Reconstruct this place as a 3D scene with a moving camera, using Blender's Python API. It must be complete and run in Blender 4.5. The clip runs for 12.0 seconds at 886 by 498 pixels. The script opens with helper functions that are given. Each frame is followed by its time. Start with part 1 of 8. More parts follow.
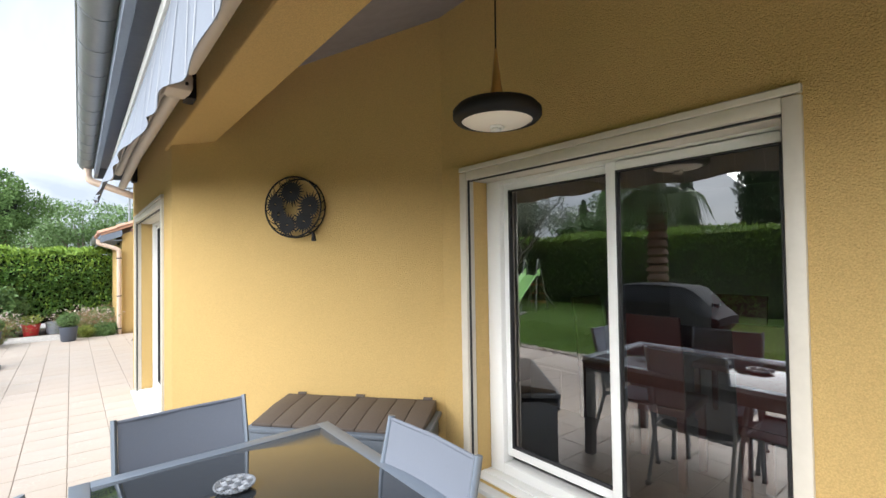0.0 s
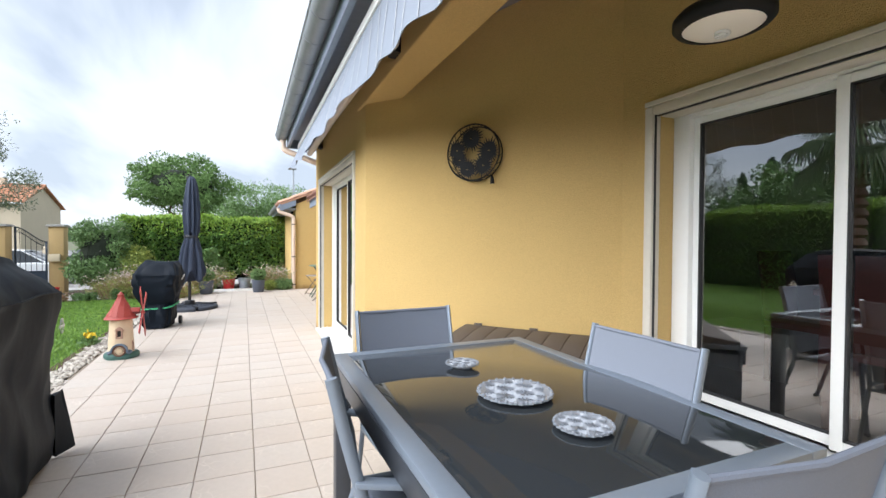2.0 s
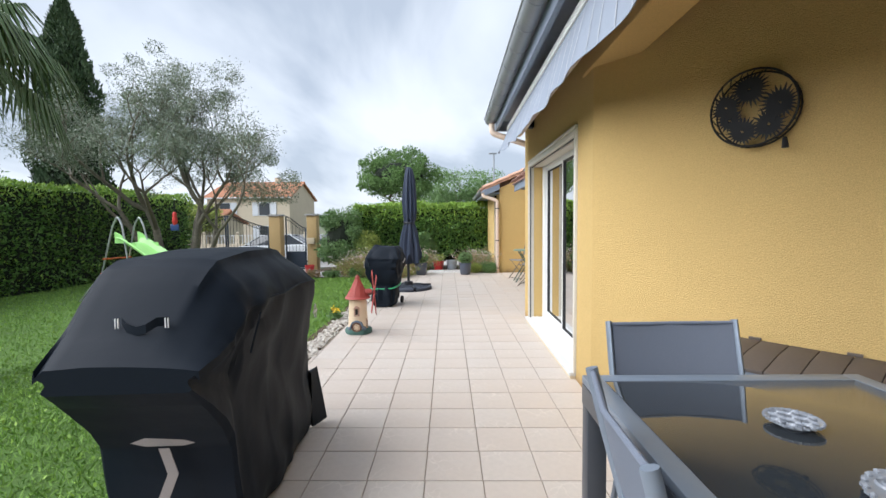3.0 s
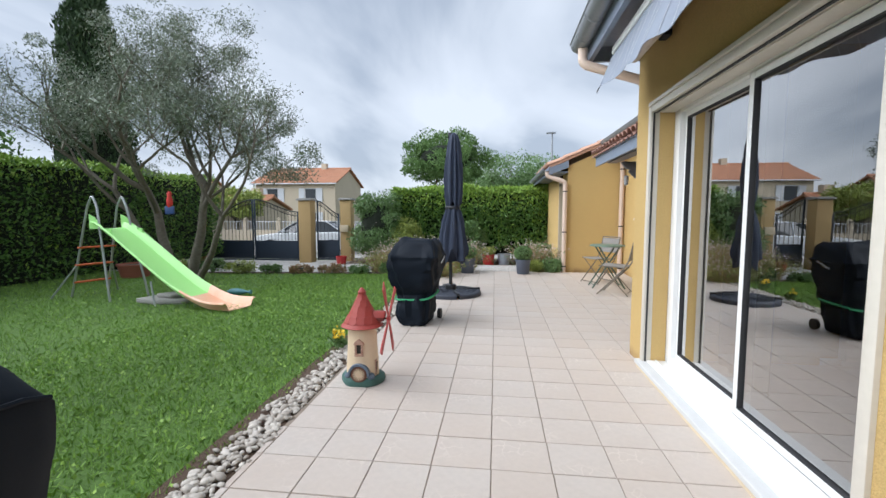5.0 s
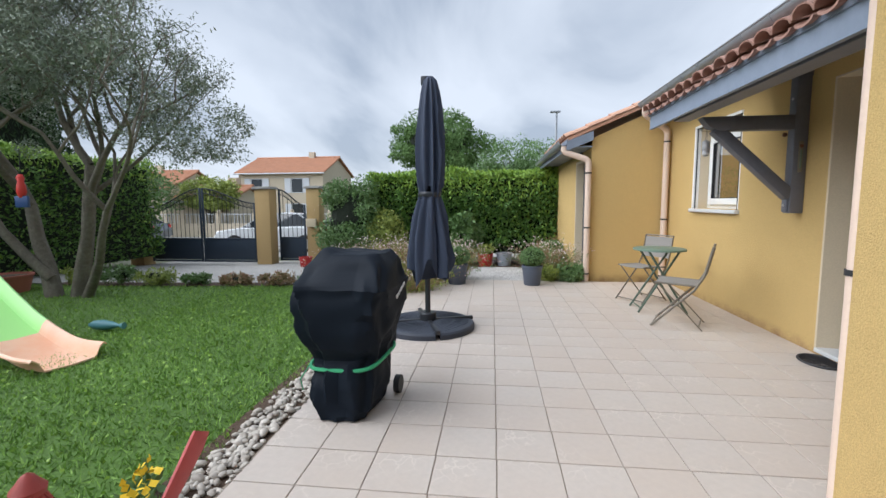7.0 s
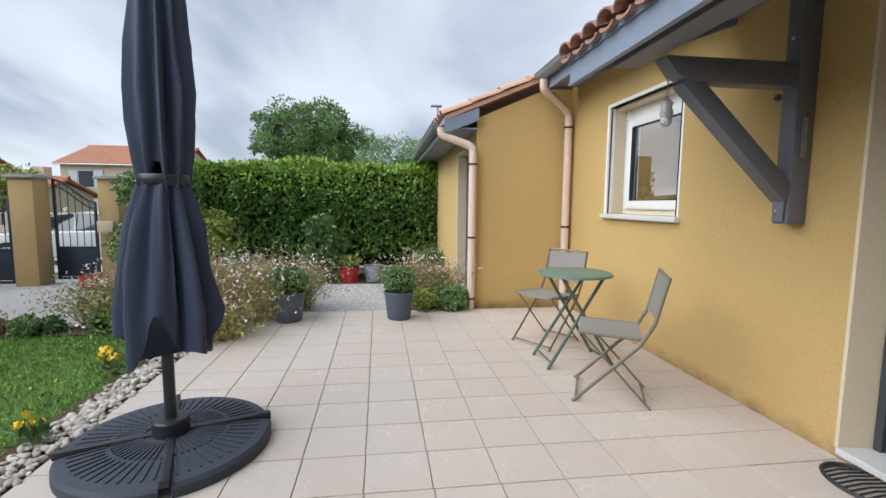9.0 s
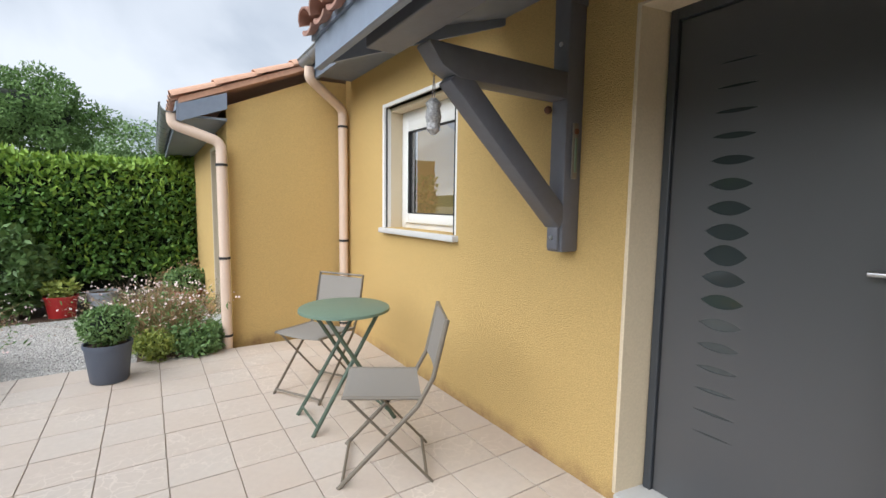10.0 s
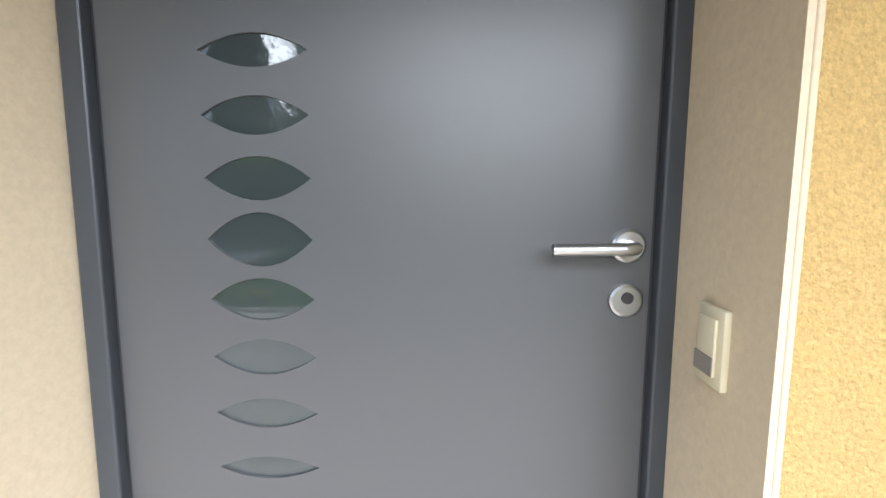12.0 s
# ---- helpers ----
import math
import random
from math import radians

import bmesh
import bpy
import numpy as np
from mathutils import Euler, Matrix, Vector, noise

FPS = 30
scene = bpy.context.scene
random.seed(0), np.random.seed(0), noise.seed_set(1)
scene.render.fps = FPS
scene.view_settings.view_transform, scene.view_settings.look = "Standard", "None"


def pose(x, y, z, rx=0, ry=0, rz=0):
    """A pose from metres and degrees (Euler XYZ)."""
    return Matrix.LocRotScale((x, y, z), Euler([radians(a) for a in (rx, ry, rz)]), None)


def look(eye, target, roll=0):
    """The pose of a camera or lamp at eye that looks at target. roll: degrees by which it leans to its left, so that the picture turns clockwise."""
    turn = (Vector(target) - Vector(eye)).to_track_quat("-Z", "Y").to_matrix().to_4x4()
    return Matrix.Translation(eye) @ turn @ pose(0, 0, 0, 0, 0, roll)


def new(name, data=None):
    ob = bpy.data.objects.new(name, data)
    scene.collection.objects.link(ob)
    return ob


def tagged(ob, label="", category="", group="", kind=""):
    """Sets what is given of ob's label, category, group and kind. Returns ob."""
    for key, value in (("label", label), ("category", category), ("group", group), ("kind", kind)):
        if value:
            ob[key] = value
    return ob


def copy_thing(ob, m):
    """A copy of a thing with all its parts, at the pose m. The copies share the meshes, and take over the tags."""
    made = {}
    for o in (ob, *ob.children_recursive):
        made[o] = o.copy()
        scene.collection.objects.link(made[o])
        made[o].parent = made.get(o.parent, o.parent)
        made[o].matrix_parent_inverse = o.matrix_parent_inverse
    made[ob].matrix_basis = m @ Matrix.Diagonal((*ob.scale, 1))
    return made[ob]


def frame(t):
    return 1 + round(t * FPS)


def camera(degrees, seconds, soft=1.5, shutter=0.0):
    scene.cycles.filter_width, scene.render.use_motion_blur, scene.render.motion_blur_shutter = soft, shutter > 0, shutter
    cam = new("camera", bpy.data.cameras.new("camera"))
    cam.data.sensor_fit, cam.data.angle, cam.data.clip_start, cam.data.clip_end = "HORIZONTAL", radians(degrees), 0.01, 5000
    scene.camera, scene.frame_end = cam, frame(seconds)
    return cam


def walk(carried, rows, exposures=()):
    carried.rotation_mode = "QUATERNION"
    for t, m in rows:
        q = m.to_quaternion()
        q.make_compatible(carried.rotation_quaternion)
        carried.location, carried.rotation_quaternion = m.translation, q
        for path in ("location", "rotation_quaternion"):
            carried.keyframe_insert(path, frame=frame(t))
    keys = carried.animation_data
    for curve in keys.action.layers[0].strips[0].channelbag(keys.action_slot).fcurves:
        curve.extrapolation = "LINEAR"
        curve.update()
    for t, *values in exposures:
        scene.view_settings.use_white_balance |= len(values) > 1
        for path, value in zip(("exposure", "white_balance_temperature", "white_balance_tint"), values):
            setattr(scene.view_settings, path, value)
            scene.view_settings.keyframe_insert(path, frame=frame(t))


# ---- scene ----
cam = camera(89.1, 12.0)
PATH = [
    (0, (0.614, 0.892, 1.579), (1.872, 2.446, 1.621), -0.9),
    (0.5, (0.605, 0.864, 1.473), (2.038, 2.258, 1.522), -0.4),
    (1, (0.502, 0.912, 1.334), (1.962, 2.278, 1.374), 0.1),
    (1.5, (0.34, 0.966, 1.277), (1.602, 2.517, 1.295), 0.5),
    (2, (0.232, 0.946, 1.298), (1.025, 2.782, 1.26), 0.3),
    (2.5, (0.194, 1.045, 1.326), (0.474, 3.024, 1.251), -0.2),
    (3, (0.11, 1.391, 1.341), (0.07, 3.387, 1.224), -0.6),
    (3.5, (0.071, 1.87, 1.332), (-0.131, 3.855, 1.195), -0.8),
    (3.7, (0.073, 2.105, 1.326), (-0.152, 4.088, 1.189), -1.0),
    (5.3, (-0.082, 3.992, 1.279), (-0.332, 5.968, 1.104), 0.1),
    (5.5, (-0.111, 4.249, 1.288), (-0.36, 6.225, 1.108), -0.2),
    (6, (-0.126, 4.857, 1.275), (-0.369, 6.833, 1.079), -0.1),
    (6.5, (-0.103, 5.486, 1.271), (-0.345, 7.46, 1.066), -0.1),
    (6.7, (-0.1, 5.726, 1.275), (-0.343, 7.7, 1.067), -0.3),
    (8.3, (0.053, 7.496, 1.179), (0.01, 9.485, 0.977), 0.4),
    (8.5, (0.109, 7.698, 1.189), (0.135, 9.688, 0.99), 0.4),
    (9, (0.282, 8.169, 1.241), (0.546, 10.141, 1.041), 0.6),
    (9.5, (0.528, 8.538, 1.33), (1.146, 10.43, 1.13), 0.6),
    (10, (0.781, 8.812, 1.371), (1.858, 10.486, 1.174), 0.8),
    (10.5, (1.095, 9.014, 1.376), (2.603, 10.309, 1.153), 0.0),
    (11, (1.4, 9.183, 1.335), (3.239, 9.924, 1.069), -0.2),
    (11.5, (1.717, 9.334, 1.282), (3.679, 9.61, 1.013), 0.2),
    (12, (2.005, 9.41, 1.25), (3.991, 9.449, 1.019), 0.2),
]
EXPOSURE = [(0, 1.08, 6260, 10), (1, 1.2, 6160, 10), (1.5, 1.15, 6100, 10), (2, 0.98, 6080, 10), (2.5, 0.82, 6080, 10), (3.5, 0.66, 5950, 10), (6.5, 0.42, 5900, 10), (8.5, 0.44, 5930, 10), (9.5, 0.44, 6050, 10), (10, 0.58, 6100, 10), (10.5, 0.88, 6080, 10), (11, 1.25, 5900, 10), (11.5, 1.62, 5820, 10), (12, 1.9, 5900, 10)]
walk(cam, [(t, look(eye, target, roll)) for t, eye, target, roll in PATH], EXPOSURE)

# fitted sizes
SILL_A, LENS_MID, LENS_Z = 0.26, 9.71, 1.182

# ---------------------------------------------------------------- sky, sun
SUN_AZ, SUN_EL = 255.0, 34.0
world = bpy.data.worlds.new("overcast_sky")
scene.world = world
world.use_nodes = True
scene.view_settings.exposure = 0.0


def N(nt, kind, **kw):
    n = nt.nodes.new(kind)
    for k, v in kw.items():
        if k in n.inputs:
            n.inputs[k].default_value = v
    return n


def build_sky():
    nt = world.node_tree
    nt.nodes.clear()
    L = nt.links.new
    out, bg = nt.nodes.new("ShaderNodeOutputWorld"), nt.nodes.new("ShaderNodeBackground")
    sky = nt.nodes.new("ShaderNodeTexSky")
    sky.sky_type = "NISHITA"
    sky.sun_disc = False
    sky.sun_elevation, sky.sun_rotation = radians(SUN_EL), radians(SUN_AZ)
    co = nt.nodes.new("ShaderNodeTexCoord")
    sep = nt.nodes.new("ShaderNodeSeparateXYZ")
    L(co.outputs["Generated"], sep.inputs[0])
    # clouds lie on a flat layer: direction divided by its height
    z = N(nt, "ShaderNodeMath")
    z.operation = "MAXIMUM"
    z.inputs[1].default_value = 0.0
    L(sep.outputs["Z"], z.inputs[0])
    z2 = N(nt, "ShaderNodeMath")
    z2.operation = "ADD"
    z2.inputs[1].default_value = 0.20
    L(z.outputs[0], z2.inputs[0])
    comb = nt.nodes.new("ShaderNodeCombineXYZ")
    for axis in ("X", "Y"):
        d = N(nt, "ShaderNodeMath")
        d.operation = "DIVIDE"
        L(sep.outputs[axis], d.inputs[0])
        L(z2.outputs[0], d.inputs[1])
        L(d.outputs[0], comb.inputs[axis])
    mp = nt.nodes.new("ShaderNodeMapping")
    mp.inputs["Rotation"].default_value = (0, 0, radians(-32))
    mp.inputs["Scale"].default_value = (1.0, 0.42, 1.0)
    mp.inputs["Location"].default_value = (3.4, 1.3, 0.0)
    L(comb.outputs[0], mp.inputs[0])
    n1 = N(nt, "ShaderNodeTexNoise", Scale=1.25, Detail=6.0, Roughness=0.48, Distortion=0.35)
    L(mp.outputs[0], n1.inputs["Vector"])
    ramp = nt.nodes.new("ShaderNodeValToRGB")
    e = ramp.color_ramp
    e.elements[0].position, e.elements[0].color = 0.38, (0.57, 0.625, 0.70, 1)
    e.elements[1].position, e.elements[1].color = 0.62, (1.0, 1.03, 1.07, 1)
    m = e.elements.new(0.48)
    m.color = (0.82, 0.86, 0.91, 1)
    L(n1.outputs["Fac"], ramp.inputs[0])
    # the cloud cover, lit by the same sky
    sc = nt.nodes.new("ShaderNodeVectorMath")
    sc.operation = "SCALE"
    sc.inputs["Scale"].default_value = CLOUD_LIGHT
    L(ramp.outputs[0], sc.inputs[0])
    mix = nt.nodes.new("ShaderNodeMix")
    mix.data_type = "RGBA"
    mix.inputs[0].default_value = 0.93
    L(sky.outputs[0], mix.inputs[6])
    L(sc.outputs[0], mix.inputs[7])
    L(mix.outputs[2], bg.inputs["Color"])
    bg.inputs["Strength"].default_value = SKY_STRENGTH
    L(bg.outputs[0], out.inputs[0])


SKY_STRENGTH, CLOUD_LIGHT = 0.12, 5.35
build_sky()
sun = new("sun", bpy.data.lights.new("sun", "SUN"))
sun.data.energy, sun.data.angle, sun.data.color = 4.0, radians(80), (1.0, 0.985, 0.96)
sun.matrix_world = look((math.sin(radians(SUN_AZ)) * 20, math.cos(radians(SUN_AZ)) * 20, 20 * math.tan(radians(SUN_EL))), (0, 0, 0))
tagged(sun, kind="structure")


# ---------------------------------------------------------------- materials
def material(name, base, rough=0.6, metal=0.0, grain=0.0, grain_scale=60.0, blotch=0.0, blotch_scale=2.0, bump=0.0, bump_scale=80.0,
             bump_dist=0.004, spec=0.5, island=0.0, rand=0.0, hue=None, coords="Object", detail=4.0, kind="noise", alpha=None):
    """A procedural surface: base colour varied by large blotches, fine grain and each piece's own random tone, with a relief."""
    m = bpy.data.materials.new(name)
    m.use_nodes = True
    nt = m.node_tree
    L = nt.links.new
    b = nt.nodes["Principled BSDF"]
    b.inputs["Roughness"].default_value, b.inputs["Metallic"].default_value = rough, metal
    b.inputs["Specular IOR Level"].default_value = spec
    co = nt.nodes.new("ShaderNodeTexCoord")
    col = nt.nodes.new("ShaderNodeRGB")
    col.outputs[0].default_value = (*base, 1)
    last = col.outputs[0]
    second = hue or tuple(c * 0.6 for c in base)

    def mixin(fac, amount, other, src):
        k = N(nt, "ShaderNodeMath")
        k.operation = "MULTIPLY"
        k.inputs[1].default_value = amount
        L(fac, k.inputs[0])
        mx = nt.nodes.new("ShaderNodeMix")
        mx.data_type = "RGBA"
        L(k.outputs[0], mx.inputs[0])
        L(src, mx.inputs[6])
        mx.inputs[7].default_value = (*other, 1)
        return mx.outputs[2]

    if blotch:
        n = N(nt, "ShaderNodeTexNoise", Scale=blotch_scale, Detail=5.0, Roughness=0.6)
        L(co.outputs[coords], n.inputs["Vector"])
        r = nt.nodes.new("ShaderNodeMapRange")
        r.inputs[1].default_value, r.inputs[2].default_value = 0.35, 0.7
        L(n.outputs["Fac"], r.inputs[0])
        last = mixin(r.outputs[0], blotch, second, last)
    if grain:
        n = N(nt, "ShaderNodeTexNoise", Scale=grain_scale, Detail=3.0, Roughness=0.6)
        L(co.outputs[coords], n.inputs["Vector"])
        r = nt.nodes.new("ShaderNodeMapRange")
        r.inputs[1].default_value, r.inputs[2].default_value = 0.35, 0.65
        L(n.outputs["Fac"], r.inputs[0])
        last = mixin(r.outputs[0], grain, tuple(c * 0.5 for c in base), last)
    for amount, node, socket in ((island, "ShaderNodeNewGeometry", "Random Per Island"), (rand, "ShaderNodeObjectInfo", "Random")):
        if amount:
            g = nt.nodes.new(node)
            last = mixin(g.outputs[socket], amount, tuple(c * 0.55 for c in second) if hue is None else second, last)
    L(last, b.inputs["Base Color"])
    if bump:
        if kind == "voronoi":
            n = N(nt, "ShaderNodeTexVoronoi", Scale=bump_scale)
            src = n.outputs["Distance"]
        else:
            n = N(nt, "ShaderNodeTexNoise", Scale=bump_scale, Detail=detail, Roughness=0.55)
            src = n.outputs["Fac"]
        L(co.outputs[coords], n.inputs["Vector"])
        bp = nt.nodes.new("ShaderNodeBump")
        bp.inputs["Strength"].default_value, bp.inputs["Distance"].default_value = bump, bump_dist
        L(src, bp.inputs["Height"])
        L(bp.outputs[0], b.inputs["Normal"])
    return m


def add_veins(m, scale, colour, amount):
    """Thin irregular pale veins in a stone-look tile."""
    nt = m.node_tree
    L = nt.links.new
    b = nt.nodes["Principled BSDF"]
    src = b.inputs["Base Color"].links[0].from_socket
    co = nt.nodes.new("ShaderNodeTexCoord")
    w = N(nt, "ShaderNodeTexNoise", Scale=9.0, Detail=2.0)
    L(co.outputs["Object"], w.inputs["Vector"])
    add = nt.nodes.new("ShaderNodeVectorMath")
    add.operation = "MULTIPLY_ADD"
    add.inputs[1].default_value = (0.12, 0.12, 0.12)
    L(w.outputs["Color"], add.inputs[0])
    info = nt.nodes.new("ShaderNodeObjectInfo")
    mul = nt.nodes.new("ShaderNodeVectorMath")
    mul.operation = "ADD"
    L(co.outputs["Object"], mul.inputs[0])
    L(info.outputs["Random"], mul.inputs[1])
    L(mul.outputs[0], add.inputs[2])
    v = N(nt, "ShaderNodeTexVoronoi", Scale=scale)
    v.feature = "DISTANCE_TO_EDGE"
    L(add.outputs[0], v.inputs["Vector"])
    r = nt.nodes.new("ShaderNodeMapRange")
    r.inputs[1].default_value, r.inputs[2].default_value = 0.0, 0.05
    r.inputs[3].default_value, r.inputs[4].default_value = amount, 0.0
    L(v.outputs["Distance"], r.inputs[0])
    mask = N(nt, "ShaderNodeTexNoise", Scale=1.7, Detail=2.0)
    L(mul.outputs[0], mask.inputs["Vector"])
    mr = nt.nodes.new("ShaderNodeMapRange")
    mr.inputs[1].default_value, mr.inputs[2].default_value = 0.45, 0.62
    L(mask.outputs["Fac"], mr.inputs[0])
    k = N(nt, "ShaderNodeMath")
    k.operation = "MULTIPLY"
    L(r.outputs[0], k.inputs[0])
    L(mr.outputs[0], k.inputs[1])
    mx = nt.nodes.new("ShaderNodeMix")
    mx.data_type = "RGBA"
    L(k.outputs[0], mx.inputs[0])
    L(src, mx.inputs[6])
    mx.inputs[7].default_value = (*colour, 1)
    L(mx.outputs[2], b.inputs["Base Color"])


def glass(name, tint=(1, 1, 1), rough=0.0, ior=1.45, clear=1.0):
    m = bpy.data.materials.new(name)
    m.use_nodes = True
    b = m.node_tree.nodes["Principled BSDF"]
    b.inputs["Base Color"].default_value = (*tint, 1)
    b.inputs["Transmission Weight"].default_value = clear
    b.inputs["Roughness"].default_value, b.inputs["IOR"].default_value = rough, ior
    return m


def window_glass(name, gloss=1.0, tint=(0.75, 0.8, 0.8)):
    """Thin double glazing: clear straight through, mirror by Fresnel."""
    m = bpy.data.materials.new(name)
    m.use_nodes = True
    nt = m.node_tree
    nt.nodes.clear()
    L = nt.links.new
    out, mix = nt.nodes.new("ShaderNodeOutputMaterial"), nt.nodes.new("ShaderNodeMixShader")
    t, g = nt.nodes.new("ShaderNodeBsdfTransparent"), nt.nodes.new("ShaderNodeBsdfGlossy")
    t.inputs[0].default_value = (*tint, 1)
    g.inputs["Roughness"].default_value = 0.0
    f = nt.nodes.new("ShaderNodeFresnel")
    f.inputs[0].default_value = 1.9
    k = N(nt, "ShaderNodeMath")
    k.operation = "MULTIPLY"
    k.inputs[1].default_value = gloss
    k.use_clamp = True
    L(f.outputs[0], k.inputs[0])
    L(k.outputs[0], mix.inputs[0])
    L(t.outputs[0], mix.inputs[1])
    L(g.outputs[0], mix.inputs[2])
    L(mix.outputs[0], out.inputs[0])
    return m


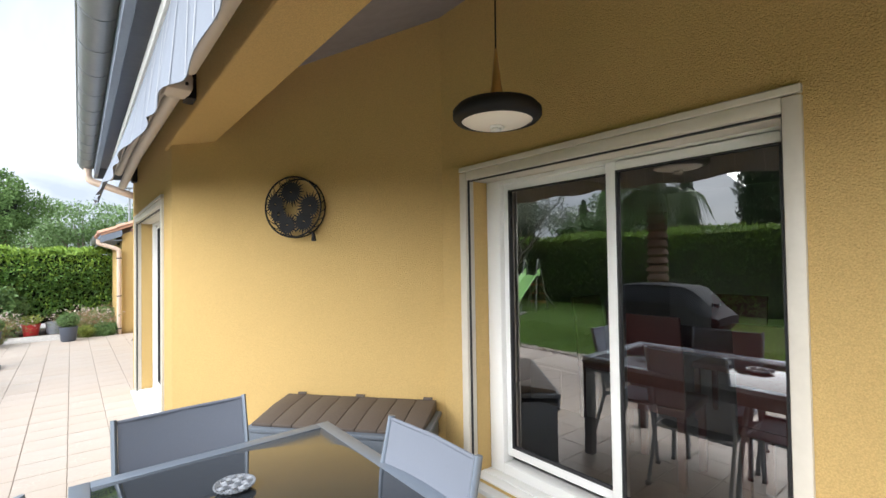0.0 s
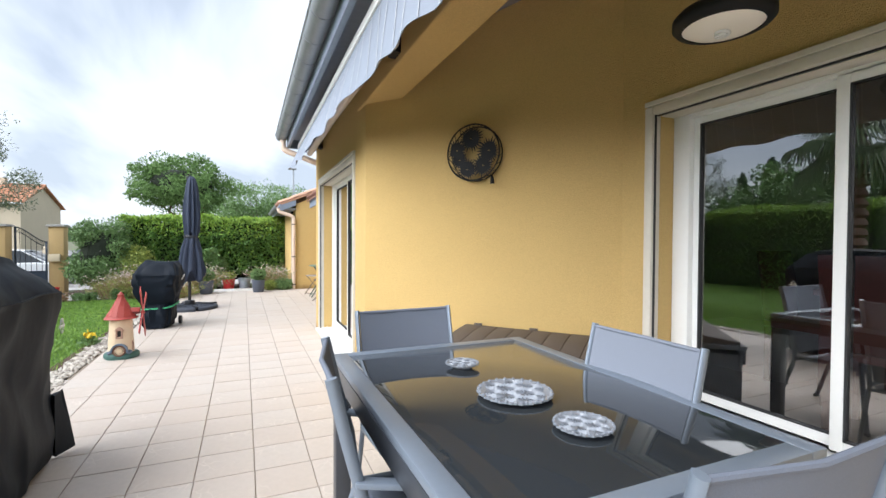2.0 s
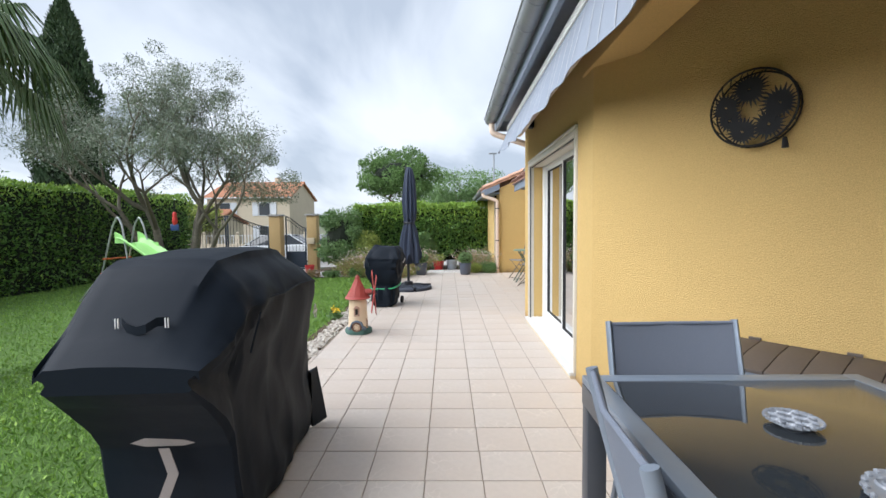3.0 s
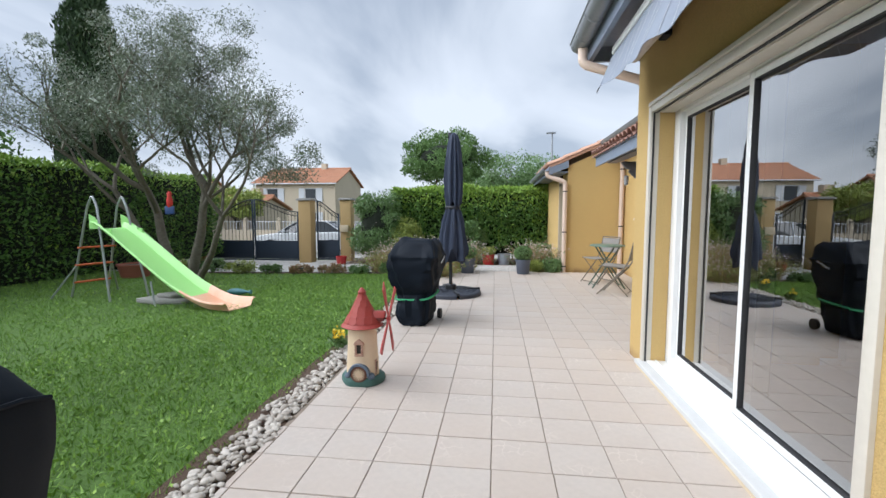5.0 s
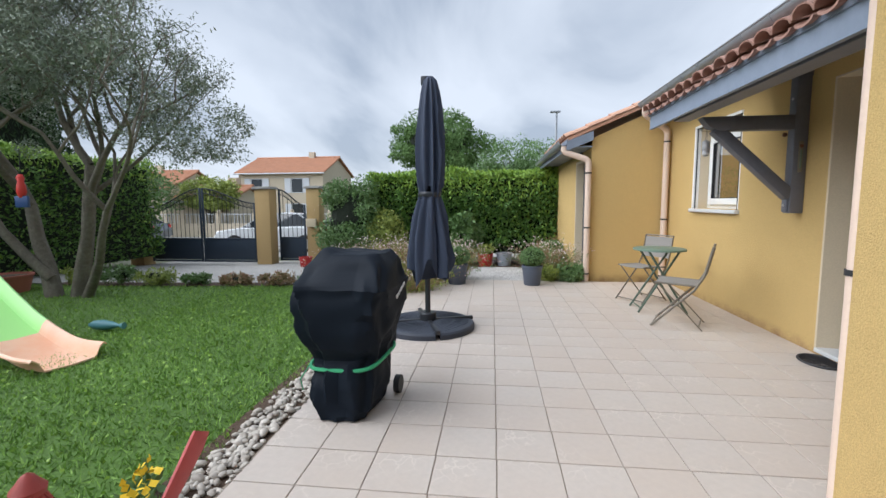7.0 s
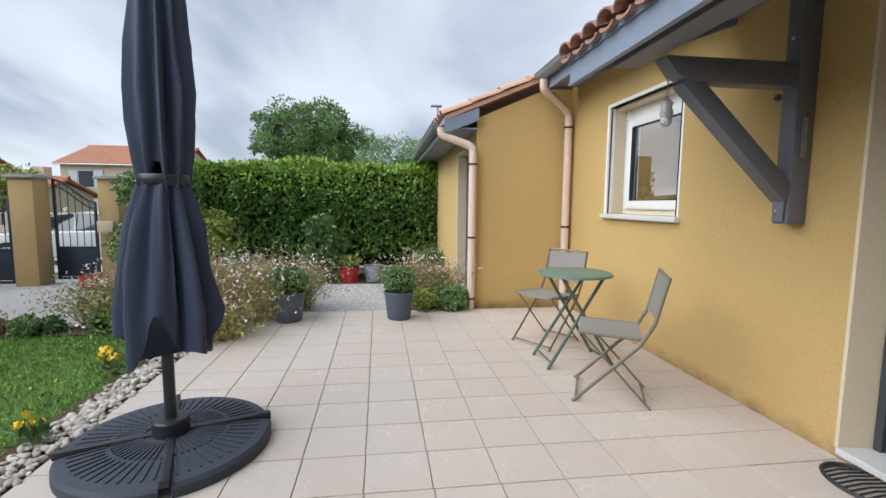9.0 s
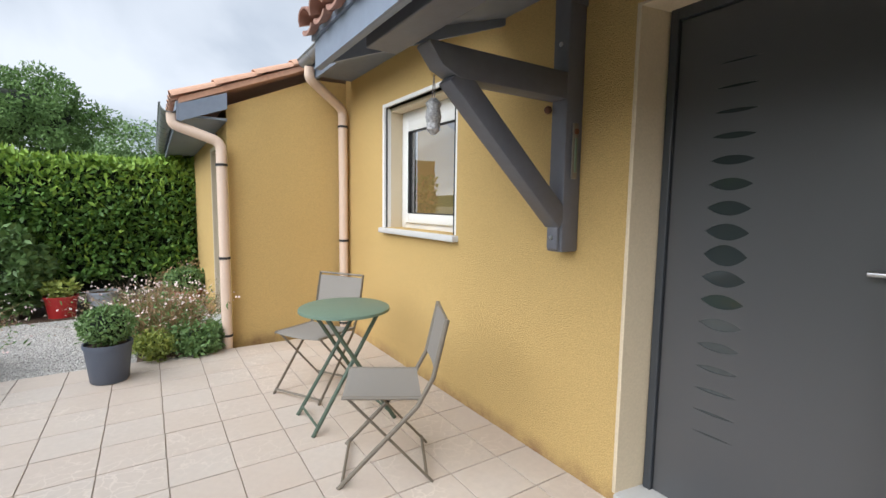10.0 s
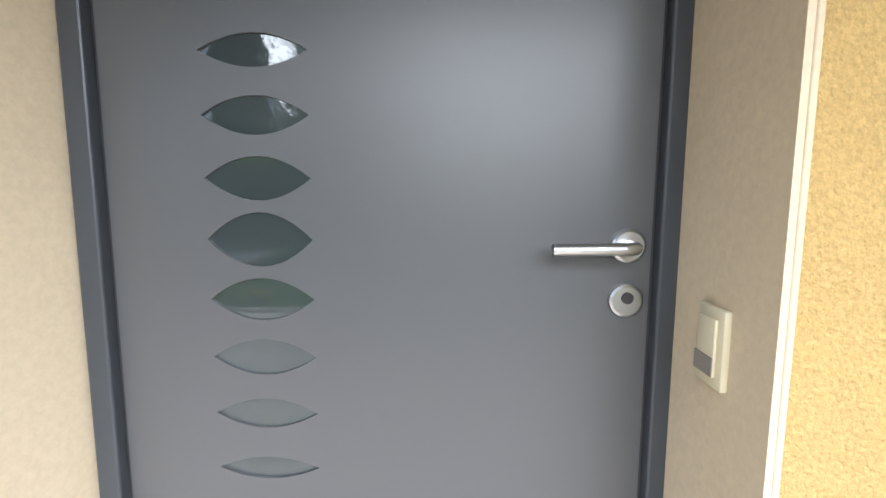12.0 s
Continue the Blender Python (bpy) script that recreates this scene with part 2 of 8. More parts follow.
MAT = dict(
    stucco=material("ochre_render", (0.67, 0.47, 0.19), 0.9, grain=0.42, grain_scale=190, blotch=0.14, blotch_scale=1.1, bump=1.0, bump_scale=165, bump_dist=0.010, detail=4.0, spec=0.2, coords="Object"),
    reveal=material("cream_smooth_render", (0.66, 0.56, 0.40), 0.85, grain=0.16, grain_scale=90, bump=0.2, bump_scale=60, blotch=0.1, spec=0.2),
    tile=material("cream_terrace_tile", (0.545, 0.485, 0.43), 0.5, grain=0.12, grain_scale=25, blotch=0.28, blotch_scale=2.0, bump=0.15, bump_scale=30, rand=0.32, hue=(0.50, 0.395, 0.315), bump_dist=0.003),
    tile_far=material("cream_terrace_tile_far", (0.545, 0.485, 0.43), 0.5, grain=0.12, grain_scale=25, blotch=0.28, blotch_scale=2.0, bump=0.15, bump_scale=30, island=0.32, hue=(0.50, 0.395, 0.315), bump_dist=0.003),
    grout=material("sandy_grout", (0.29, 0.235, 0.185), 0.95, grain=0.3, bump=0.3),
    pvc=material("white_pvc", (0.78, 0.78, 0.76), 0.35, grain=0.03, blotch=0.05, blotch_scale=4),
    pvc_old=material("cream_lacquered_aluminium", (0.62, 0.58, 0.50), 0.4, grain=0.08, grain_scale=30, blotch=0.15, blotch_scale=6),
    sill=material("white_sill_stone", (0.60, 0.60, 0.59), 0.5, grain=0.08, blotch=0.15, blotch_scale=5, bump=0.1),
    rubber=material("black_rubber", (0.02, 0.02, 0.022), 0.6, bump=0.1),
    pane=window_glass("window_glass", 4.0, (0.86, 0.89, 0.88)),
    zinc=material("grey_zinc_gutter", (0.30, 0.32, 0.34), 0.45, metal=0.35, grain=0.1, grain_scale=40, blotch=0.3, blotch_scale=4, hue=(0.22, 0.23, 0.25)),
    pipe=material("pinkish_beige_downpipe", (0.72, 0.56, 0.45), 0.5, grain=0.1, blotch=0.15),
    fascia=material("blue_grey_painted_wood", (0.21, 0.25, 0.32), 0.5, grain=0.15, grain_scale=20, blotch=0.2, bump=0.12, bump_scale=40),
    beam_grey=material("taupe_grey_painted_beam", (0.13, 0.133, 0.155), 0.5, grain=0.15, grain_scale=25, blotch=0.25, hue=(0.16, 0.18, 0.22), bump=0.15, bump_scale=45),
    soffit=material("grey_soffit_boards", (0.27, 0.26, 0.28), 0.7, grain=0.2, grain_scale=12, bump=0.1),
    awning=material("grey_striped_awning_cloth", (0.25, 0.28, 0.34), 0.85, grain=0.15, grain_scale=200, blotch=0.15, bump=0.1, bump_scale=300, bump_dist=0.001),
    awning_arm=material("beige_awning_arm", (0.60, 0.54, 0.47), 0.4, grain=0.06, blotch=0.1),
    roof=material("terracotta_roof_tile", (0.31, 0.155, 0.115), 0.8, grain=0.3, grain_scale=25, blotch=0.4, blotch_scale=5, hue=(0.40, 0.26, 0.21), bump=0.3, bump_scale=40, rand=0.4),
    roof_pale=material("pale_terracotta_roof_tile", (0.55, 0.30, 0.20), 0.8, grain=0.25, grain_scale=25, blotch=0.35, blotch_scale=4, hue=(0.62, 0.42, 0.30), bump=0.3, bump_scale=40, rand=0.25),
    ortile=material("orange_roof", (0.50, 0.235, 0.13), 0.8, grain=0.3, grain_scale=6, blotch=0.35, blotch_scale=1.2, bump=0.3, bump_scale=10, bump_dist=0.05),
    anthracite=material("anthracite_metal", (0.075, 0.082, 0.095), 0.45, metal=0.2, grain=0.06, grain_scale=200, bump=0.05, bump_scale=400),
    frame_grey=material("slate_grey_chair_frame", (0.19, 0.225, 0.275), 0.38, metal=0.25, grain=0.05, blotch=0.08),
    sling=material("grey_sling_fabric", (0.145, 0.165, 0.21), 0.75, grain=0.3, grain_scale=500, bump=0.25, bump_scale=600, bump_dist=0.001),
    sling_light=material("light_grey_sling_fabric", (0.185, 0.205, 0.25), 0.7, grain=0.2, grain_scale=500, bump=0.25, bump_scale=600, bump_dist=0.001),
    table_frame=material("graphite_table_frame", (0.06, 0.066, 0.078), 0.35, metal=0.3, grain=0.05),
    table_glass=material("tinted_table_glass", (0.024, 0.028, 0.032), 0.04, spec=0.9, blotch=0.1),
    crystal=glass("cut_glass", (0.40, 0.43, 0.48), 0.15, 1.45, 0.5),
    box=material("blue_grey_resin", (0.12, 0.145, 0.18), 0.6, grain=0.15, grain_scale=80, bump=0.2, bump_scale=120, bump_dist=0.002),
    boxlid=material("brown_grey_resin_lid", (0.095, 0.075, 0.062), 0.65, grain=0.2, grain_scale=60, bump=0.3, bump_scale=90, bump_dist=0.002),
    black=material("matt_black_metal", (0.010, 0.010, 0.011), 0.6, spec=0.25, grain=0.1),
    lampglass=material("opal_diffuser", (0.84, 0.79, 0.71), 0.4),
    brass=material("dull_brass", (0.45, 0.28, 0.10), 0.4, metal=0.6),
    door=material("grey_door_paint", (0.084, 0.086, 0.091), 0.38, metal=0.15, spec=0.7, grain=0.05, grain_scale=600, blotch=0.04, bump=0.05, bump_scale=900, bump_dist=0.0006),
    doorframe=material("anthracite_door_frame", (0.055, 0.062, 0.072), 0.4, metal=0.2, grain=0.05),
    steel=material("brushed_steel", (0.55, 0.56, 0.57), 0.32, metal=1.0, grain=0.05),
    frost=material("dark_lens_glass", (0.05, 0.062, 0.065), 0.02, spec=1.0, metal=0.25),
    ivory=material("ivory_plastic", (0.66, 0.60, 0.42), 0.4, grain=0.05),
    cover=material("black_polyester_cover", (0.007, 0.011, 0.018), 0.6, spec=0.12, grain=0.3, grain_scale=300, bump=0.3, bump_scale=9, bump_dist=0.008, detail=2),
    strap=material("grey_webbing", (0.28, 0.25, 0.24), 0.8, grain=0.2, grain_scale=200),
    green_cord=material("green_cord", (0.05, 0.36, 0.16), 0.6),
    white=material("white_print", (0.75, 0.75, 0.75), 0.6),
    parasol=material("navy_parasol_cloth", (0.030, 0.042, 0.075), 0.75, grain=0.2, grain_scale=200, bump=0.3, bump_scale=9, bump_dist=0.01),
    parasol_pole=material("black_parasol_pole", (0.03, 0.032, 0.038), 0.4, metal=0.3),
    base_stone=material("grey_resin_base", (0.040, 0.047, 0.066), 0.65, grain=0.3, grain_scale=90, bump=0.4, bump_scale=60),
    mill_wall=material("cream_ceramic", (0.72, 0.56, 0.38), 0.6, grain=0.08, blotch=0.2, blotch_scale=8, bump=0.15),
    mill_red=material("brick_red_ceramic", (0.38, 0.055, 0.04), 0.55, grain=0.15, blotch=0.3, blotch_scale=12, island=0.25, bump=0.15),
    mill_blade=material("red_painted_blade", (0.48, 0.06, 0.055), 0.5, grain=0.15, blotch=0.25, blotch_scale=8),
    mill_green=material("sea_green_ceramic", (0.05, 0.13, 0.11), 0.55, grain=0.2, blotch=0.3, blotch_scale=15, bump=0.3),
    strap_pale=material("pale_stripe_cloth", (0.50, 0.51, 0.53), 0.85, grain=0.1),
    charm=material("speckled_silvery_mesh", (0.55, 0.55, 0.56), 0.5, metal=0.2, grain=0.95, grain_scale=110, bump=0.6, bump_scale=130, bump_dist=0.004),
    mill_blue=material("blue_grey_ceramic_stone", (0.10, 0.14, 0.20), 0.6, grain=0.3, grain_scale=120, blotch=0.4, blotch_scale=30, hue=(0.25, 0.28, 0.30), bump=0.4, bump_scale=90),
    mill_stone=material("pinkish_ceramic_stone", (0.40, 0.22, 0.16), 0.6, grain=0.2, blotch=0.5, blotch_scale=40, hue=(0.55, 0.42, 0.32), bump=0.3),
    mill_dark_red=material("dark_red_ceramic", (0.16, 0.03, 0.025), 0.6, grain=0.2),
    mill_brown=material("brown_ceramic", (0.14, 0.055, 0.03), 0.6, grain=0.2),
    dark=material("dark_opening", (0.02, 0.015, 0.012), 0.8),
    slide=material("lime_green_plastic", (0.40, 0.78, 0.25), 0.4, grain=0.03, blotch=0.12, blotch_scale=2, hue=(0.45, 0.82, 0.3)),
    slide_foot=material("peach_plastic", (0.80, 0.42, 0.26), 0.45, blotch=0.6, blotch_scale=3, hue=(0.84, 0.68, 0.52)),
    galv=material("galvanised_tube", (0.42, 0.44, 0.45), 0.42, metal=0.5, grain=0.1),
    rung=material("orange_rung", (0.62, 0.14, 0.04), 0.5, grain=0.1),
    bistro=material("sage_green_paint", (0.135, 0.20, 0.15), 0.45, grain=0.08, blotch=0.15, blotch_scale=6, hue=(0.2, 0.28, 0.18)),
    bistro_leg=material("dark_sage_tube", (0.075, 0.11, 0.08), 0.45, grain=0.08, blotch=0.1),
    taupe=material("taupe_sling", (0.25, 0.23, 0.205), 0.75, grain=0.25, grain_scale=400, bump=0.2, bump_scale=500, bump_dist=0.001),
    taupe_frame=material("taupe_tube", (0.20, 0.175, 0.14), 0.45, metal=0.2, grain=0.15, grain_scale=40),
    pot_grey=material("slate_plastic_pot", (0.085, 0.10, 0.135), 0.55, grain=0.08, blotch=0.1),
    pot_red=material("red_glazed_pot", (0.48, 0.03, 0.03), 0.4, blotch=0.15),
    pot_pale=material("pale_grey_pot", (0.36, 0.40, 0.46), 0.55, blotch=0.15),
    pot_terra=material("terracotta_pot", (0.36, 0.12, 0.08), 0.7, blotch=0.2),
    lawn=material("lawn_soil_green", (0.10, 0.19, 0.03), 0.95, grain=0.5, grain_scale=30, blotch=0.5, blotch_scale=0.9, hue=(0.045, 0.085, 0.018), bump=0.6, bump_scale=40, bump_dist=0.02),
    blade=material("grass_blade", (0.27, 0.43, 0.085), 0.6, island=0.7, hue=(0.11, 0.22, 0.035), spec=0.25, blotch=0.35, blotch_scale=0.8),
    soil=material("brown_soil", (0.11, 0.07, 0.045), 0.95, grain=0.5, grain_scale=60, blotch=0.3, bump=0.7, bump_scale=50, bump_dist=0.02),
    gravel_bed=material("gravel_bed", (0.58, 0.56, 0.53), 0.9, grain=0.55, grain_scale=55, blotch=0.25, blotch_scale=1.2, bump=0.9, bump_scale=65, bump_dist=0.02, kind="voronoi"),
    gravel=material("light_gravel", (0.66, 0.64, 0.61), 0.8, island=0.7, hue=(0.20, 0.18, 0.17)),
    pebble=material("river_pebble", (0.62, 0.57, 0.50), 0.6, island=0.7, hue=(0.24, 0.20, 0.16), grain=0.15, grain_scale=80),
    drive=material("pale_driveway", (0.42, 0.40, 0.38), 0.9, grain=0.3, grain_scale=35, blotch=0.3, blotch_scale=1.5, bump=0.4, bump_scale=60),
    far_ground=material("far_ground", (0.12, 0.13, 0.07), 0.95, grain=0.3, grain_scale=0.5, blotch=0.4, blotch_scale=0.05, bump=0.2, bump_scale=1),
    hedge=material("laurel_leaf", (0.15, 0.28, 0.06), 0.5, island=0.8, hue=(0.045, 0.11, 0.022), spec=0.35),
    hedge_new=material("young_laurel_leaf", (0.30, 0.45, 0.07), 0.5, island=0.6, hue=(0.15, 0.28, 0.045), spec=0.35),
    # near-black colour stands in for the shade deep inside dense foliage
    shade_core=material("foliage_shade_core", (0.010, 0.017, 0.007), 0.95, grain=0.4, grain_scale=12, bump=0.5, bump_scale=12, bump_dist=0.05),
    olive=material("olive_leaf", (0.245, 0.29, 0.21), 0.45, island=0.75, hue=(0.11, 0.145, 0.09), spec=0.4),
    bark=material("olive_bark", (0.15, 0.13, 0.10), 0.9, grain=0.45, grain_scale=25, blotch=0.5, blotch_scale=6, hue=(0.27, 0.26, 0.20), bump=0.8, bump_scale=18, bump_dist=0.02),
    bark_pine=material("pine_bark", (0.13, 0.075, 0.05), 0.9, grain=0.4, bump=0.7, bump_scale=8),
    pine=material("pine_needles", (0.13, 0.23, 0.055), 0.7, island=0.8, hue=(0.06, 0.13, 0.03)),
    cypress=material("cypress_foliage", (0.055, 0.10, 0.035), 0.75, island=0.8, hue=(0.022, 0.05, 0.018)),
    shrub=material("grey_green_shrub_leaf", (0.16, 0.27, 0.085), 0.55, island=0.8, hue=(0.08, 0.15, 0.045)),
    shrub_y=material("yellow_green_leaf", (0.38, 0.44, 0.09), 0.55, island=0.7, hue=(0.12, 0.18, 0.04)),
    stems=material("reddish_dry_stems", (0.42, 0.24, 0.15), 0.8, island=0.8, hue=(0.17, 0.20, 0.07)),
    petal=material("pale_pink_petal", (0.72, 0.62, 0.59), 0.6, island=0.45, hue=(0.75, 0.50, 0.50)),
    petal_y=material("yellow_petal", (0.85, 0.58, 0.02), 0.6),
    palm=material("palm_leaf", (0.07, 0.13, 0.04), 0.5, island=0.7, hue=(0.09, 0.12, 0.04)),
    pillar=material("ochre_pillar_render", (0.50, 0.35, 0.16), 0.9, grain=0.25, grain_scale=60, blotch=0.15, bump=0.4, bump_scale=60),
    gate=material("dark_blue_grey_steel", (0.035, 0.05, 0.075), 0.45, metal=0.3, grain=0.06, blotch=0.1),
    gate_bar=material("black_wrought_iron", (0.02, 0.022, 0.026), 0.5, metal=0.3),
    wood=material("weathered_wood", (0.35, 0.22, 0.12), 0.8, grain=0.35, grain_scale=15, bump=0.4, bump_scale=25),
    carpaint=material("white_car_paint", (0.72, 0.74, 0.76), 0.22, spec=0.6, blotch=0.03),
    carpaint_grey=material("grey_car_paint", (0.16, 0.18, 0.20), 0.22, spec=0.6, metal=0.4),
    carglass=material("dark_car_glass", (0.03, 0.035, 0.04), 0.05, spec=0.8),
    neighbour=material("cream_house_render", (0.58, 0.50, 0.38), 0.9, grain=0.15, grain_scale=20, blotch=0.15, blotch_scale=0.8, bump=0.2),
    shutter=material("white_shutter", (0.62, 0.64, 0.68), 0.6, grain=0.05),
    room_wall=material("room_wall_paint", (0.66, 0.63, 0.58), 0.85, grain=0.05, blotch=0.1),
    room_floor=material("polished_room_tile", (0.64, 0.64, 0.62), 0.25, grain=0.1, grain_scale=8, blotch=0.2),
    mahogany=material("dark_red_wood", (0.15, 0.03, 0.024), 0.4, grain=0.3, grain_scale=12),
    curtain=material("brown_grey_curtain", (0.20, 0.16, 0.12), 0.9, grain=0.2, grain_scale=150, blotch=0.2, hue=(0.28, 0.22, 0.15)),
    concrete=material("rough_concrete", (0.34, 0.33, 0.31), 0.9, grain=0.3, bump=0.4),
    red=material("bright_red_paint", (0.60, 0.04, 0.03), 0.5), blue=material("blue_paint", (0.03, 0.07, 0.20), 0.5),
    teal=material("teal_plastic", (0.08, 0.22, 0.25), 0.5),
)
def splash_stain(m, height, colour, amount):
    """Brown rain-splash stains with a ragged top along the foot of a wall."""
    nt = m.node_tree
    L = nt.links.new
    b = nt.nodes["Principled BSDF"]
    src = b.inputs["Base Color"].links[0].from_socket
    co, sep = nt.nodes.new("ShaderNodeTexCoord"), nt.nodes.new("ShaderNodeSeparateXYZ")
    L(co.outputs["Object"], sep.inputs[0])
    n = N(nt, "ShaderNodeTexNoise", Scale=5.0, Detail=6.0, Roughness=0.7)
    L(co.outputs["Object"], n.inputs["Vector"])
    r = nt.nodes.new("ShaderNodeMapRange")
    r.inputs[1].default_value, r.inputs[2].default_value = 0.0, height
    r.inputs[3].default_value, r.inputs[4].default_value = 1.0, 0.0
    L(sep.outputs["Z"], r.inputs[0])
    r2 = nt.nodes.new("ShaderNodeMapRange")
    r2.inputs[1].default_value, r2.inputs[2].default_value = 0.35, 0.65
    L(n.outputs["Fac"], r2.inputs[0])
    k, k2 = N(nt, "ShaderNodeMath"), N(nt, "ShaderNodeMath")
    k.operation = k2.operation = "MULTIPLY"
    L(r.outputs[0], k.inputs[0])
    L(r2.outputs[0], k.inputs[1])
    L(k.outputs[0], k2.inputs[0])
    k2.inputs[1].default_value = amount
    mx = nt.nodes.new("ShaderNodeMix")
    mx.data_type = "RGBA"
    L(k2.outputs[0], mx.inputs[0])
    L(src, mx.inputs[6])
    mx.inputs[7].default_value = (*colour, 1)
    L(mx.outputs[2], b.inputs["Base Color"])


splash_stain(MAT["stucco"], 0.11, (0.24, 0.13, 0.07), 0.85)
add_veins(MAT["tile"], 12.0, (0.72, 0.64, 0.56), 0.5)
add_veins(MAT["tile_far"], 12.0, (0.72, 0.64, 0.56), 0.5)

MAT["crystal"].node_tree.nodes["Principled BSDF"].inputs["Transmission Weight"].default_value = 0.5
MAT["crystal"].node_tree.nodes["Principled BSDF"].inputs["Base Color"].default_value = (0.38, 0.41, 0.46, 1)


# ---------------------------------------------------------------- mesh tools
class M:
    """Vertices and faces gathered into one mesh."""

    def __init__(self):
        self.v, self.f = [], []

    def add(self, verts, faces, m=None):
        n = len(self.v)
        self.v += [tuple(m @ Vector(p)) for p in verts] if m is not None else [tuple(p) for p in verts]
        self.f += [tuple(i + n for i in f) for f in faces]
        return self

    def box(self, x0, y0, z0, x1, y1, z1, m=None):
        return self.add([(x, y, z) for z in (z0, z1) for y in (y0, y1) for x in (x0, x1)],
                        [(0, 2, 3, 1), (4, 5, 7, 6), (0, 1, 5, 4), (2, 6, 7, 3), (0, 4, 6, 2), (1, 3, 7, 5)], m)

    def prism(self, poly, z0, z1, m=None):
        n = len(poly)
        return self.add([(x, y, z0) for x, y in poly] + [(x, y, z1) for x, y in poly],
                        [tuple(range(n))[::-1], tuple(range(n, 2 * n))] + [(i, (i + 1) % n, n + (i + 1) % n, n + i) for i in range(n)], m)

    def rings(self, rings, closed=True, caps=True, m=None):
        n, k = len(rings[0]), len(rings)
        faces = [(a * n + i, a * n + (i + 1) % n, (a + 1) * n + (i + 1) % n, (a + 1) * n + i)
                 for a in range(k - 1) for i in range(n if closed else n - 1)]
        if caps:
            faces += [tuple(range(n))[::-1], tuple(range((k - 1) * n, k * n))]
        return self.add([p for r in rings for p in r], faces, m)

    def lathe(self, profile, n=24, m=None, caps=True):
        return self.rings([[(r * math.cos(2 * math.pi * i / n), r * math.sin(2 * math.pi * i / n), z) for i in range(n)] for r, z in profile], m=m, caps=caps)

    def tube(self, pts, r, n=8, caps=True, flat=1.0):
        """A round bar along pts; r may be a list; flat squashes it sideways."""
        pts = [Vector(p) for p in pts]
        rs = r if isinstance(r, (list, tuple)) else [r] * len(pts)
        rings, side = [], None
        for i, p in enumerate(pts):
            d = (pts[min(i + 1, len(pts) - 1)] - pts[max(i - 1, 0)]).normalized()
            if side is None:
                side = d.cross(Vector((0, 0, 1)) if abs(d.z) < 0.9 else Vector((1, 0, 0))).normalized()
            else:
                side = (side - d * side.dot(d)).normalized()
            up = side.cross(d)
            rings.append([tuple(p + side * rs[i] * math.cos(2 * math.pi * k / n) + up * rs[i] * flat * math.sin(2 * math.pi * k / n)) for k in range(n)])
        return self.rings(rings, caps=caps)

    def bar(self, a, b, w, h, up=(0, 0, 1)):
        """A square bar from a to b, w wide and h deep."""
        a, b = Vector(a), Vector(b)
        d = (b - a).normalized()
        s = d.cross(Vector(up)).normalized()
        u = s.cross(d)
        return self.rings([[tuple(p + s * w / 2 * i + u * h / 2 * j) for i, j in ((-1, -1), (1, -1), (1, 1), (-1, 1))] for p in (a, b)])

    def ball(self, c, r, n=10, squash=1.0, m=None):
        c = Vector(c)
        return self.rings([[tuple(c + Vector((r * math.sin(a) * math.cos(b), r * math.sin(a) * math.sin(b), -r * squash * math.cos(a))))
                            for b in [2 * math.pi * k / n for k in range(n)]] for a in [0.05 + (math.pi - 0.1) * j / (n // 2) for j in range(n // 2 + 1)]], m=m)

    def raw(self, name):
        """The mesh with its faces as they were given."""
        me = bpy.data.meshes.new(name)
        me.from_pydata(self.v, [], self.f)
        return me

    def mesh(self, name, bevel=0.0, smooth=None):
        me = bpy.data.meshes.new(name)
        me.from_pydata(self.v, [], self.f)
        bm = bmesh.new()
        bm.from_mesh(me)
        bmesh.ops.recalc_face_normals(bm, faces=bm.faces)
        if bevel:
            sharp = [e for e in bm.edges if len(e.link_faces) == 2 and e.calc_face_angle(0) > 0.6]
            bmesh.ops.bevel(bm, geom=sharp, offset=bevel, segments=2, affect="EDGES", profile=0.5, clamp_overlap=True)
        if smooth is not None:
            for f in bm.faces:
                f.smooth = True
            for e in bm.edges:
                e.smooth = not (len(e.link_faces) == 2 and e.calc_face_angle(0) > smooth)
        bm.to_mesh(me)
        bm.free()
        return me


def part(name, shape, mat, parent=None, label="", bevel=0.0, smooth=0.6, at=None, **tags):
    """One mesh object, under its thing if a parent is given."""
    me = shape.mesh(name, bevel, smooth) if isinstance(shape, M) else shape
    me.materials.append(MAT[mat])
    ob = new(name, me)
    if parent is not None:
        ob.parent = parent
    if at is not None:
        ob.matrix_basis = at if isinstance(at, Matrix) else Matrix.Translation(at)
    return tagged(ob, label, **tags)


def thing(name, at, label, category, group=""):
    ob = new(name)
    ob.empty_display_size = 0.1
    ob.matrix_basis = at if isinstance(at, Matrix) else Matrix.Translation(at)
    return tagged(ob, label, category, group)


def structure(name, shape, mat, bevel=0.0, label="", smooth=None):
    return part(name, shape, mat, label=label, bevel=bevel, smooth=smooth, kind="structure")


RNG = np.random.default_rng(7)


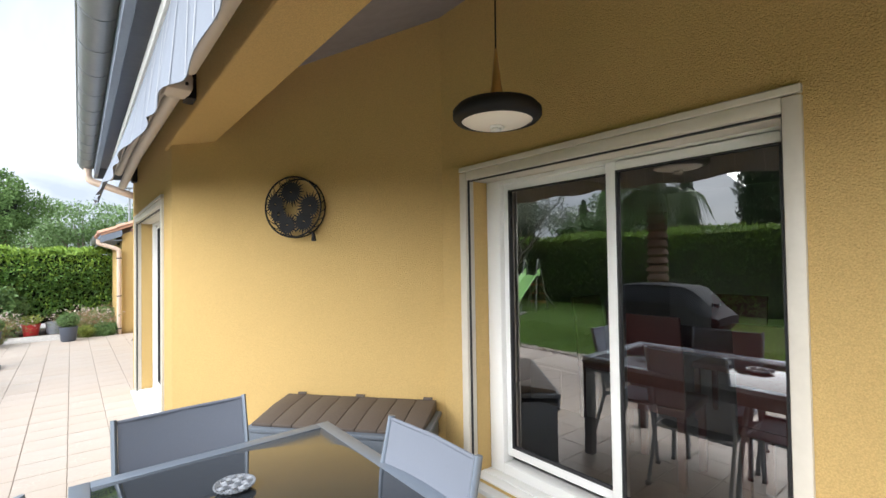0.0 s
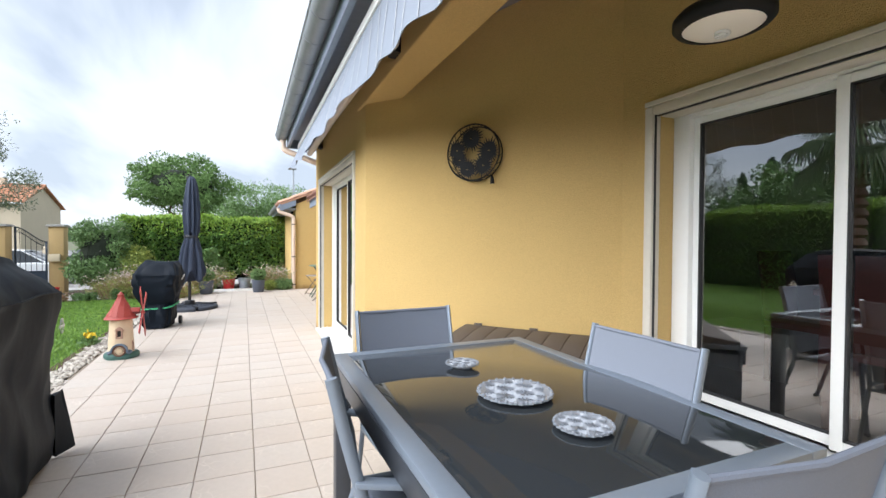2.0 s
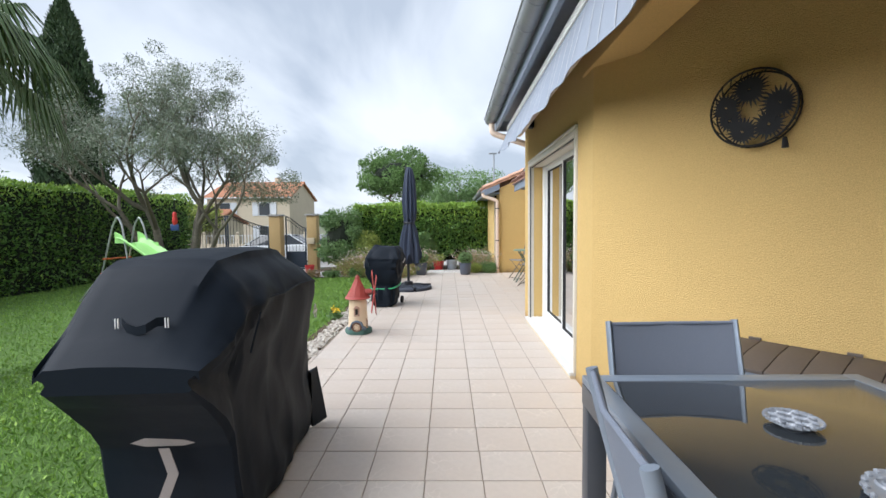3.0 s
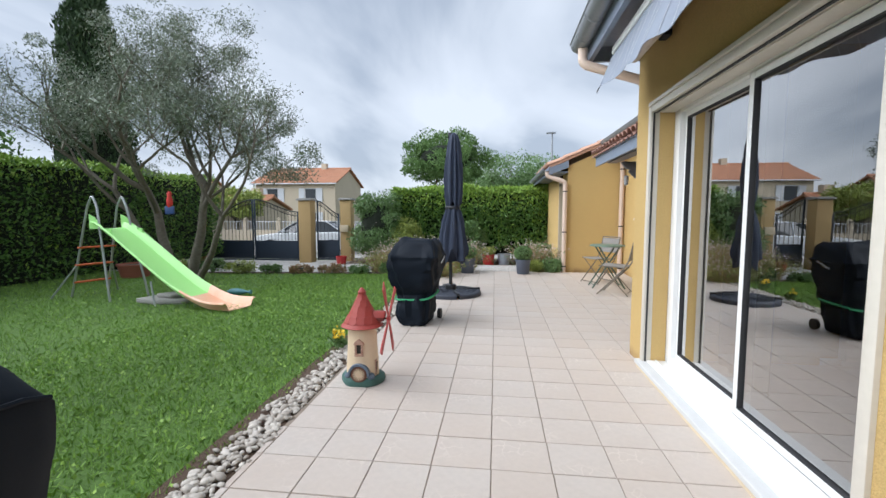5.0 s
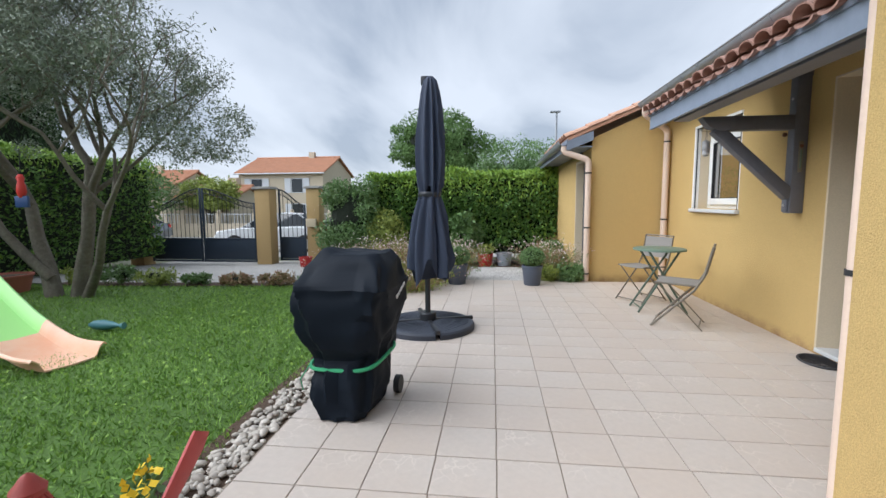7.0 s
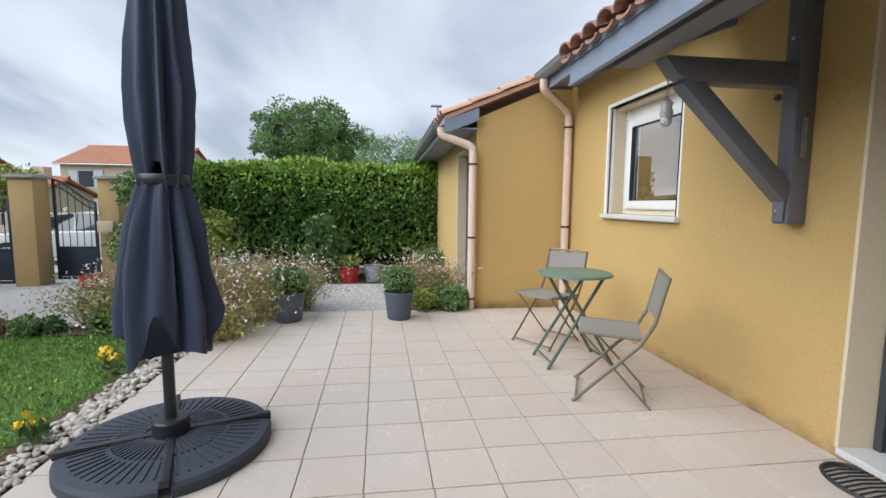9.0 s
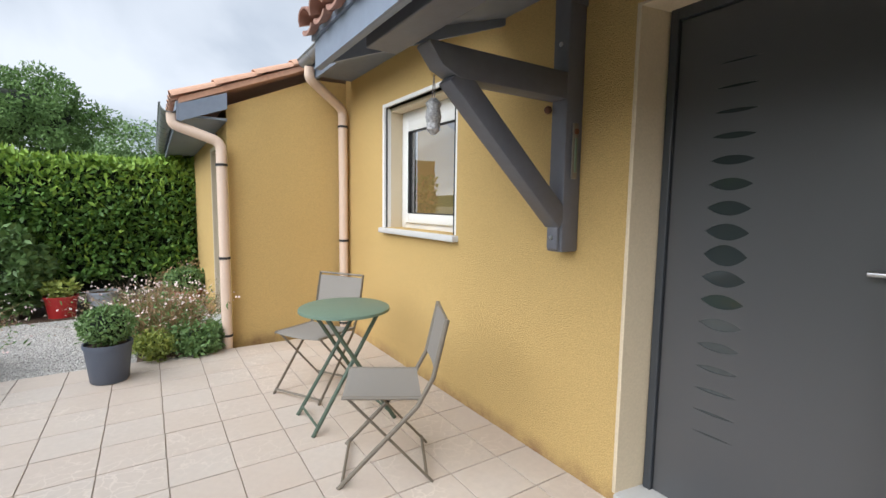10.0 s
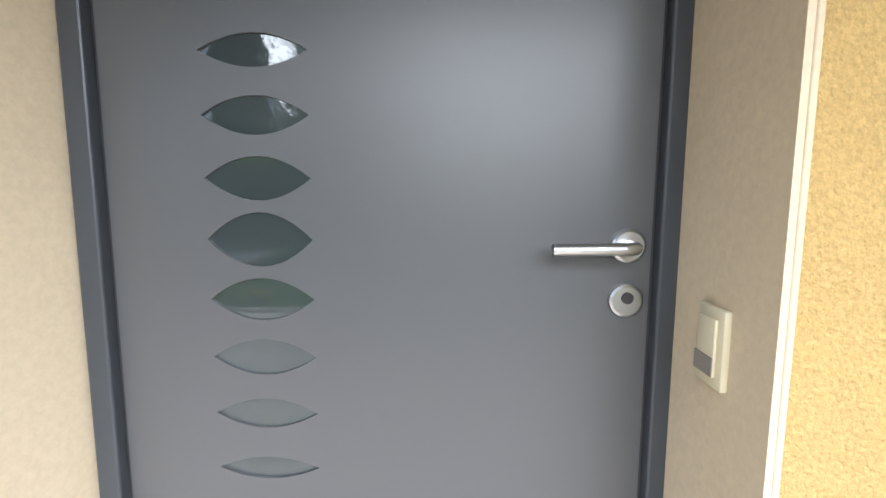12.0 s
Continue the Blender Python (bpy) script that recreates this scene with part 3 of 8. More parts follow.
def leaf_mesh(name, centres, size, mat, aspect=2.2, parent=None, up=0.3, spread=0.3, facing=None, tri=False, label="", **tags):
    """Many small leaves, each a folded quad of its own at a centre, turned at random."""
    c = np.asarray(centres, float)
    n = len(c)
    d = RNG.normal(size=(n, 3))
    d[:, 2] += up
    if facing is not None:
        d = d * 0.8 + np.asarray(facing)
    d /= np.linalg.norm(d, axis=1)[:, None]
    s = np.cross(d, RNG.normal(size=(n, 3)))
    s /= np.linalg.norm(s, axis=1)[:, None] + 1e-9
    ln = size * (1 - spread + 2 * spread * RNG.random(n))[:, None]
    w = ln / aspect
    if tri:
        v = np.stack([c - s * w / 2, c + s * w / 2, c + d * ln], 1)
        k = 3
    else:
        v = np.stack([c, c + d * ln * 0.45 + s * w / 2, c + d * ln, c + d * ln * 0.45 - s * w / 2], 1)
        k = 4
    me = bpy.data.meshes.new(name)
    me.vertices.add(n * k)
    me.vertices.foreach_set("co", v.reshape(-1).astype(np.float32))
    me.loops.add(n * k)
    me.loops.foreach_set("vertex_index", np.arange(n * k, dtype=np.int32))
    me.polygons.add(n)
    me.polygons.foreach_set("loop_start", (np.arange(n) * k).astype(np.int32))
    me.polygons.foreach_set("loop_total", np.full(n, k, np.int32))
    me.update(calc_edges=True)
    me.validate()
    return part(name, me, mat, parent, label, **tags)


# ---------------------------------------------------------------- ground
def clamp01(a):
    return min(1.0, max(0.0, a))


def ground_z(x, y):
    """The garden falls a little to the west and down to the street."""
    return -0.03 - 0.06 * clamp01((-x - 2.5) / 4) - 0.27 * clamp01((y - 12.8) / 4.2) * clamp01((3 - x) / 2 if x > 1 else 1) - 0.3 * clamp01((y - 17.5) / 7)


def sheet(x0, x1, y0, y1, step, dz, edge=None):
    s = M()
    nx, ny = max(1, round((x1 - x0) / step)), max(1, round((y1 - y0) / step))
    verts = []
    for j in range(ny + 1):
        for i in range(nx + 1):
            x, y = x0 + (x1 - x0) * i / nx, y0 + (y1 - y0) * j / ny
            verts.append((x, y, ground_z(x, y) + dz))
    faces = [(j * (nx + 1) + i, j * (nx + 1) + i + 1, (j + 1) * (nx + 1) + i + 1, (j + 1) * (nx + 1) + i) for j in range(ny) for i in range(nx)]
    return s.add(verts, faces)


g = sheet(-60, 60, -60, 90, 1.5, -0.03)
for q in ([(-1500, -1500), (1500, -1500), (1500, -60), (-1500, -60)], [(-1500, 90), (1500, 90), (1500, 1500), (-1500, 1500)],
          [(-1500, -60), (-60, -60), (-60, 90), (-1500, 90)], [(60, -60), (1500, -60), (1500, 90), (60, 90)]):
    g.add([(x, y, -0.72) for x, y in q], [(0, 1, 2, 3)])
structure("ground", g, "far_ground")
structure("lawn", sheet(-9.2, -1.46, -11, 12.8, 0.5, 0.0), "lawn")
structure("soil_bed", sheet(-1.62, -1.3, -11, 12.4, 0.4, 0.012), "soil")
structure("planting_bed", sheet(-7.6, -1.8, 12.7, 13.12, 0.45, 0.014), "soil")
structure("planting_bed", sheet(-2.25, -0.75, 12.6, 14.3, 0.45, 0.016), "soil")
structure("planting_bed", sheet(0.6, 1.38, 13.3, 14.6, 0.4, 0.016), "soil")
structure("gravel_path", sheet(-2.4, 1.38, 12.9, 16.9, 0.5, 0.004), "gravel_bed")
structure("driveway", sheet(-9.2, -2.4, 12.9, 18.2, 0.5, 0.006), "gravel_bed")
structure("hedge_bed", sheet(-4.8, 3, 16.6, 19.0, 0.5, 0.01), "soil")
structure("street", sheet(-60, 40, 19.5, 30, 1.5, 0.01), "drive")

# distant hills close the horizon
hill = M()
pts = [(-420 + 12 * i, 380 + 20 * math.sin(i * 0.2), 9 + 5 * math.sin(i * 0.13) + 3 * math.sin(i * 0.31 + 1)) for i in range(70)]
hill.rings([[(x, y, -1), (x, y, z), (x, y + 60, -1)] for x, y, z in pts])
part("hills", hill, "cypress", label="", kind="structure")

# ---------------------------------------------------------------- terrace
structure("terrace_slab", M().box(-1.31, -4.0, -0.25, 2.55, 13.35, -0.006), "grout")

# ---------------------------------------------------------------- house shell
XA, XB, XC = 2.465, 1.15, 2.53           # faces: patio wall, bay wall, entrance wall
BAY_Y = (4.75, 7.80)


def wall_x(name, x, thick, y0, y1, z0, z1, holes, mat="stucco"):
    """A wall whose face lies at x, with openings (ya, yb, za, zb)."""
    s = M()
    ys = sorted({y0, y1, *[h[0] for h in holes], *[h[1] for h in holes]})
    for a, b in zip(ys, ys[1:]):
        hole = next((h for h in holes if h[0] <= a and b <= h[1]), None)
        if hole is None:
            s.box(x, a, z0, x + thick, b, z1)
        else:
            if hole[2] > z0:
                s.box(x, a, z0, x + thick, b, hole[2])
            if hole[3] < z1:
                s.box(x, a, hole[3], x + thick, b, z1)
    return structure(name, s, mat)


DOOR_A = (1.32, 2.95, SILL_A, 2.10)
DOOR_B = (5.18, 7.41, 0.06, 2.10)
WIN_C = (11.37, 12.51, 1.16, 2.2)
DOOR_C = (9.01, 10.035, 0.05, 2.22)
wall_x("wall_patio", XA, 0.3, -4.0, 3.18, -0.2, 3.3, [DOOR_A])
wall_x("wall_bay", XB, 0.3, BAY_Y[0], BAY_Y[1], -0.2, 2.9, [DOOR_B])
wall_x("wall_entrance", XC, 0.3, BAY_Y[1] - 0.1, 13.45, -0.2, 3.0, [DOOR_C, WIN_C])
PIER = (2.460, 9.076)                        # corner of the thicker wall beside the front door
structure("wall_door_pier", M().box(PIER[0], BAY_Y[1] - 0.002, -0.2, XC + 0.002, PIER[1] - 0.002, 2.6), "stucco")
structure("wall_diagonal", M().prism([(XB, BAY_Y[0]), (XA, 3.18), (XA + 0.3, 3.18), (XA + 0.3, 3.3), (XB + 0.3, BAY_Y[0] + 0.05)], -0.2, 3.3), "stucco")
structure("wall_bay_return", M().box(XB + 0.3, BAY_Y[1] - 0.3, -0.2, XC, BAY_Y[1] - 0.002, 2.9), "stucco")
structure("wall_south", M().box(1.13, -4.3, -0.2, 2.8, -4.0, 3.3), "stucco")
# extension
EX, EY = 1.38, 13.45
ext = M().rings([[(x, y, z) for x, z in ((EX, -0.3), (XC + 0.3, -0.3), (XC + 0.3, 2.62), (2.2, 2.60), (EX, 2.24))] for y in (EY, EY + 0.25)])
structure("wall_extension", ext, "stucco")
wall_x("wall_extension_side", EX, 0.25, EY + 0.25, 17.3, -0.5, 2.24, [(13.85, 14.75, -0.2, 1.95)])
structure("wall_extension_end", M().box(EX, 17.3, -0.5, 6, 17.5, 2.3), "stucco")

# beam and sloping ceiling of the covered terrace
structure("beam", M().box(1.13, -4.0, 2.455, 1.39, BAY_Y[0] + 0.24, 2.86), "stucco", bevel=0.012)


def slope_z(x):
    return 2.94 + (x - 1.81) * 0.35


structure("ceiling", M().rings([[(x, y, z) for x, z in ((1.392, slope_z(1.392)), (2.72, slope_z(2.72)), (2.72, slope_z(2.72) + 0.08), (1.392, slope_z(1.392) + 0.08))] for y in (-4.0, 4.6)]), "soffit")


def roof_plane(name, x0, z0, x1, z1, y0, y1, mat, thick=0.09):
    return structure(name, M().rings([[(x, y, z) for x, z in ((x0, z0), (x1, z1), (x1, z1 + thick), (x0, z0 + thick))] for y in (y0, y1)]), mat)


roof_plane("roof_main", 0.74, 2.86, 6.5, 2.86 + 5.76 * 0.35, -5, 8.1, "roof")
roof_plane("roof_entrance", 2.12, 2.70, 6.5, 2.70 + 4.4 * 0.35, 8.1, 13.25, "roof")
roof_plane("roof_extension", 1.0, 2.20, 2.45, 2.20 + 1.45 * 0.42, 13.36, 17.7, "roof_pale", 0.05)
roof_plane("roof_extension", 2.45, 2.81, 6.5, 2.81 + 4.05 * 0.35, 13.36, 17.7, "roof_pale", 0.05)
structure("roof_back_slope", M().rings([[(x, y, z) for x, z in ((6.5, 4.8), (12, 2.9), (12, 3.0), (6.5, 4.95))] for y in (-5, 17.7)]), "roof")
structure("soffit_bay", M().box(0.80, -4.5, 2.79, XB + 0.02, 8.05, 2.81), "fascia")
structure("fascia_bay", M().box(0.76, -4.5, 2.66, 0.80, 8.08, 2.90), "fascia", bevel=0.003)
structure("fascia_bay_return", M().box(0.80, 8.04, 2.66, XC, 8.08, 3.2), "fascia", bevel=0.003)
structure("soffit_return", M().box(XB, 7.78, 2.79, XC, 8.04, 2.81), "fascia")
structure("soffit_entrance", M().box(2.12, 8.08, 2.60, XC + 0.1, 13.3, 2.62), "fascia")
structure("fascia_entrance", M().box(2.10, 8.08, 2.52, 2.13, 13.3, 2.72), "fascia", bevel=0.003)
structure("soffit_extension", M().rings([[(x, y, z) for x, z in ((1.0, 2.10), (EX, 2.10), (EX, 2.12), (1.0, 2.12))] for y in (13.4, 17.7)]), "fascia")
structure("fascia_extension", M().box(0.98, 13.36, 2.06, 1.0, 17.7, 2.22), "fascia", bevel=0.002)
structure("verge_board_extension", M().rings([[(x, y, z) for x, z in ((1.0, 2.05), (1.38, 2.20), (1.38, 2.34), (1.0, 2.20))] for y in (13.36, 13.40)]), "fascia")
# rooms: closed all round
structure("room_floor", M().box(2.765, -4, -0.1, 8.0, 3.4, SILL_A - 0.03).box(1.45, 4.9, -0.1, 8.0, 7.5, 0.05).box(2.9, 3.4, -0.1, 8.0, 4.2, SILL_A - 0.03).box(2.9, 4.3, -0.1, 8.0, 4.9, 0.05).box(2.6, 7.7, -0.1, 8.0, 13.4, 0.05), "room_floor")
structure("room_ceiling", M().box(2.72, -4, 2.55, 8.0, 3.4, 2.6).box(1.45, 4.9, 2.55, 8.0, 7.5, 2.6).box(2.83, 3.4, 2.55, 8.0, 4.9, 2.6).box(2.83, 7.5, 2.55, 8.0, 13.4, 2.6), "room_wall")
structure("room_walls", M().box(7.9, -4.2, -0.1, 8.0, 13.4, 2.6).box(2.72, -4.2, -0.1, 8.0, -4.1, 2.6).box(2.1, 4.2, 0.05, 8.0, 4.3, 2.55).box(2.8, 7.62, 0.05, 8.0, 7.7, 2.55)
          .box(2.72, 10.6, 0.05, 8, 10.7, 2.55).box(4.6, 10.7, 0.05, 4.7, 13.4, 2.55), "room_wall")
structure("house_back_wall", M().box(8.0, -4.4, -0.2, 8.2, 17.5, 4.3), "stucco")


# ---------------------------------------------------------------- gutters, pipes
def half_gutter(name, x, z, y0, y1, r, closed_end=True):
    """A half-round zinc gutter along y, with its seams and end plate."""
    s = M()
    n = 12
    outer = [(x + r * math.cos(a), z - r * math.sin(a)) for a in [math.pi * k / n for k in range(n + 1)]]
    inner = [(x + (r - 0.004) * math.cos(a), z - (r - 0.004) * math.sin(a)) for a in [math.pi * k / n for k in range(n + 1)]][::-1]
    s.rings([[(px, y, pz) for px, pz in outer + inner] for y in (y0, y1)])
    s.tube([(x - r, y0, z), (x - r, y1, z)], 0.009, 8)
    ob = structure(name, s, "zinc", smooth=0.7)
    seams = M()
    y = y1 - 0.3
    while y > y0:
        seams.rings([[(x + (r + e) * math.cos(a), yy, z - (r + e) * math.sin(a)) for a in [math.pi * k / n for k in range(n + 1)]] for yy, e in ((y, 0), (y, 0.004), (y + 0.012, 0.004), (y + 0.012, 0))], closed=False, caps=False)
        y -= 0.42
    part("gutter_seams", seams, "zinc", ob)
    part("gutter_end", M().prism([(px - x, pz - z) for px, pz in outer], -0.003, 0.003), "zinc", ob, at=Matrix.Translation((x, y1, z)) @ pose(0, 0, 0, 90, 0, 0))
    return ob


half_gutter("gutter_bay", 0.69, 2.84, -4.5, 8.10, 0.085)
half_gutter("gutter_entrance", 2.04, 2.69, 8.1, 13.2, 0.07)
half_gutter("gutter_extension", 0.93, 2.19, 13.36, 17.7, 0.07)


def downpipe(name, pts, r, clips):
    ob = structure(name, M().tube(pts, r, 14), "pipe", smooth=0.8)
    for (x, y, z) in clips:
        part("pipe_clip", M().lathe([(r + 0.004, z - 0.011), (r + 0.006, z - 0.011), (r + 0.006, z + 0.011), (r + 0.004, z + 0.011)], 14), "rubber", ob, at=(x, y, 0))
    return ob


def bend(p):
    """Rounds the corners of a path of points."""
    out = [Vector(p[0])]
    for a, b, c in zip(p, p[1:], p[2:]):
        a, b, c = Vector(a), Vector(b), Vector(c)
        r = min(0.07, (a - b).length * 0.45, (c - b).length * 0.45)
        p0, p1 = b + (a - b).normalized() * r, b + (c - b).normalized() * r
        out += [p0.lerp(b, t).lerp(b.lerp(p1, t), t) for t in (0, 0.25, 0.5, 0.75, 1)]
    return out + [Vector(p[-1])]


downpipe("downpipe_bay", bend([(0.70, 7.98, 2.76), (0.70, 7.98, 2.62), (1.22, 7.86, 2.42), (1.22, 7.86, 0.0)]), 0.042, [(1.22, 7.86, 2.0), (1.22, 7.86, 1.0)])
downpipe("downpipe_entrance", bend([(2.05, 13.1, 2.62), (2.05, 13.12, 2.52), (2.46, 13.36, 2.32), (2.46, 13.36, 0.0)]), 0.046, [(2.46, 13.36, 2.15), (2.46, 13.36, 0.98), (2.46, 13.36, 0.1)])
downpipe("downpipe_extension", bend([(0.95, 13.42, 2.12), (0.95, 13.42, 2.03), (1.32, 13.38, 1.9), (1.32, 13.38, -0.02)]), 0.046, [(1.32, 13.38, 1.7), (1.32, 13.38, 0.85), (1.32, 13.38, 0.12)])

# ---------------------------------------------------------------- awning under the bay eave
aw = thing("awning", (0, 0, 0), "retracted awning, grey striped valance, beige folding arms, under the eave", "awning")
part("front_bar", M().box(0.87, -1.5, 2.575, 0.93, 7.62, 2.64), "pvc", aw, "white front bar", bevel=0.012)
part("cloth_roll", M().tube([(1.05, -1.5, 2.70), (1.05, 7.55, 2.70)], 0.045, 14), "awning", aw)


def hem(y):
    """Where the valance's lower edge hangs: it is blown outward towards the far end."""
    at = (-1.5, 2.5, 3.3, 4.2, 5.3, 6.5, 7.66)
    return float(np.interp(y, at, (0.86, 0.86, 0.84, 0.80, 0.735, 0.74, 0.77))), float(np.interp(y, at, (2.20, 2.17, 2.20, 2.21, 2.13, 2.18, 2.29)))


val = M()
cols = []
for k in range(161):
    y = -1.5 + (7.66 + 1.5) * k / 160
    hx, hz = hem(y)
    wave = 0.010 * math.sin(k * 0.83) + 0.012 * math.sin(k * 0.31)
    cols.append([(hx + (0.885 - hx) * h + wave * (1 - h), y + 0.02 * (1 - h) * math.sin(k * 0.2), hz + (2.58 - hz) * h + 0.012 * math.sin(k * 0.62) * (1 - h) ** 2) for h in (0, 0.2, 0.4, 0.6, 0.8, 1)])
cols2 = [[(x + 0.003, y, z) for x, y, z in c][::-1] for c in cols]
val.rings([a + b for a, b in zip(cols, cols2)])
part("valance", val, "awning", aw, "grey valance with fine white stripes", smooth=1.2)
st = M()
for k in range(0, 160, 3):
    for d in (-0.004, 0.0065):
        st.rings([[(px + d, py - 0.004, pz), (px + d, py + 0.004, pz)] for px, py, pz in cols[k]], closed=False, caps=False)
part("valance_stripes", st, "strap_pale", aw, kind="stuff")
part("rear_arm", M().tube([(1.02, 7.5, 2.50), (1.0, 5.5, 2.50), (1.04, 3.80, 2.55)], 0.040, 14, flat=0.75), "awning_arm", aw, smooth=0.9)
part("front_arm", M().tube([(0.95, 6.9, 2.56), (0.97, 5.3, 2.56), (1.02, 3.85, 2.60)], 0.034, 14, flat=0.75), "awning_arm", aw, smooth=0.9)
part("rear_arm", M().tube([(1.02, 3.3, 2.50), (1.04, 1.0, 2.52), (1.02, -1.2, 2.50)], 0.036, 14, flat=0.75), "awning_arm", aw, smooth=0.9)
part("front_arm", M().tube([(0.95, 3.70, 2.58), (0.95, 1.6, 2.60), (0.97, -0.8, 2.60)], 0.036, 14, flat=0.8), "awning_arm", aw, smooth=0.9)
part("elbow_joint", M().box(0.965, 3.62, 2.50, 1.10, 3.80, 2.62), "awning_arm", aw, bevel=0.03)
for sx, sz in ((1.0, 0.0), (1.065, 0.0), (1.01, 0.9), (1.055, 0.9)):
    part("elbow_screw", M().lathe([(0.009, 0), (0.009, 0.006), (0.0, 0.007)], 10), "rubber", aw, at=Matrix.Translation((sx, 3.616, 2.54 + 0.04 * sz)) @ pose(0, 0, 0, 90, 0, 0))
for y in (3.72, 7.0):
    part("wall_bracket", M().box(1.08, y, 2.5, 1.13, y + 0.12, 2.68), "black", aw)


# ---------------------------------------------------------------- windows and doors
def sliding_door(name, x, ya, yb, za, zb, mid, panes, glassbottom, label):
    """Outer shutter guides and box flush with the wall, a recess, and two sliding leaves behind."""
    top = tagged(structure(name, M().box(x - 0.025, ya - 0.035, zb + 0.006, x + 0.06, yb + 0.035, zb + 0.035), "pvc_old", bevel=0.004), label)
    for y0, y1 in ((ya - 0.035, ya + 0.02), (yb - 0.02, yb + 0.035)):
        part("shutter_guide", M().box(x - 0.02, y0, za, x + 0.05, y1, zb), "pvc_old", top, bevel=0.004)
    part("head_board", M().box(x - 0.016, ya + 0.021, zb - 0.045, x + 0.05, yb - 0.021, zb + 0.004), "pvc_old", top, bevel=0.003)
    part("shutter_box", M().box(x + 0.055, ya + 0.02, zb - 0.05, x + 0.16, yb - 0.02, zb), "pvc_old", top, bevel=0.004)
    # thin black strip put in for the dark gap under the head board
    part("shutter_slat", M().box(x + 0.012, ya + 0.022, zb - 0.052, x + 0.03, yb - 0.022, zb - 0.046), "rubber", top)
    part("guide_seal", M().box(x - 0.001, ya + 0.02, za, x + 0.012, ya + 0.026, zb).box(x - 0.001, yb - 0.026, za, x + 0.012, yb - 0.02, zb), "rubber", top)
    fx = x + 0.16
    part("frame", M().box(fx, ya + 0.002, za, fx + 0.09, ya + 0.045, zb - 0.001).box(fx, yb - 0.13, za, fx + 0.09, yb - 0.02, zb - 0.001)
         .box(fx, ya + 0.045, zb - 0.072, fx + 0.09, yb - 0.13, zb - 0.001).box(fx, ya + 0.045, za, fx + 0.09, yb - 0.13, za + 0.07), "pvc", top, bevel=0.004)
    for k, (a, b, dx) in enumerate(panes):
        w = 0.052
        g0, g1 = glassbottom, zb - 0.110
        part("sash", M().box(fx + dx, a, g0 - w, fx + dx + 0.035, a + w, g1 + w).box(fx + dx, b - w, g0 - w, fx + dx + 0.035, b, g1 + w)
             .box(fx + dx, a + w, g1, fx + dx + 0.035, b - w, g1 + w).box(fx + dx, a + w, g0 - w, fx + dx + 0.035, b - w, g0), "pvc", top, bevel=0.004)
        part("glazing_seal", M().box(fx + dx - 0.002, a + w, g0, fx + dx + 0.03, a + w + 0.007, g1).box(fx + dx - 0.002, b - w - 0.007, g0, fx + dx + 0.03, b - w, g1)
             .box(fx + dx - 0.002, a + w, g1 - 0.007, fx + dx + 0.03, b - w, g1).box(fx + dx - 0.002, a + w, g0, fx + dx + 0.03, b - w, g0 + 0.007), "rubber", top)
        part("pane", M().add([(fx + dx + 0.015, a + w, g0), (fx + dx + 0.015, b - w, g0), (fx + dx + 0.015, b - w, g1), (fx + dx + 0.015, a + w, g1)], [(3, 2, 1, 0)]).raw("pane"), "pane", top)
    part("track", M().box(x + 0.02, ya + 0.02, za - 0.004, fx, yb - 0.02, za + 0.012).box(x + 0.08, ya + 0.03, za + 0.012, x + 0.095, yb - 0.03, za + 0.022), "pvc", top, bevel=0.003)
    return top


da = sliding_door("window_patio", XA, *DOOR_A, 2.0, [(1.335, 2.10, 0.0), (2.05, 2.835, 0.04)], 0.42, "white sliding patio door, closed, with shutter guides")
vent = M().box(XA + 0.155, 2.40, 2.045, XA + 0.1595, 2.68, 2.067)
part("vent_grille", vent, "pvc_old", da, "slotted air vent")
part("vent_slots", M().box(XA + 0.152, 2.41, 2.051, XA + 0.156, 2.67, 2.061), "rubber", da)
db = sliding_door("window_bay", XB, *DOOR_B, 6.3, [(5.20, 6.33, 0.0), (6.28, 7.30, 0.04)], 0.17, "white sliding bay window, closed, with shutter guides")
structure("step_patio", M().box(XA - 0.06, DOOR_A[0] - 0.04, SILL_A - 0.035, XA + 0.16, DOOR_A[1] + 0.06, SILL_A - 0.004), "sill", bevel=0.006)
structure("step_patio_base", M().box(XA - 0.045, DOOR_A[0] - 0.03, -0.0, XA, DOOR_A[1] + 0.05, SILL_A - 0.035), "reveal")
structure("step_bay", M().box(XB - 0.055, DOOR_B[0] - 0.02, 0.028, XB + 0.16, DOOR_B[1] + 0.06, 0.062), "sill", bevel=0.006)
structure("step_bay_base", M().box(XB - 0.045, DOOR_B[0] - 0.01, -0.002, XB, DOOR_B[1] + 0.05, 0.028), "reveal")
for x, y0, y1, z0, z1 in ((XA, DOOR_A[0], DOOR_A[1], DOOR_A[2], DOOR_A[3]), (XB, DOOR_B[0], DOOR_B[1], DOOR_B[2], DOOR_B[3])):
    structure("reveal", M().box(x + 0.05, y0 + 0.001, z0, x + 0.16, y0 + 0.02, z1).box(x + 0.05, y1 - 0.02, z0, x + 0.16, y1 - 0.001, z1), "stucco")

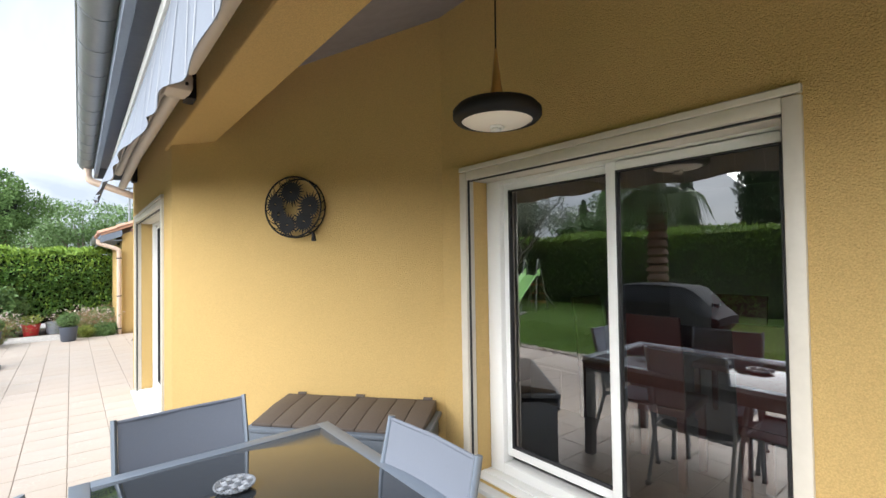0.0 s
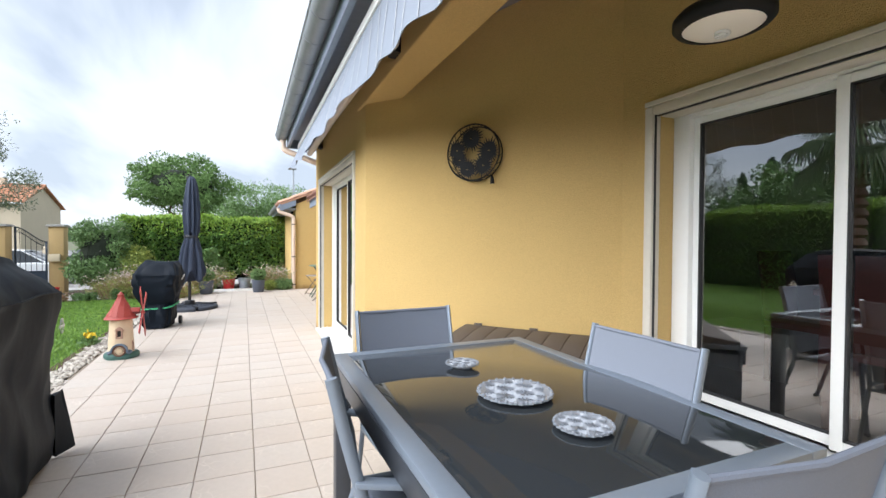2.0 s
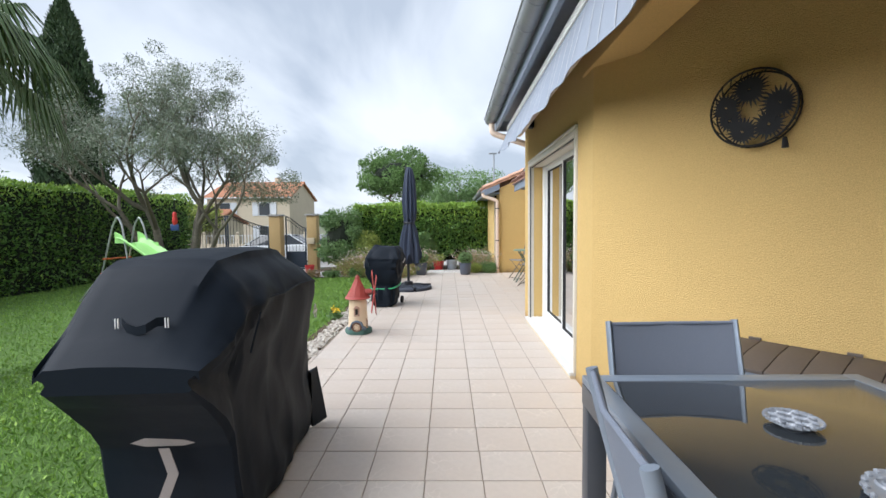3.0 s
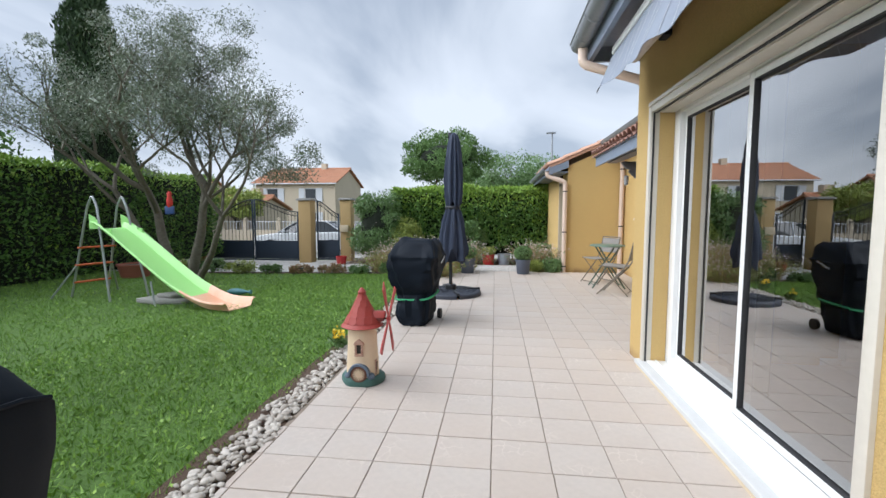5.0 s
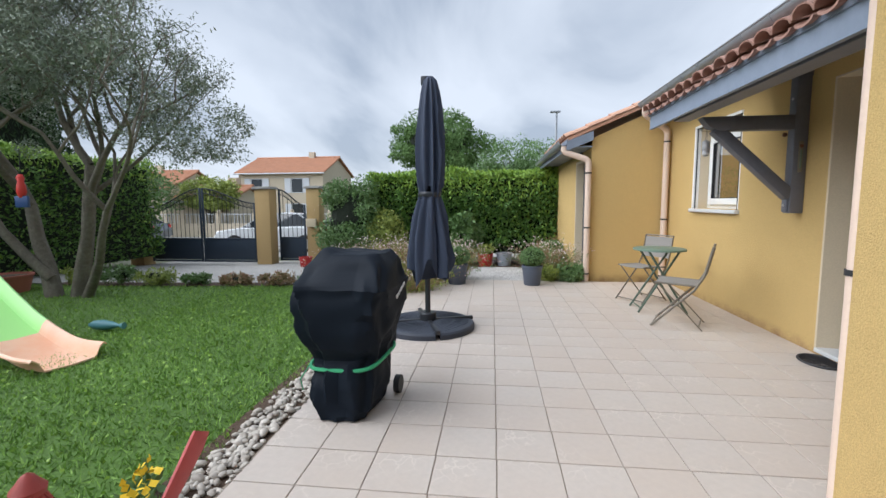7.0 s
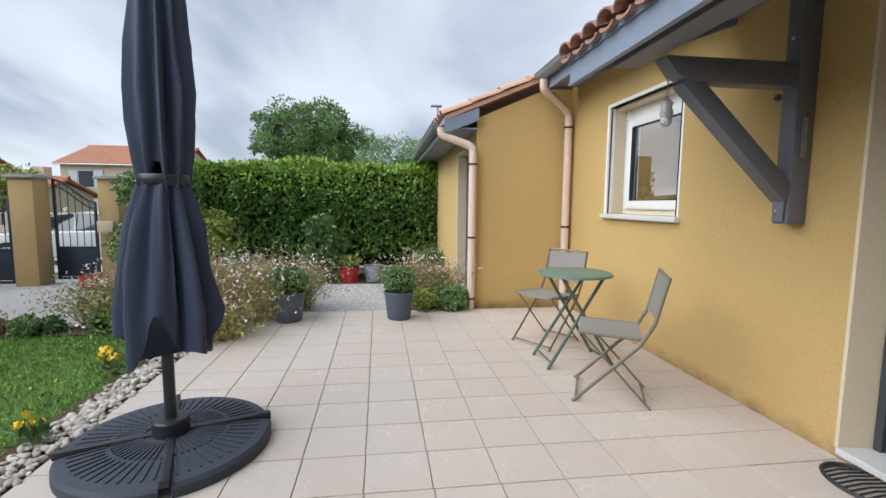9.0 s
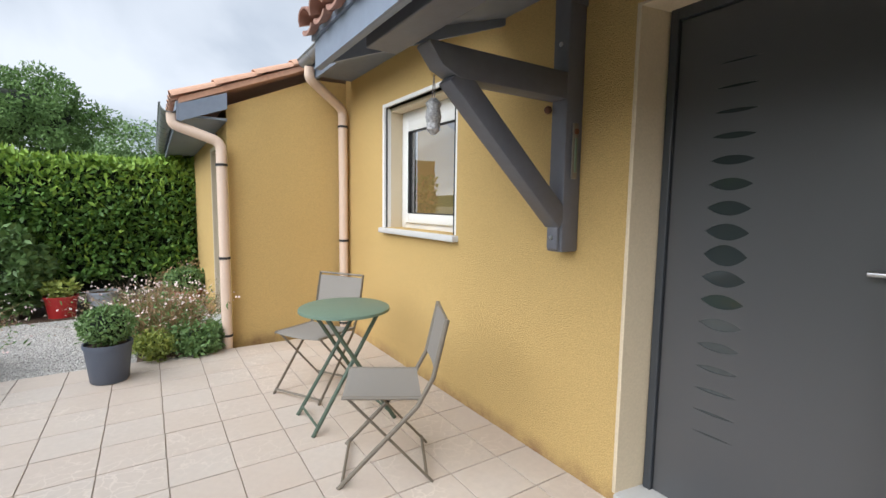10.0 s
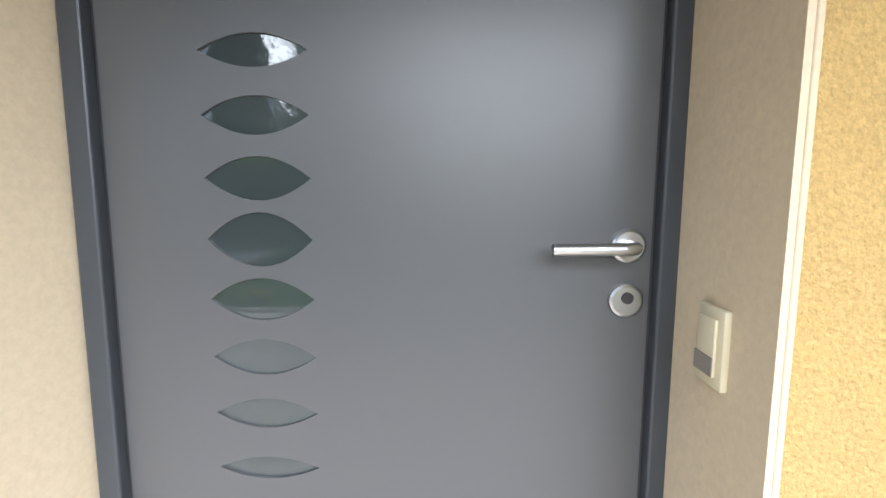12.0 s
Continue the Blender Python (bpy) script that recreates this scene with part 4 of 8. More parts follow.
# small window
wy0, wy1, wz0, wz1 = WIN_C
wc = tagged(structure("window_entrance", M().box(XC + 0.004, wy0 + 0.002, wz0, XC + 0.05, wy0 + 0.03, wz1).box(XC - 0.02, wy1 - 0.03, wz0, XC + 0.05, wy1 + 0.005, wz1)
                      .box(XC - 0.02, wy0 - 0.005, wz1, XC + 0.06, wy1 + 0.005, wz1 + 0.03), "pvc", bevel=0.004), "white framed window with shutter guides, closed")
part("frame", M().box(XC + 0.16, wy0 + 0.03, wz0, XC + 0.24, wy0 + 0.10, wz1 - 0.03).box(XC + 0.16, wy1 - 0.12, wz0, XC + 0.24, wy1 - 0.03, wz1 - 0.03)
     .box(XC + 0.16, wy0 + 0.1, wz1 - 0.14, XC + 0.24, wy1 - 0.12, wz1 - 0.03).box(XC + 0.16, wy0 + 0.1, wz0, XC + 0.24, wy1 - 0.12, wz0 + 0.06), "pvc", wc, bevel=0.004)
part("sash", M().box(XC + 0.13, wy0 + 0.09, wz0 + 0.05, XC + 0.17, wy0 + 0.17, wz1 - 0.13).box(XC + 0.13, wy1 - 0.20, wz0 + 0.05, XC + 0.17, wy1 - 0.11, wz1 - 0.13)
     .box(XC + 0.13, wy0 + 0.17, wz1 - 0.21, XC + 0.17, wy1 - 0.2, wz1 - 0.13).box(XC + 0.13, wy0 + 0.17, wz0 + 0.05, XC + 0.17, wy1 - 0.2, wz0 + 0.13), "pvc", wc, bevel=0.005)
part("glazing_seal", M().box(XC + 0.128, wy0 + 0.17, wz0 + 0.13, XC + 0.16, wy0 + 0.178, wz1 - 0.21).box(XC + 0.128, wy1 - 0.208, wz0 + 0.13, XC + 0.16, wy1 - 0.2, wz1 - 0.21)
     .box(XC + 0.128, wy0 + 0.17, wz1 - 0.218, XC + 0.16, wy1 - 0.2, wz1 - 0.21).box(XC + 0.128, wy0 + 0.17, wz0 + 0.13, XC + 0.16, wy1 - 0.2, wz0 + 0.138), "rubber", wc)
part("pane", M().add([(XC + 0.15, wy0 + 0.17, wz0 + 0.13), (XC + 0.15, wy1 - 0.2, wz0 + 0.13), (XC + 0.15, wy1 - 0.2, wz1 - 0.21), (XC + 0.15, wy0 + 0.17, wz1 - 0.21)], [(3, 2, 1, 0)]).raw("pane"), "pane", wc)
part("guide_seal", M().box(XC + 0.0, wy1 - 0.036, wz0, XC + 0.012, wy1 - 0.03, wz1).box(XC + 0.0, wy0 + 0.03, wz0, XC + 0.012, wy0 + 0.036, wz1), "rubber", wc)
part("window_sill", M().box(XC - 0.05, wy0 - 0.03, wz0 - 0.045, XC + 0.16, wy1 + 0.03, wz0 - 0.002), "sill", wc, "white stone sill with small end lips", bevel=0.006)
structure("reveal", M().box(XC + 0.05, wy1 - 0.03, wz0, XC + 0.16, wy1 - 0.001, wz1).box(XC + 0.05, wy0 + 0.001, wz0, XC + 0.16, wy0 + 0.03, wz1).box(XC + 0.05, wy0 + 0.03, wz1 - 0.03, XC + 0.16, wy1 - 0.03, wz1 - 0.001), "reveal")

# front door
dy0, dy1, dz0, dz1 = DOOR_C
XD = 2.70
structure("reveal_door", M().prism([(XC - 0.004, dy1 - 0.012), (XD + 0.1, dy1 - 0.057), (XD + 0.1, dy1 - 0.001), (XC - 0.004, dy1 - 0.001)], dz0, dz1).prism([(PIER[0] - 0.004, PIER[1] - 0.006), (XC + 0.003, PIER[1] - 0.006), (XC + 0.004, dy0 + 0.001), (XD + 0.1, dy0 + 0.001), (XD + 0.1, PIER[1] - 0.010), (PIER[0] - 0.004, PIER[1] + 0.002)], dz0, dz1)
          .box(XC - 0.003, dy0 + 0.012, dz1 - 0.013, XD + 0.1, dy1 - 0.012, dz1 - 0.001), "reveal")
structure("reveal_edge", M().box(XC - 0.006, dy1 - 0.001, dz0, XC + 0.004, dy1 + 0.006, dz1).box(PIER[0] - 0.006, PIER[1] - 0.014, dz0, PIER[0] - 0.001, PIER[1] - 0.006, dz1), "reveal", bevel=0.002)
structure("step_door", M().box(XC - 0.02, PIER[1] + 0.003, 0.02, XD + 0.06, dy1 - 0.012, 0.055), "sill", bevel=0.005)
dr = tagged(structure("door_front", M().box(XD - 0.02, 9.950, dz0, XD + 0.06, 9.987, dz1 - 0.012).box(XD - 0.02, 9.060, dz0, XD + 0.06, 9.098, dz1 - 0.012)
                      .box(XD - 0.02, 9.098, dz1 - 0.06, XD + 0.06, 9.950, dz1 - 0.012), "doorframe", bevel=0.004), "grey metal front door, closed, with a column of lens-shaped lights")
leaf_y = (9.103, 9.945)
LENS_Y = LENS_MID
lens_n, lens_pitch, lens_mid_z, lens_half_w = 17, 0.0950, LENS_Z, 0.083


def lens_height(k):
    return (0.043, 0.034, 0.0295, 0.025, 0.019, 0.013, 0.009, 0.006, 0.004)[abs(k - 8)]


# the leaf is one sheet with lens-shaped holes, dark glass behind
bm = bmesh.new()


def door_face():
    s = M()
    n = 12
    y_left, y_right = LENS_Y + lens_half_w + 0.0, LENS_Y - lens_half_w
    zs = [dz0 + 0.004, dz1 - 0.064]
    s.add([(0, leaf_y[0], zs[0]), (0, y_right, zs[0]), (0, y_right, zs[1]), (0, leaf_y[0], zs[1])], [(0, 1, 2, 3)])
    s.add([(0, y_left, zs[0]), (0, leaf_y[1], zs[0]), (0, leaf_y[1], zs[1]), (0, y_left, zs[1])], [(0, 1, 2, 3)])
    ys = [y_right + (y_left - y_right) * i / n for i in range(n + 1)]
    below = [zs[0]] * (n + 1)
    for k in range(lens_n):
        zc, h = lens_mid_z + (8 - (lens_n - 1 - k)) * lens_pitch, lens_height(k)
        arc = [h * (1 - ((y - LENS_Y) / lens_half_w) ** 2) for y in ys]
        lo, hi = [zc - a for a in arc], [zc + a for a in arc]
        s.add([(0, y, z) for y, z in zip(ys, below)] + [(0, y, z) for y, z in zip(ys, lo)], [(i, i + 1, n + 2 + i, n + 1 + i) for i in range(n)])
        for edge in (lo, hi):
            s.add([(0, y, z) for y, z in zip(ys, edge)] + [(0.005, y, z) for y, z in zip(ys, edge)], [(i, i + 1, n + 2 + i, n + 1 + i) for i in range(n)])
        below = hi
    s.add([(0, y, z) for y, z in zip(ys, below)] + [(0, y, zs[1]) for y in ys], [(i, i + 1, n + 2 + i, n + 1 + i) for i in range(n)])
    s.add([(0, leaf_y[0], zs[0]), (0, leaf_y[0], zs[1]), (0.04, leaf_y[0], zs[1]), (0.04, leaf_y[0], zs[0])], [(0, 1, 2, 3)])
    s.add([(0, leaf_y[1], zs[0]), (0, leaf_y[1], zs[1]), (0.04, leaf_y[1], zs[1]), (0.04, leaf_y[1], zs[0])], [(0, 1, 2, 3)])
    return s


bm.free()
part("leaf", door_face(), "door", dr, "satin grey door leaf", at=(XD, 0, 0), smooth=None)
part("leaf_core", M().box(XD + 0.022, leaf_y[0], dz0, XD + 0.05, leaf_y[1], dz1 - 0.064), "doorframe", dr)
part("seal", M().box(XD + 0.001, leaf_y[1] + 0.0005, dz0, XD + 0.02, leaf_y[1] + 0.0045, dz1 - 0.064).box(XD + 0.001, leaf_y[0] - 0.0045, dz0, XD + 0.02, leaf_y[0] - 0.0005, dz1 - 0.064), "rubber", dr)
for k in range(lens_n):
    zc, h = lens_mid_z + (k - 8) * lens_pitch, lens_height(k)
    part("lens_light", M().box(XD + 0.005, LENS_Y - lens_half_w, zc - h, XD + 0.015, LENS_Y + lens_half_w, zc + h), "frost", dr, "lens-shaped glass light")
HY, HZ = 9.14, 1.176
rose = M().lathe([(0.0, 0.0), (0.026, 0.0), (0.026, 0.008), (0.022, 0.011), (0.0, 0.011)], 24)
toward = Matrix.Rotation(radians(-90), 4, "Y")
part("handle_rose", rose, "steel", dr, "round steel rose", at=Matrix.Translation((XD, HY, HZ)) @ toward)
part("handle_lever", M().tube(bend([(XD, HY, HZ), (XD - 0.05, HY, HZ), (XD - 0.05, HY + 0.125, HZ - 0.002)]), 0.0095, 12), "steel", dr, "straight steel lever handle", smooth=0.9)
part("lock_rose", rose.mesh("lock_rose"), "steel", dr, at=Matrix.Translation((XD, HY, HZ - 0.085)) @ toward)
part("lock_cylinder", M().lathe([(0.0, 0.0), (0.009, 0.0), (0.009, 0.014), (0.0, 0.014)], 16), "rubber", dr, at=Matrix.Translation((XD, HY, HZ - 0.08)) @ toward)
bell = thing("doorbell", Matrix.Translation((PIER[0] + 0.104, PIER[1] - 0.002, 1.064)) @ pose(0, 0, 0, 0, 0, -1) @ Matrix.Diagonal((0.85, 0.85, 0.85, 1)), "ivory plastic doorbell with a name slot on the door reveal", "doorbell")
part("base", M().box(-0.036, 0.0, -0.06, 0.036, 0.012, 0.06), "ivory", bell, bevel=0.004)
part("button", M().box(-0.024, 0.012, -0.042, 0.024, 0.018, 0.045), "ivory", bell, bevel=0.003)
part("name_slot", M().box(-0.024, 0.018, -0.04, 0.024, 0.0195, -0.012), "taupe", bell)

# extension door
de = tagged(structure("door_extension", M().box(EX + 0.12, 13.85, -0.2, EX + 0.18, 14.75, 1.95), "anthracite"), "dark door of the extension, closed")
structure("reveal_extension", M().box(EX - 0.01, 13.80, -0.1, EX + 0.12, 13.86, 1.97).box(EX - 0.01, 14.74, -0.1, EX + 0.12, 14.80, 1.97).box(EX - 0.01, 13.86, 1.93, EX + 0.12, 14.74, 1.97), "reveal")
structure("step_extension", M().box(EX - 0.15, 13.8, -0.1, EX + 0.12, 14.8, 0.02), "sill", bevel=0.005)
part("wall_light", M().box(-0.06, -0.03, -0.03, 0.0, 0.03, 0.03), "black", thing("wall_light", (EX, 14.2, 2.05), "small black light above the extension door", "lamp"), bevel=0.006)


# ---------------------------------------------------------------- entrance canopy
CX = 1.43


def canopy():
    c = tagged(structure("canopy_fascia", M().box(CX, 7.8, 1.975, CX + 0.03, 10.92, 2.12), "fascia", bevel=0.004), "blue-grey painted fascia of the entrance canopy")
    part("fascia_lip", M().box(CX - 0.012, 7.8, 2.10, CX, 10.93, 2.13).box(CX - 0.006, 7.8, 1.975, CX, 10.92, 1.985), "fascia", c)
    structure("canopy_beam", M().box(1.52, 7.8, 1.985, 1.66, 10.55, 2.15), "beam_grey", bevel=0.006)
    structure("canopy_soffit", M().rings([[(x, y, z) for x, z in ((CX + 0.03, 2.11), (XC, 2.44), (XC, 2.46), (CX + 0.03, 2.13))] for y in (7.8, 10.9)]), "fascia")
    structure("canopy_verge", M().rings([[(x, y, z) for x, z in ((CX + 0.03, 2.0), (XC, 2.40), (XC, 2.50), (CX + 0.03, 2.13))] for y in (10.9, 10.925)]), "fascia")


canopy()
br = thing("canopy_bracket", (XC, 10.355, 0), "taupe-grey painted timber wall bracket of the canopy with a diagonal brace", "bracket")
part("post", M().box(-0.115, -0.048, 1.15, -0.002, 0.048, 2.42), "beam_grey", br, bevel=0.008)
part("post_foot", M().box(-0.135, -0.035, 1.16, -0.115, 0.035, 1.30), "beam_grey", br, bevel=0.01)
part("arm", M().prism([(-0.86, 1.975), (-0.80, 1.90), (-0.72, 1.865), (-0.115, 1.865), (-0.115, 1.985), (-0.86, 1.985)], -0.05, 0.05), "beam_grey", br, at=pose(0, 0, 0, 90, 0, 0), bevel=0.006)
part("brace", M().bar((-0.73, 0, 1.885), (-0.10, 0, 1.30), 0.095, 0.092, up=(0, 1, 0)), "beam_grey", br, bevel=0.006)
part("upper_block", M().box(-0.11, -0.05, 2.3, 0.0, 0.05, 2.36), "beam_grey", br)
for z in (1.22, 2.12):
    part("bolt", M().lathe([(0, 0), (0.012, 0), (0.010, 0.006), (0, 0.008)], 10), "steel", br, at=Matrix.Translation((-0.116 - (0.02 if z < 1.5 else 0), 0, z)) @ toward)
# brown clay wasp nests stuck beside the post
for z in (1.34, 1.83):
    part("knot_hole", M().ball((-0.13, 0.057, z), 0.02, 8), "mill_brown", br, "brown clay patch beside the post")


def roof_tile(length=0.36, r0=0.085, r1=0.068, n=7):
    """One canal tile: a tapering half pipe with thickness, its low end at the origin, rising along +x."""
    s = M()
    rings = []
    for x, r in ((0, r0), (length, r1)):
        out = [(x, r * math.cos(a), r * 0.62 * math.sin(a)) for a in [math.pi * k / n for k in range(n + 1)]]
        inn = [(x, (r - 0.013) * math.cos(a), (r - 0.013) * 0.62 * math.sin(a)) for a in [math.pi * k / n for k in range(n + 1)]][::-1]
        rings.append(out + inn)
    return s.rings(rings)


print("structure built")


# ---------------------------------------------------------------- patio table and chairs
def outdoor_table():
    x0, x1, y0, y1, h = 0.585, 1.585, 1.60, 3.03, 0.775
    t = thing("outdoor_table", ((x0 + x1) / 2, (y0 + y1) / 2, 0), "graphite aluminium garden table with a dark tinted glass top", "table")
    a, b = (x1 - x0) / 2, (y1 - y0) / 2
    w = 0.062
    part("tabletop_frame", M().box(-a, -b, h - 0.028, -a + w, b, h).box(a - w, -b, h - 0.028, a, b, h).box(-a + w, -b, h - 0.028, a - w, -b + w, h).box(-a + w, b - w, h - 0.028, a - w, b, h), "frame_grey", t, "slate grey rim", bevel=0.003)
    part("apron", M().box(-a, -b, h - 0.105, -a + 0.02, b, h - 0.03).box(a - 0.02, -b, h - 0.105, a, b, h - 0.03).box(-a + 0.02, -b, h - 0.105, a - 0.02, -b + 0.02, h - 0.03).box(-a + 0.02, b - 0.02, h - 0.105, a - 0.02, b, h - 0.03), "table_frame", t, bevel=0.002)
    part("glass_top", M().box(-a + w, -b + w, h - 0.02, a - w, b - w, h - 0.001), "table_glass", t, "dark tinted glass top", bevel=0.001)
    for sx in (-1, 1):
        for sy in (-1, 1):
            cx, cy = sx * (a - 0.036), sy * (b - 0.036)
            part("leg", M().box(cx - 0.034, cy - 0.034, 0.0, cx + 0.034, cy + 0.034, h - 0.03), "table_frame", t, bevel=0.004)
    return t


outdoor_table()
TOP = 0.7745


def cut_plate(name, x, y, r, label):
    t = thing(name, (x, y, TOP), label, "plate", "cut glass plates on the table")
    n = 48
    prof = [(0.0, 0.004), (r * 0.55, 0.004), (r * 0.6, 0.012), (r * 0.9, 0.017), (r, 0.020), (r, 0.014), (r * 0.62, 0.004), (r * 0.6, 0.0), (0, 0.0)]
    s = M()
    s.rings([[(rr * (1 + (0.035 if k % 2 else -0.02) * (rr / r) ** 4) * math.cos(2 * math.pi * k / n), rr * (1 + (0.035 if k % 2 else -0.02) * (rr / r) ** 4) * math.sin(2 * math.pi * k / n), z) for k in range(n)] for rr, z in prof], caps=False)
    part("dish", s, "crystal", t, smooth=0.3)
    for k in range(7):
        a = 2 * math.pi * k / 6
        cx, cy = (0, 0) if k == 6 else (r * 0.6 * math.cos(a), r * 0.6 * math.sin(a))
        m = M()
        for rr in (0.26, 0.17, 0.08):
            q = r * rr
            m.rings([[(cx + (q + e) * math.cos(2 * math.pi * j / 16), cy + (q + e) * math.sin(2 * math.pi * j / 16), z) for j in range(16)] for e, z in ((-0.003, 0.016), (0, 0.021), (0.003, 0.016))], caps=False)
        part("cut_medallion", m, "crystal", t, smooth=0.2)
    rim = M()
    for k in range(n // 2):
        a = 2 * math.pi * k / (n // 2)
        rim.ball((r * 0.97 * math.cos(a), r * 0.97 * math.sin(a), 0.019), r * 0.062, 6)
    part("scalloped_rim", rim, "crystal", t, kind="stuff", smooth=0.2)


cut_plate("serving_plate", 1.055, 2.235, 0.125, "large round cut-glass plate with a scalloped rim on the table")
cut_plate("saucer", 1.045, 2.62, 0.068, "small round cut-glass saucer beside the large plate")
cut_plate("saucer", 1.085, 1.93, 0.082, "small round cut-glass saucer near the table end")


def sling_chair(at, label, light=False):
    """Stacking garden chair: tube frame with arms, sling seat and back. The front looks along +y."""
    c = thing("garden_chair", at, label, "chair", "garden chairs round the table")
    W, H = 0.25, 0.935
    seat = [(-0.22, 0.40), (-0.10, 0.40), (0.10, 0.42), (0.22, 0.425)]
    back = [(-0.22, 0.44), (-0.262, 0.60), (-0.31, 0.78), (-0.345, H)]

    def sling(name, line, bow, axis):
        s = M()
        rings = []
        for y, z in line:
            row = []
            for k in range(9):
                u = -1 + 2 * k / 8
                d = bow * (1 - u * u)
                row.append((u * (W - 0.012), y - (d if axis == "y" else 0), z - (d if axis == "z" else 0)))
            rings.append(row + [(x, y2 + (0.004 if axis == "y" else 0), z2 - (0.004 if axis == "z" else 0)) for x, y2, z2 in row[::-1]])
        return part(name, s.rings(rings), "sling_light" if light else "sling", c, smooth=0.9)

    sling("seat_sling", seat, 0.018, "z")
    sling("back_sling", back, 0.022, "y")
    part("sling_seam", M().tube([(-W * 0.62, -0.305, 0.73), (0, -0.322, 0.727), (W * 0.62, -0.305, 0.73)], 0.0035, 6), "frame_grey", c)
    part("back_top_hem", M().tube([(-W, -0.346, H), (0, -0.368, H - 0.004), (W, -0.346, H)], 0.008, 8), "sling_light" if light else "sling", c)
    for s in (-1, 1):
        part("side_frame", M().tube([(s * W, -0.36, 0.0), (s * W, -0.235, 0.40), (s * W, -0.262, 0.60), (s * W, -0.31, 0.78), (s * W, -0.35, H + 0.012)], 0.0165, 8, flat=0.7), "frame_grey", c, bevel=0, smooth=0.9)
        part("front_leg", M().tube([(s * W, 0.26, 0.0), (s * W, 0.22, 0.43), (s * W, 0.19, 0.62)], 0.0155, 8), "frame_grey", c, smooth=0.9)
        part("seat_rail", M().tube([(s * W, -0.235, 0.41), (s * W, 0.22, 0.43)], 0.014, 8), "frame_grey", c, smooth=0.9)
        part("armrest", M().rings([[(s * W + px, y, z + pz) for px, pz in ((-0.022, 0), (0.022, 0), (0.02, 0.016), (-0.02, 0.016))] for y, z in ((-0.29, 0.665), (-0.15, 0.64), (0.05, 0.63), (0.20, 0.62), (0.25, 0.605))]), "frame_grey", c, bevel=0.004)
        for y in (-0.36, 0.26):
            part("foot_cap", M().lathe([(0.019, 0), (0.019, 0.02), (0.0, 0.021)], 10), "rubber", c, at=(s * W, y, 0))
    part("cross_bar", M().tube([(-W, 0.20, 0.40), (W, 0.20, 0.40)], 0.012, 8), "frame_grey", c)
    part("cross_bar", M().tube([(-W, -0.24, 0.385), (W, -0.24, 0.385)], 0.012, 8), "frame_grey", c)
    return c


CH = "slate-grey garden chair, grey sling back, pushed in at the "
sling_chair(pose(0.985, 2.815, 0, 0, 0, 182), CH + "table end")
sling_chair(pose(1.255, 2.20, 0, 0, 0, 91), CH + "table side", light=True)
sling_chair(pose(0.80, 2.30, 0, 0, 0, -97), CH + "table side")
sling_chair(pose(1.13, 1.74, 0, 0, 0, -4), CH + "table end")


# ---------------------------------------------------------------- storage box by the diagonal wall
def storage_box():
    d = Vector((XA - XB, 3.18 - BAY_Y[0], 0)).normalized()
    ang = math.degrees(math.atan2(d.y, d.x))
    n_out = Vector((d.y, -d.x, 0))
    if n_out.x > 0:
        n_out = -n_out
    start = Vector((XB, BAY_Y[0], 0)) + d * 0.93 + n_out * 0.03
    L, D, H = 1.10, 0.46, 0.60
    b = thing("storage_box", Matrix.Translation(start) @ pose(0, 0, 0, 0, 0, ang), "blue-grey resin deck box with a brown plank-look lid against the wall", "storage box")
    part("body", M().prism([(0.02, -D + 0.02), (L - 0.02, -D + 0.02), (L - 0.02, 0), (0.02, 0)], 0.0, H - 0.06), "box", b, bevel=0.01)
    x = 0.05
    while x < L - 0.1:
        part("plank", M().box(x, -D + 0.012, 0.02, x + 0.092, -D + 0.021, H - 0.13), "box", b, bevel=0.003)
        x += 0.1
    part("front_rail", M().box(0.01, -D + 0.004, H - 0.125, L - 0.01, -D + 0.02, H - 0.03), "box", b, bevel=0.006)
    part("lid_rim", M().box(0, -D, H - 0.03, L, 0.0, H), "box", b, bevel=0.008)
    part("handle_slot", M().box(L * 0.40, -D - 0.006, H - 0.045, L * 0.62, -D + 0.004, H - 0.012), "table_frame", b, bevel=0.006)
    for k in range(8):
        x0 = 0.03 + k * (L - 0.06) / 8
        part("lid_plank", M().rings([[(px, y, z) for px, z in ((x0 + 0.001, H), (x0 + 0.129, H), (x0 + 0.128, zt), (x0 + 0.002, zt))] for y, zt in ((-D + 0.03, H + 0.018), (-0.2, H + 0.055), (-0.01, H + 0.07))]), "boxlid", b, bevel=0.003)
    for x0 in (0.10, 0.52, 0.98):
        part("hinge", M().box(x0, -0.012, H + 0.066, x0 + 0.06, 0.004, H + 0.082), "boxlid", b, bevel=0.003)


storage_box()


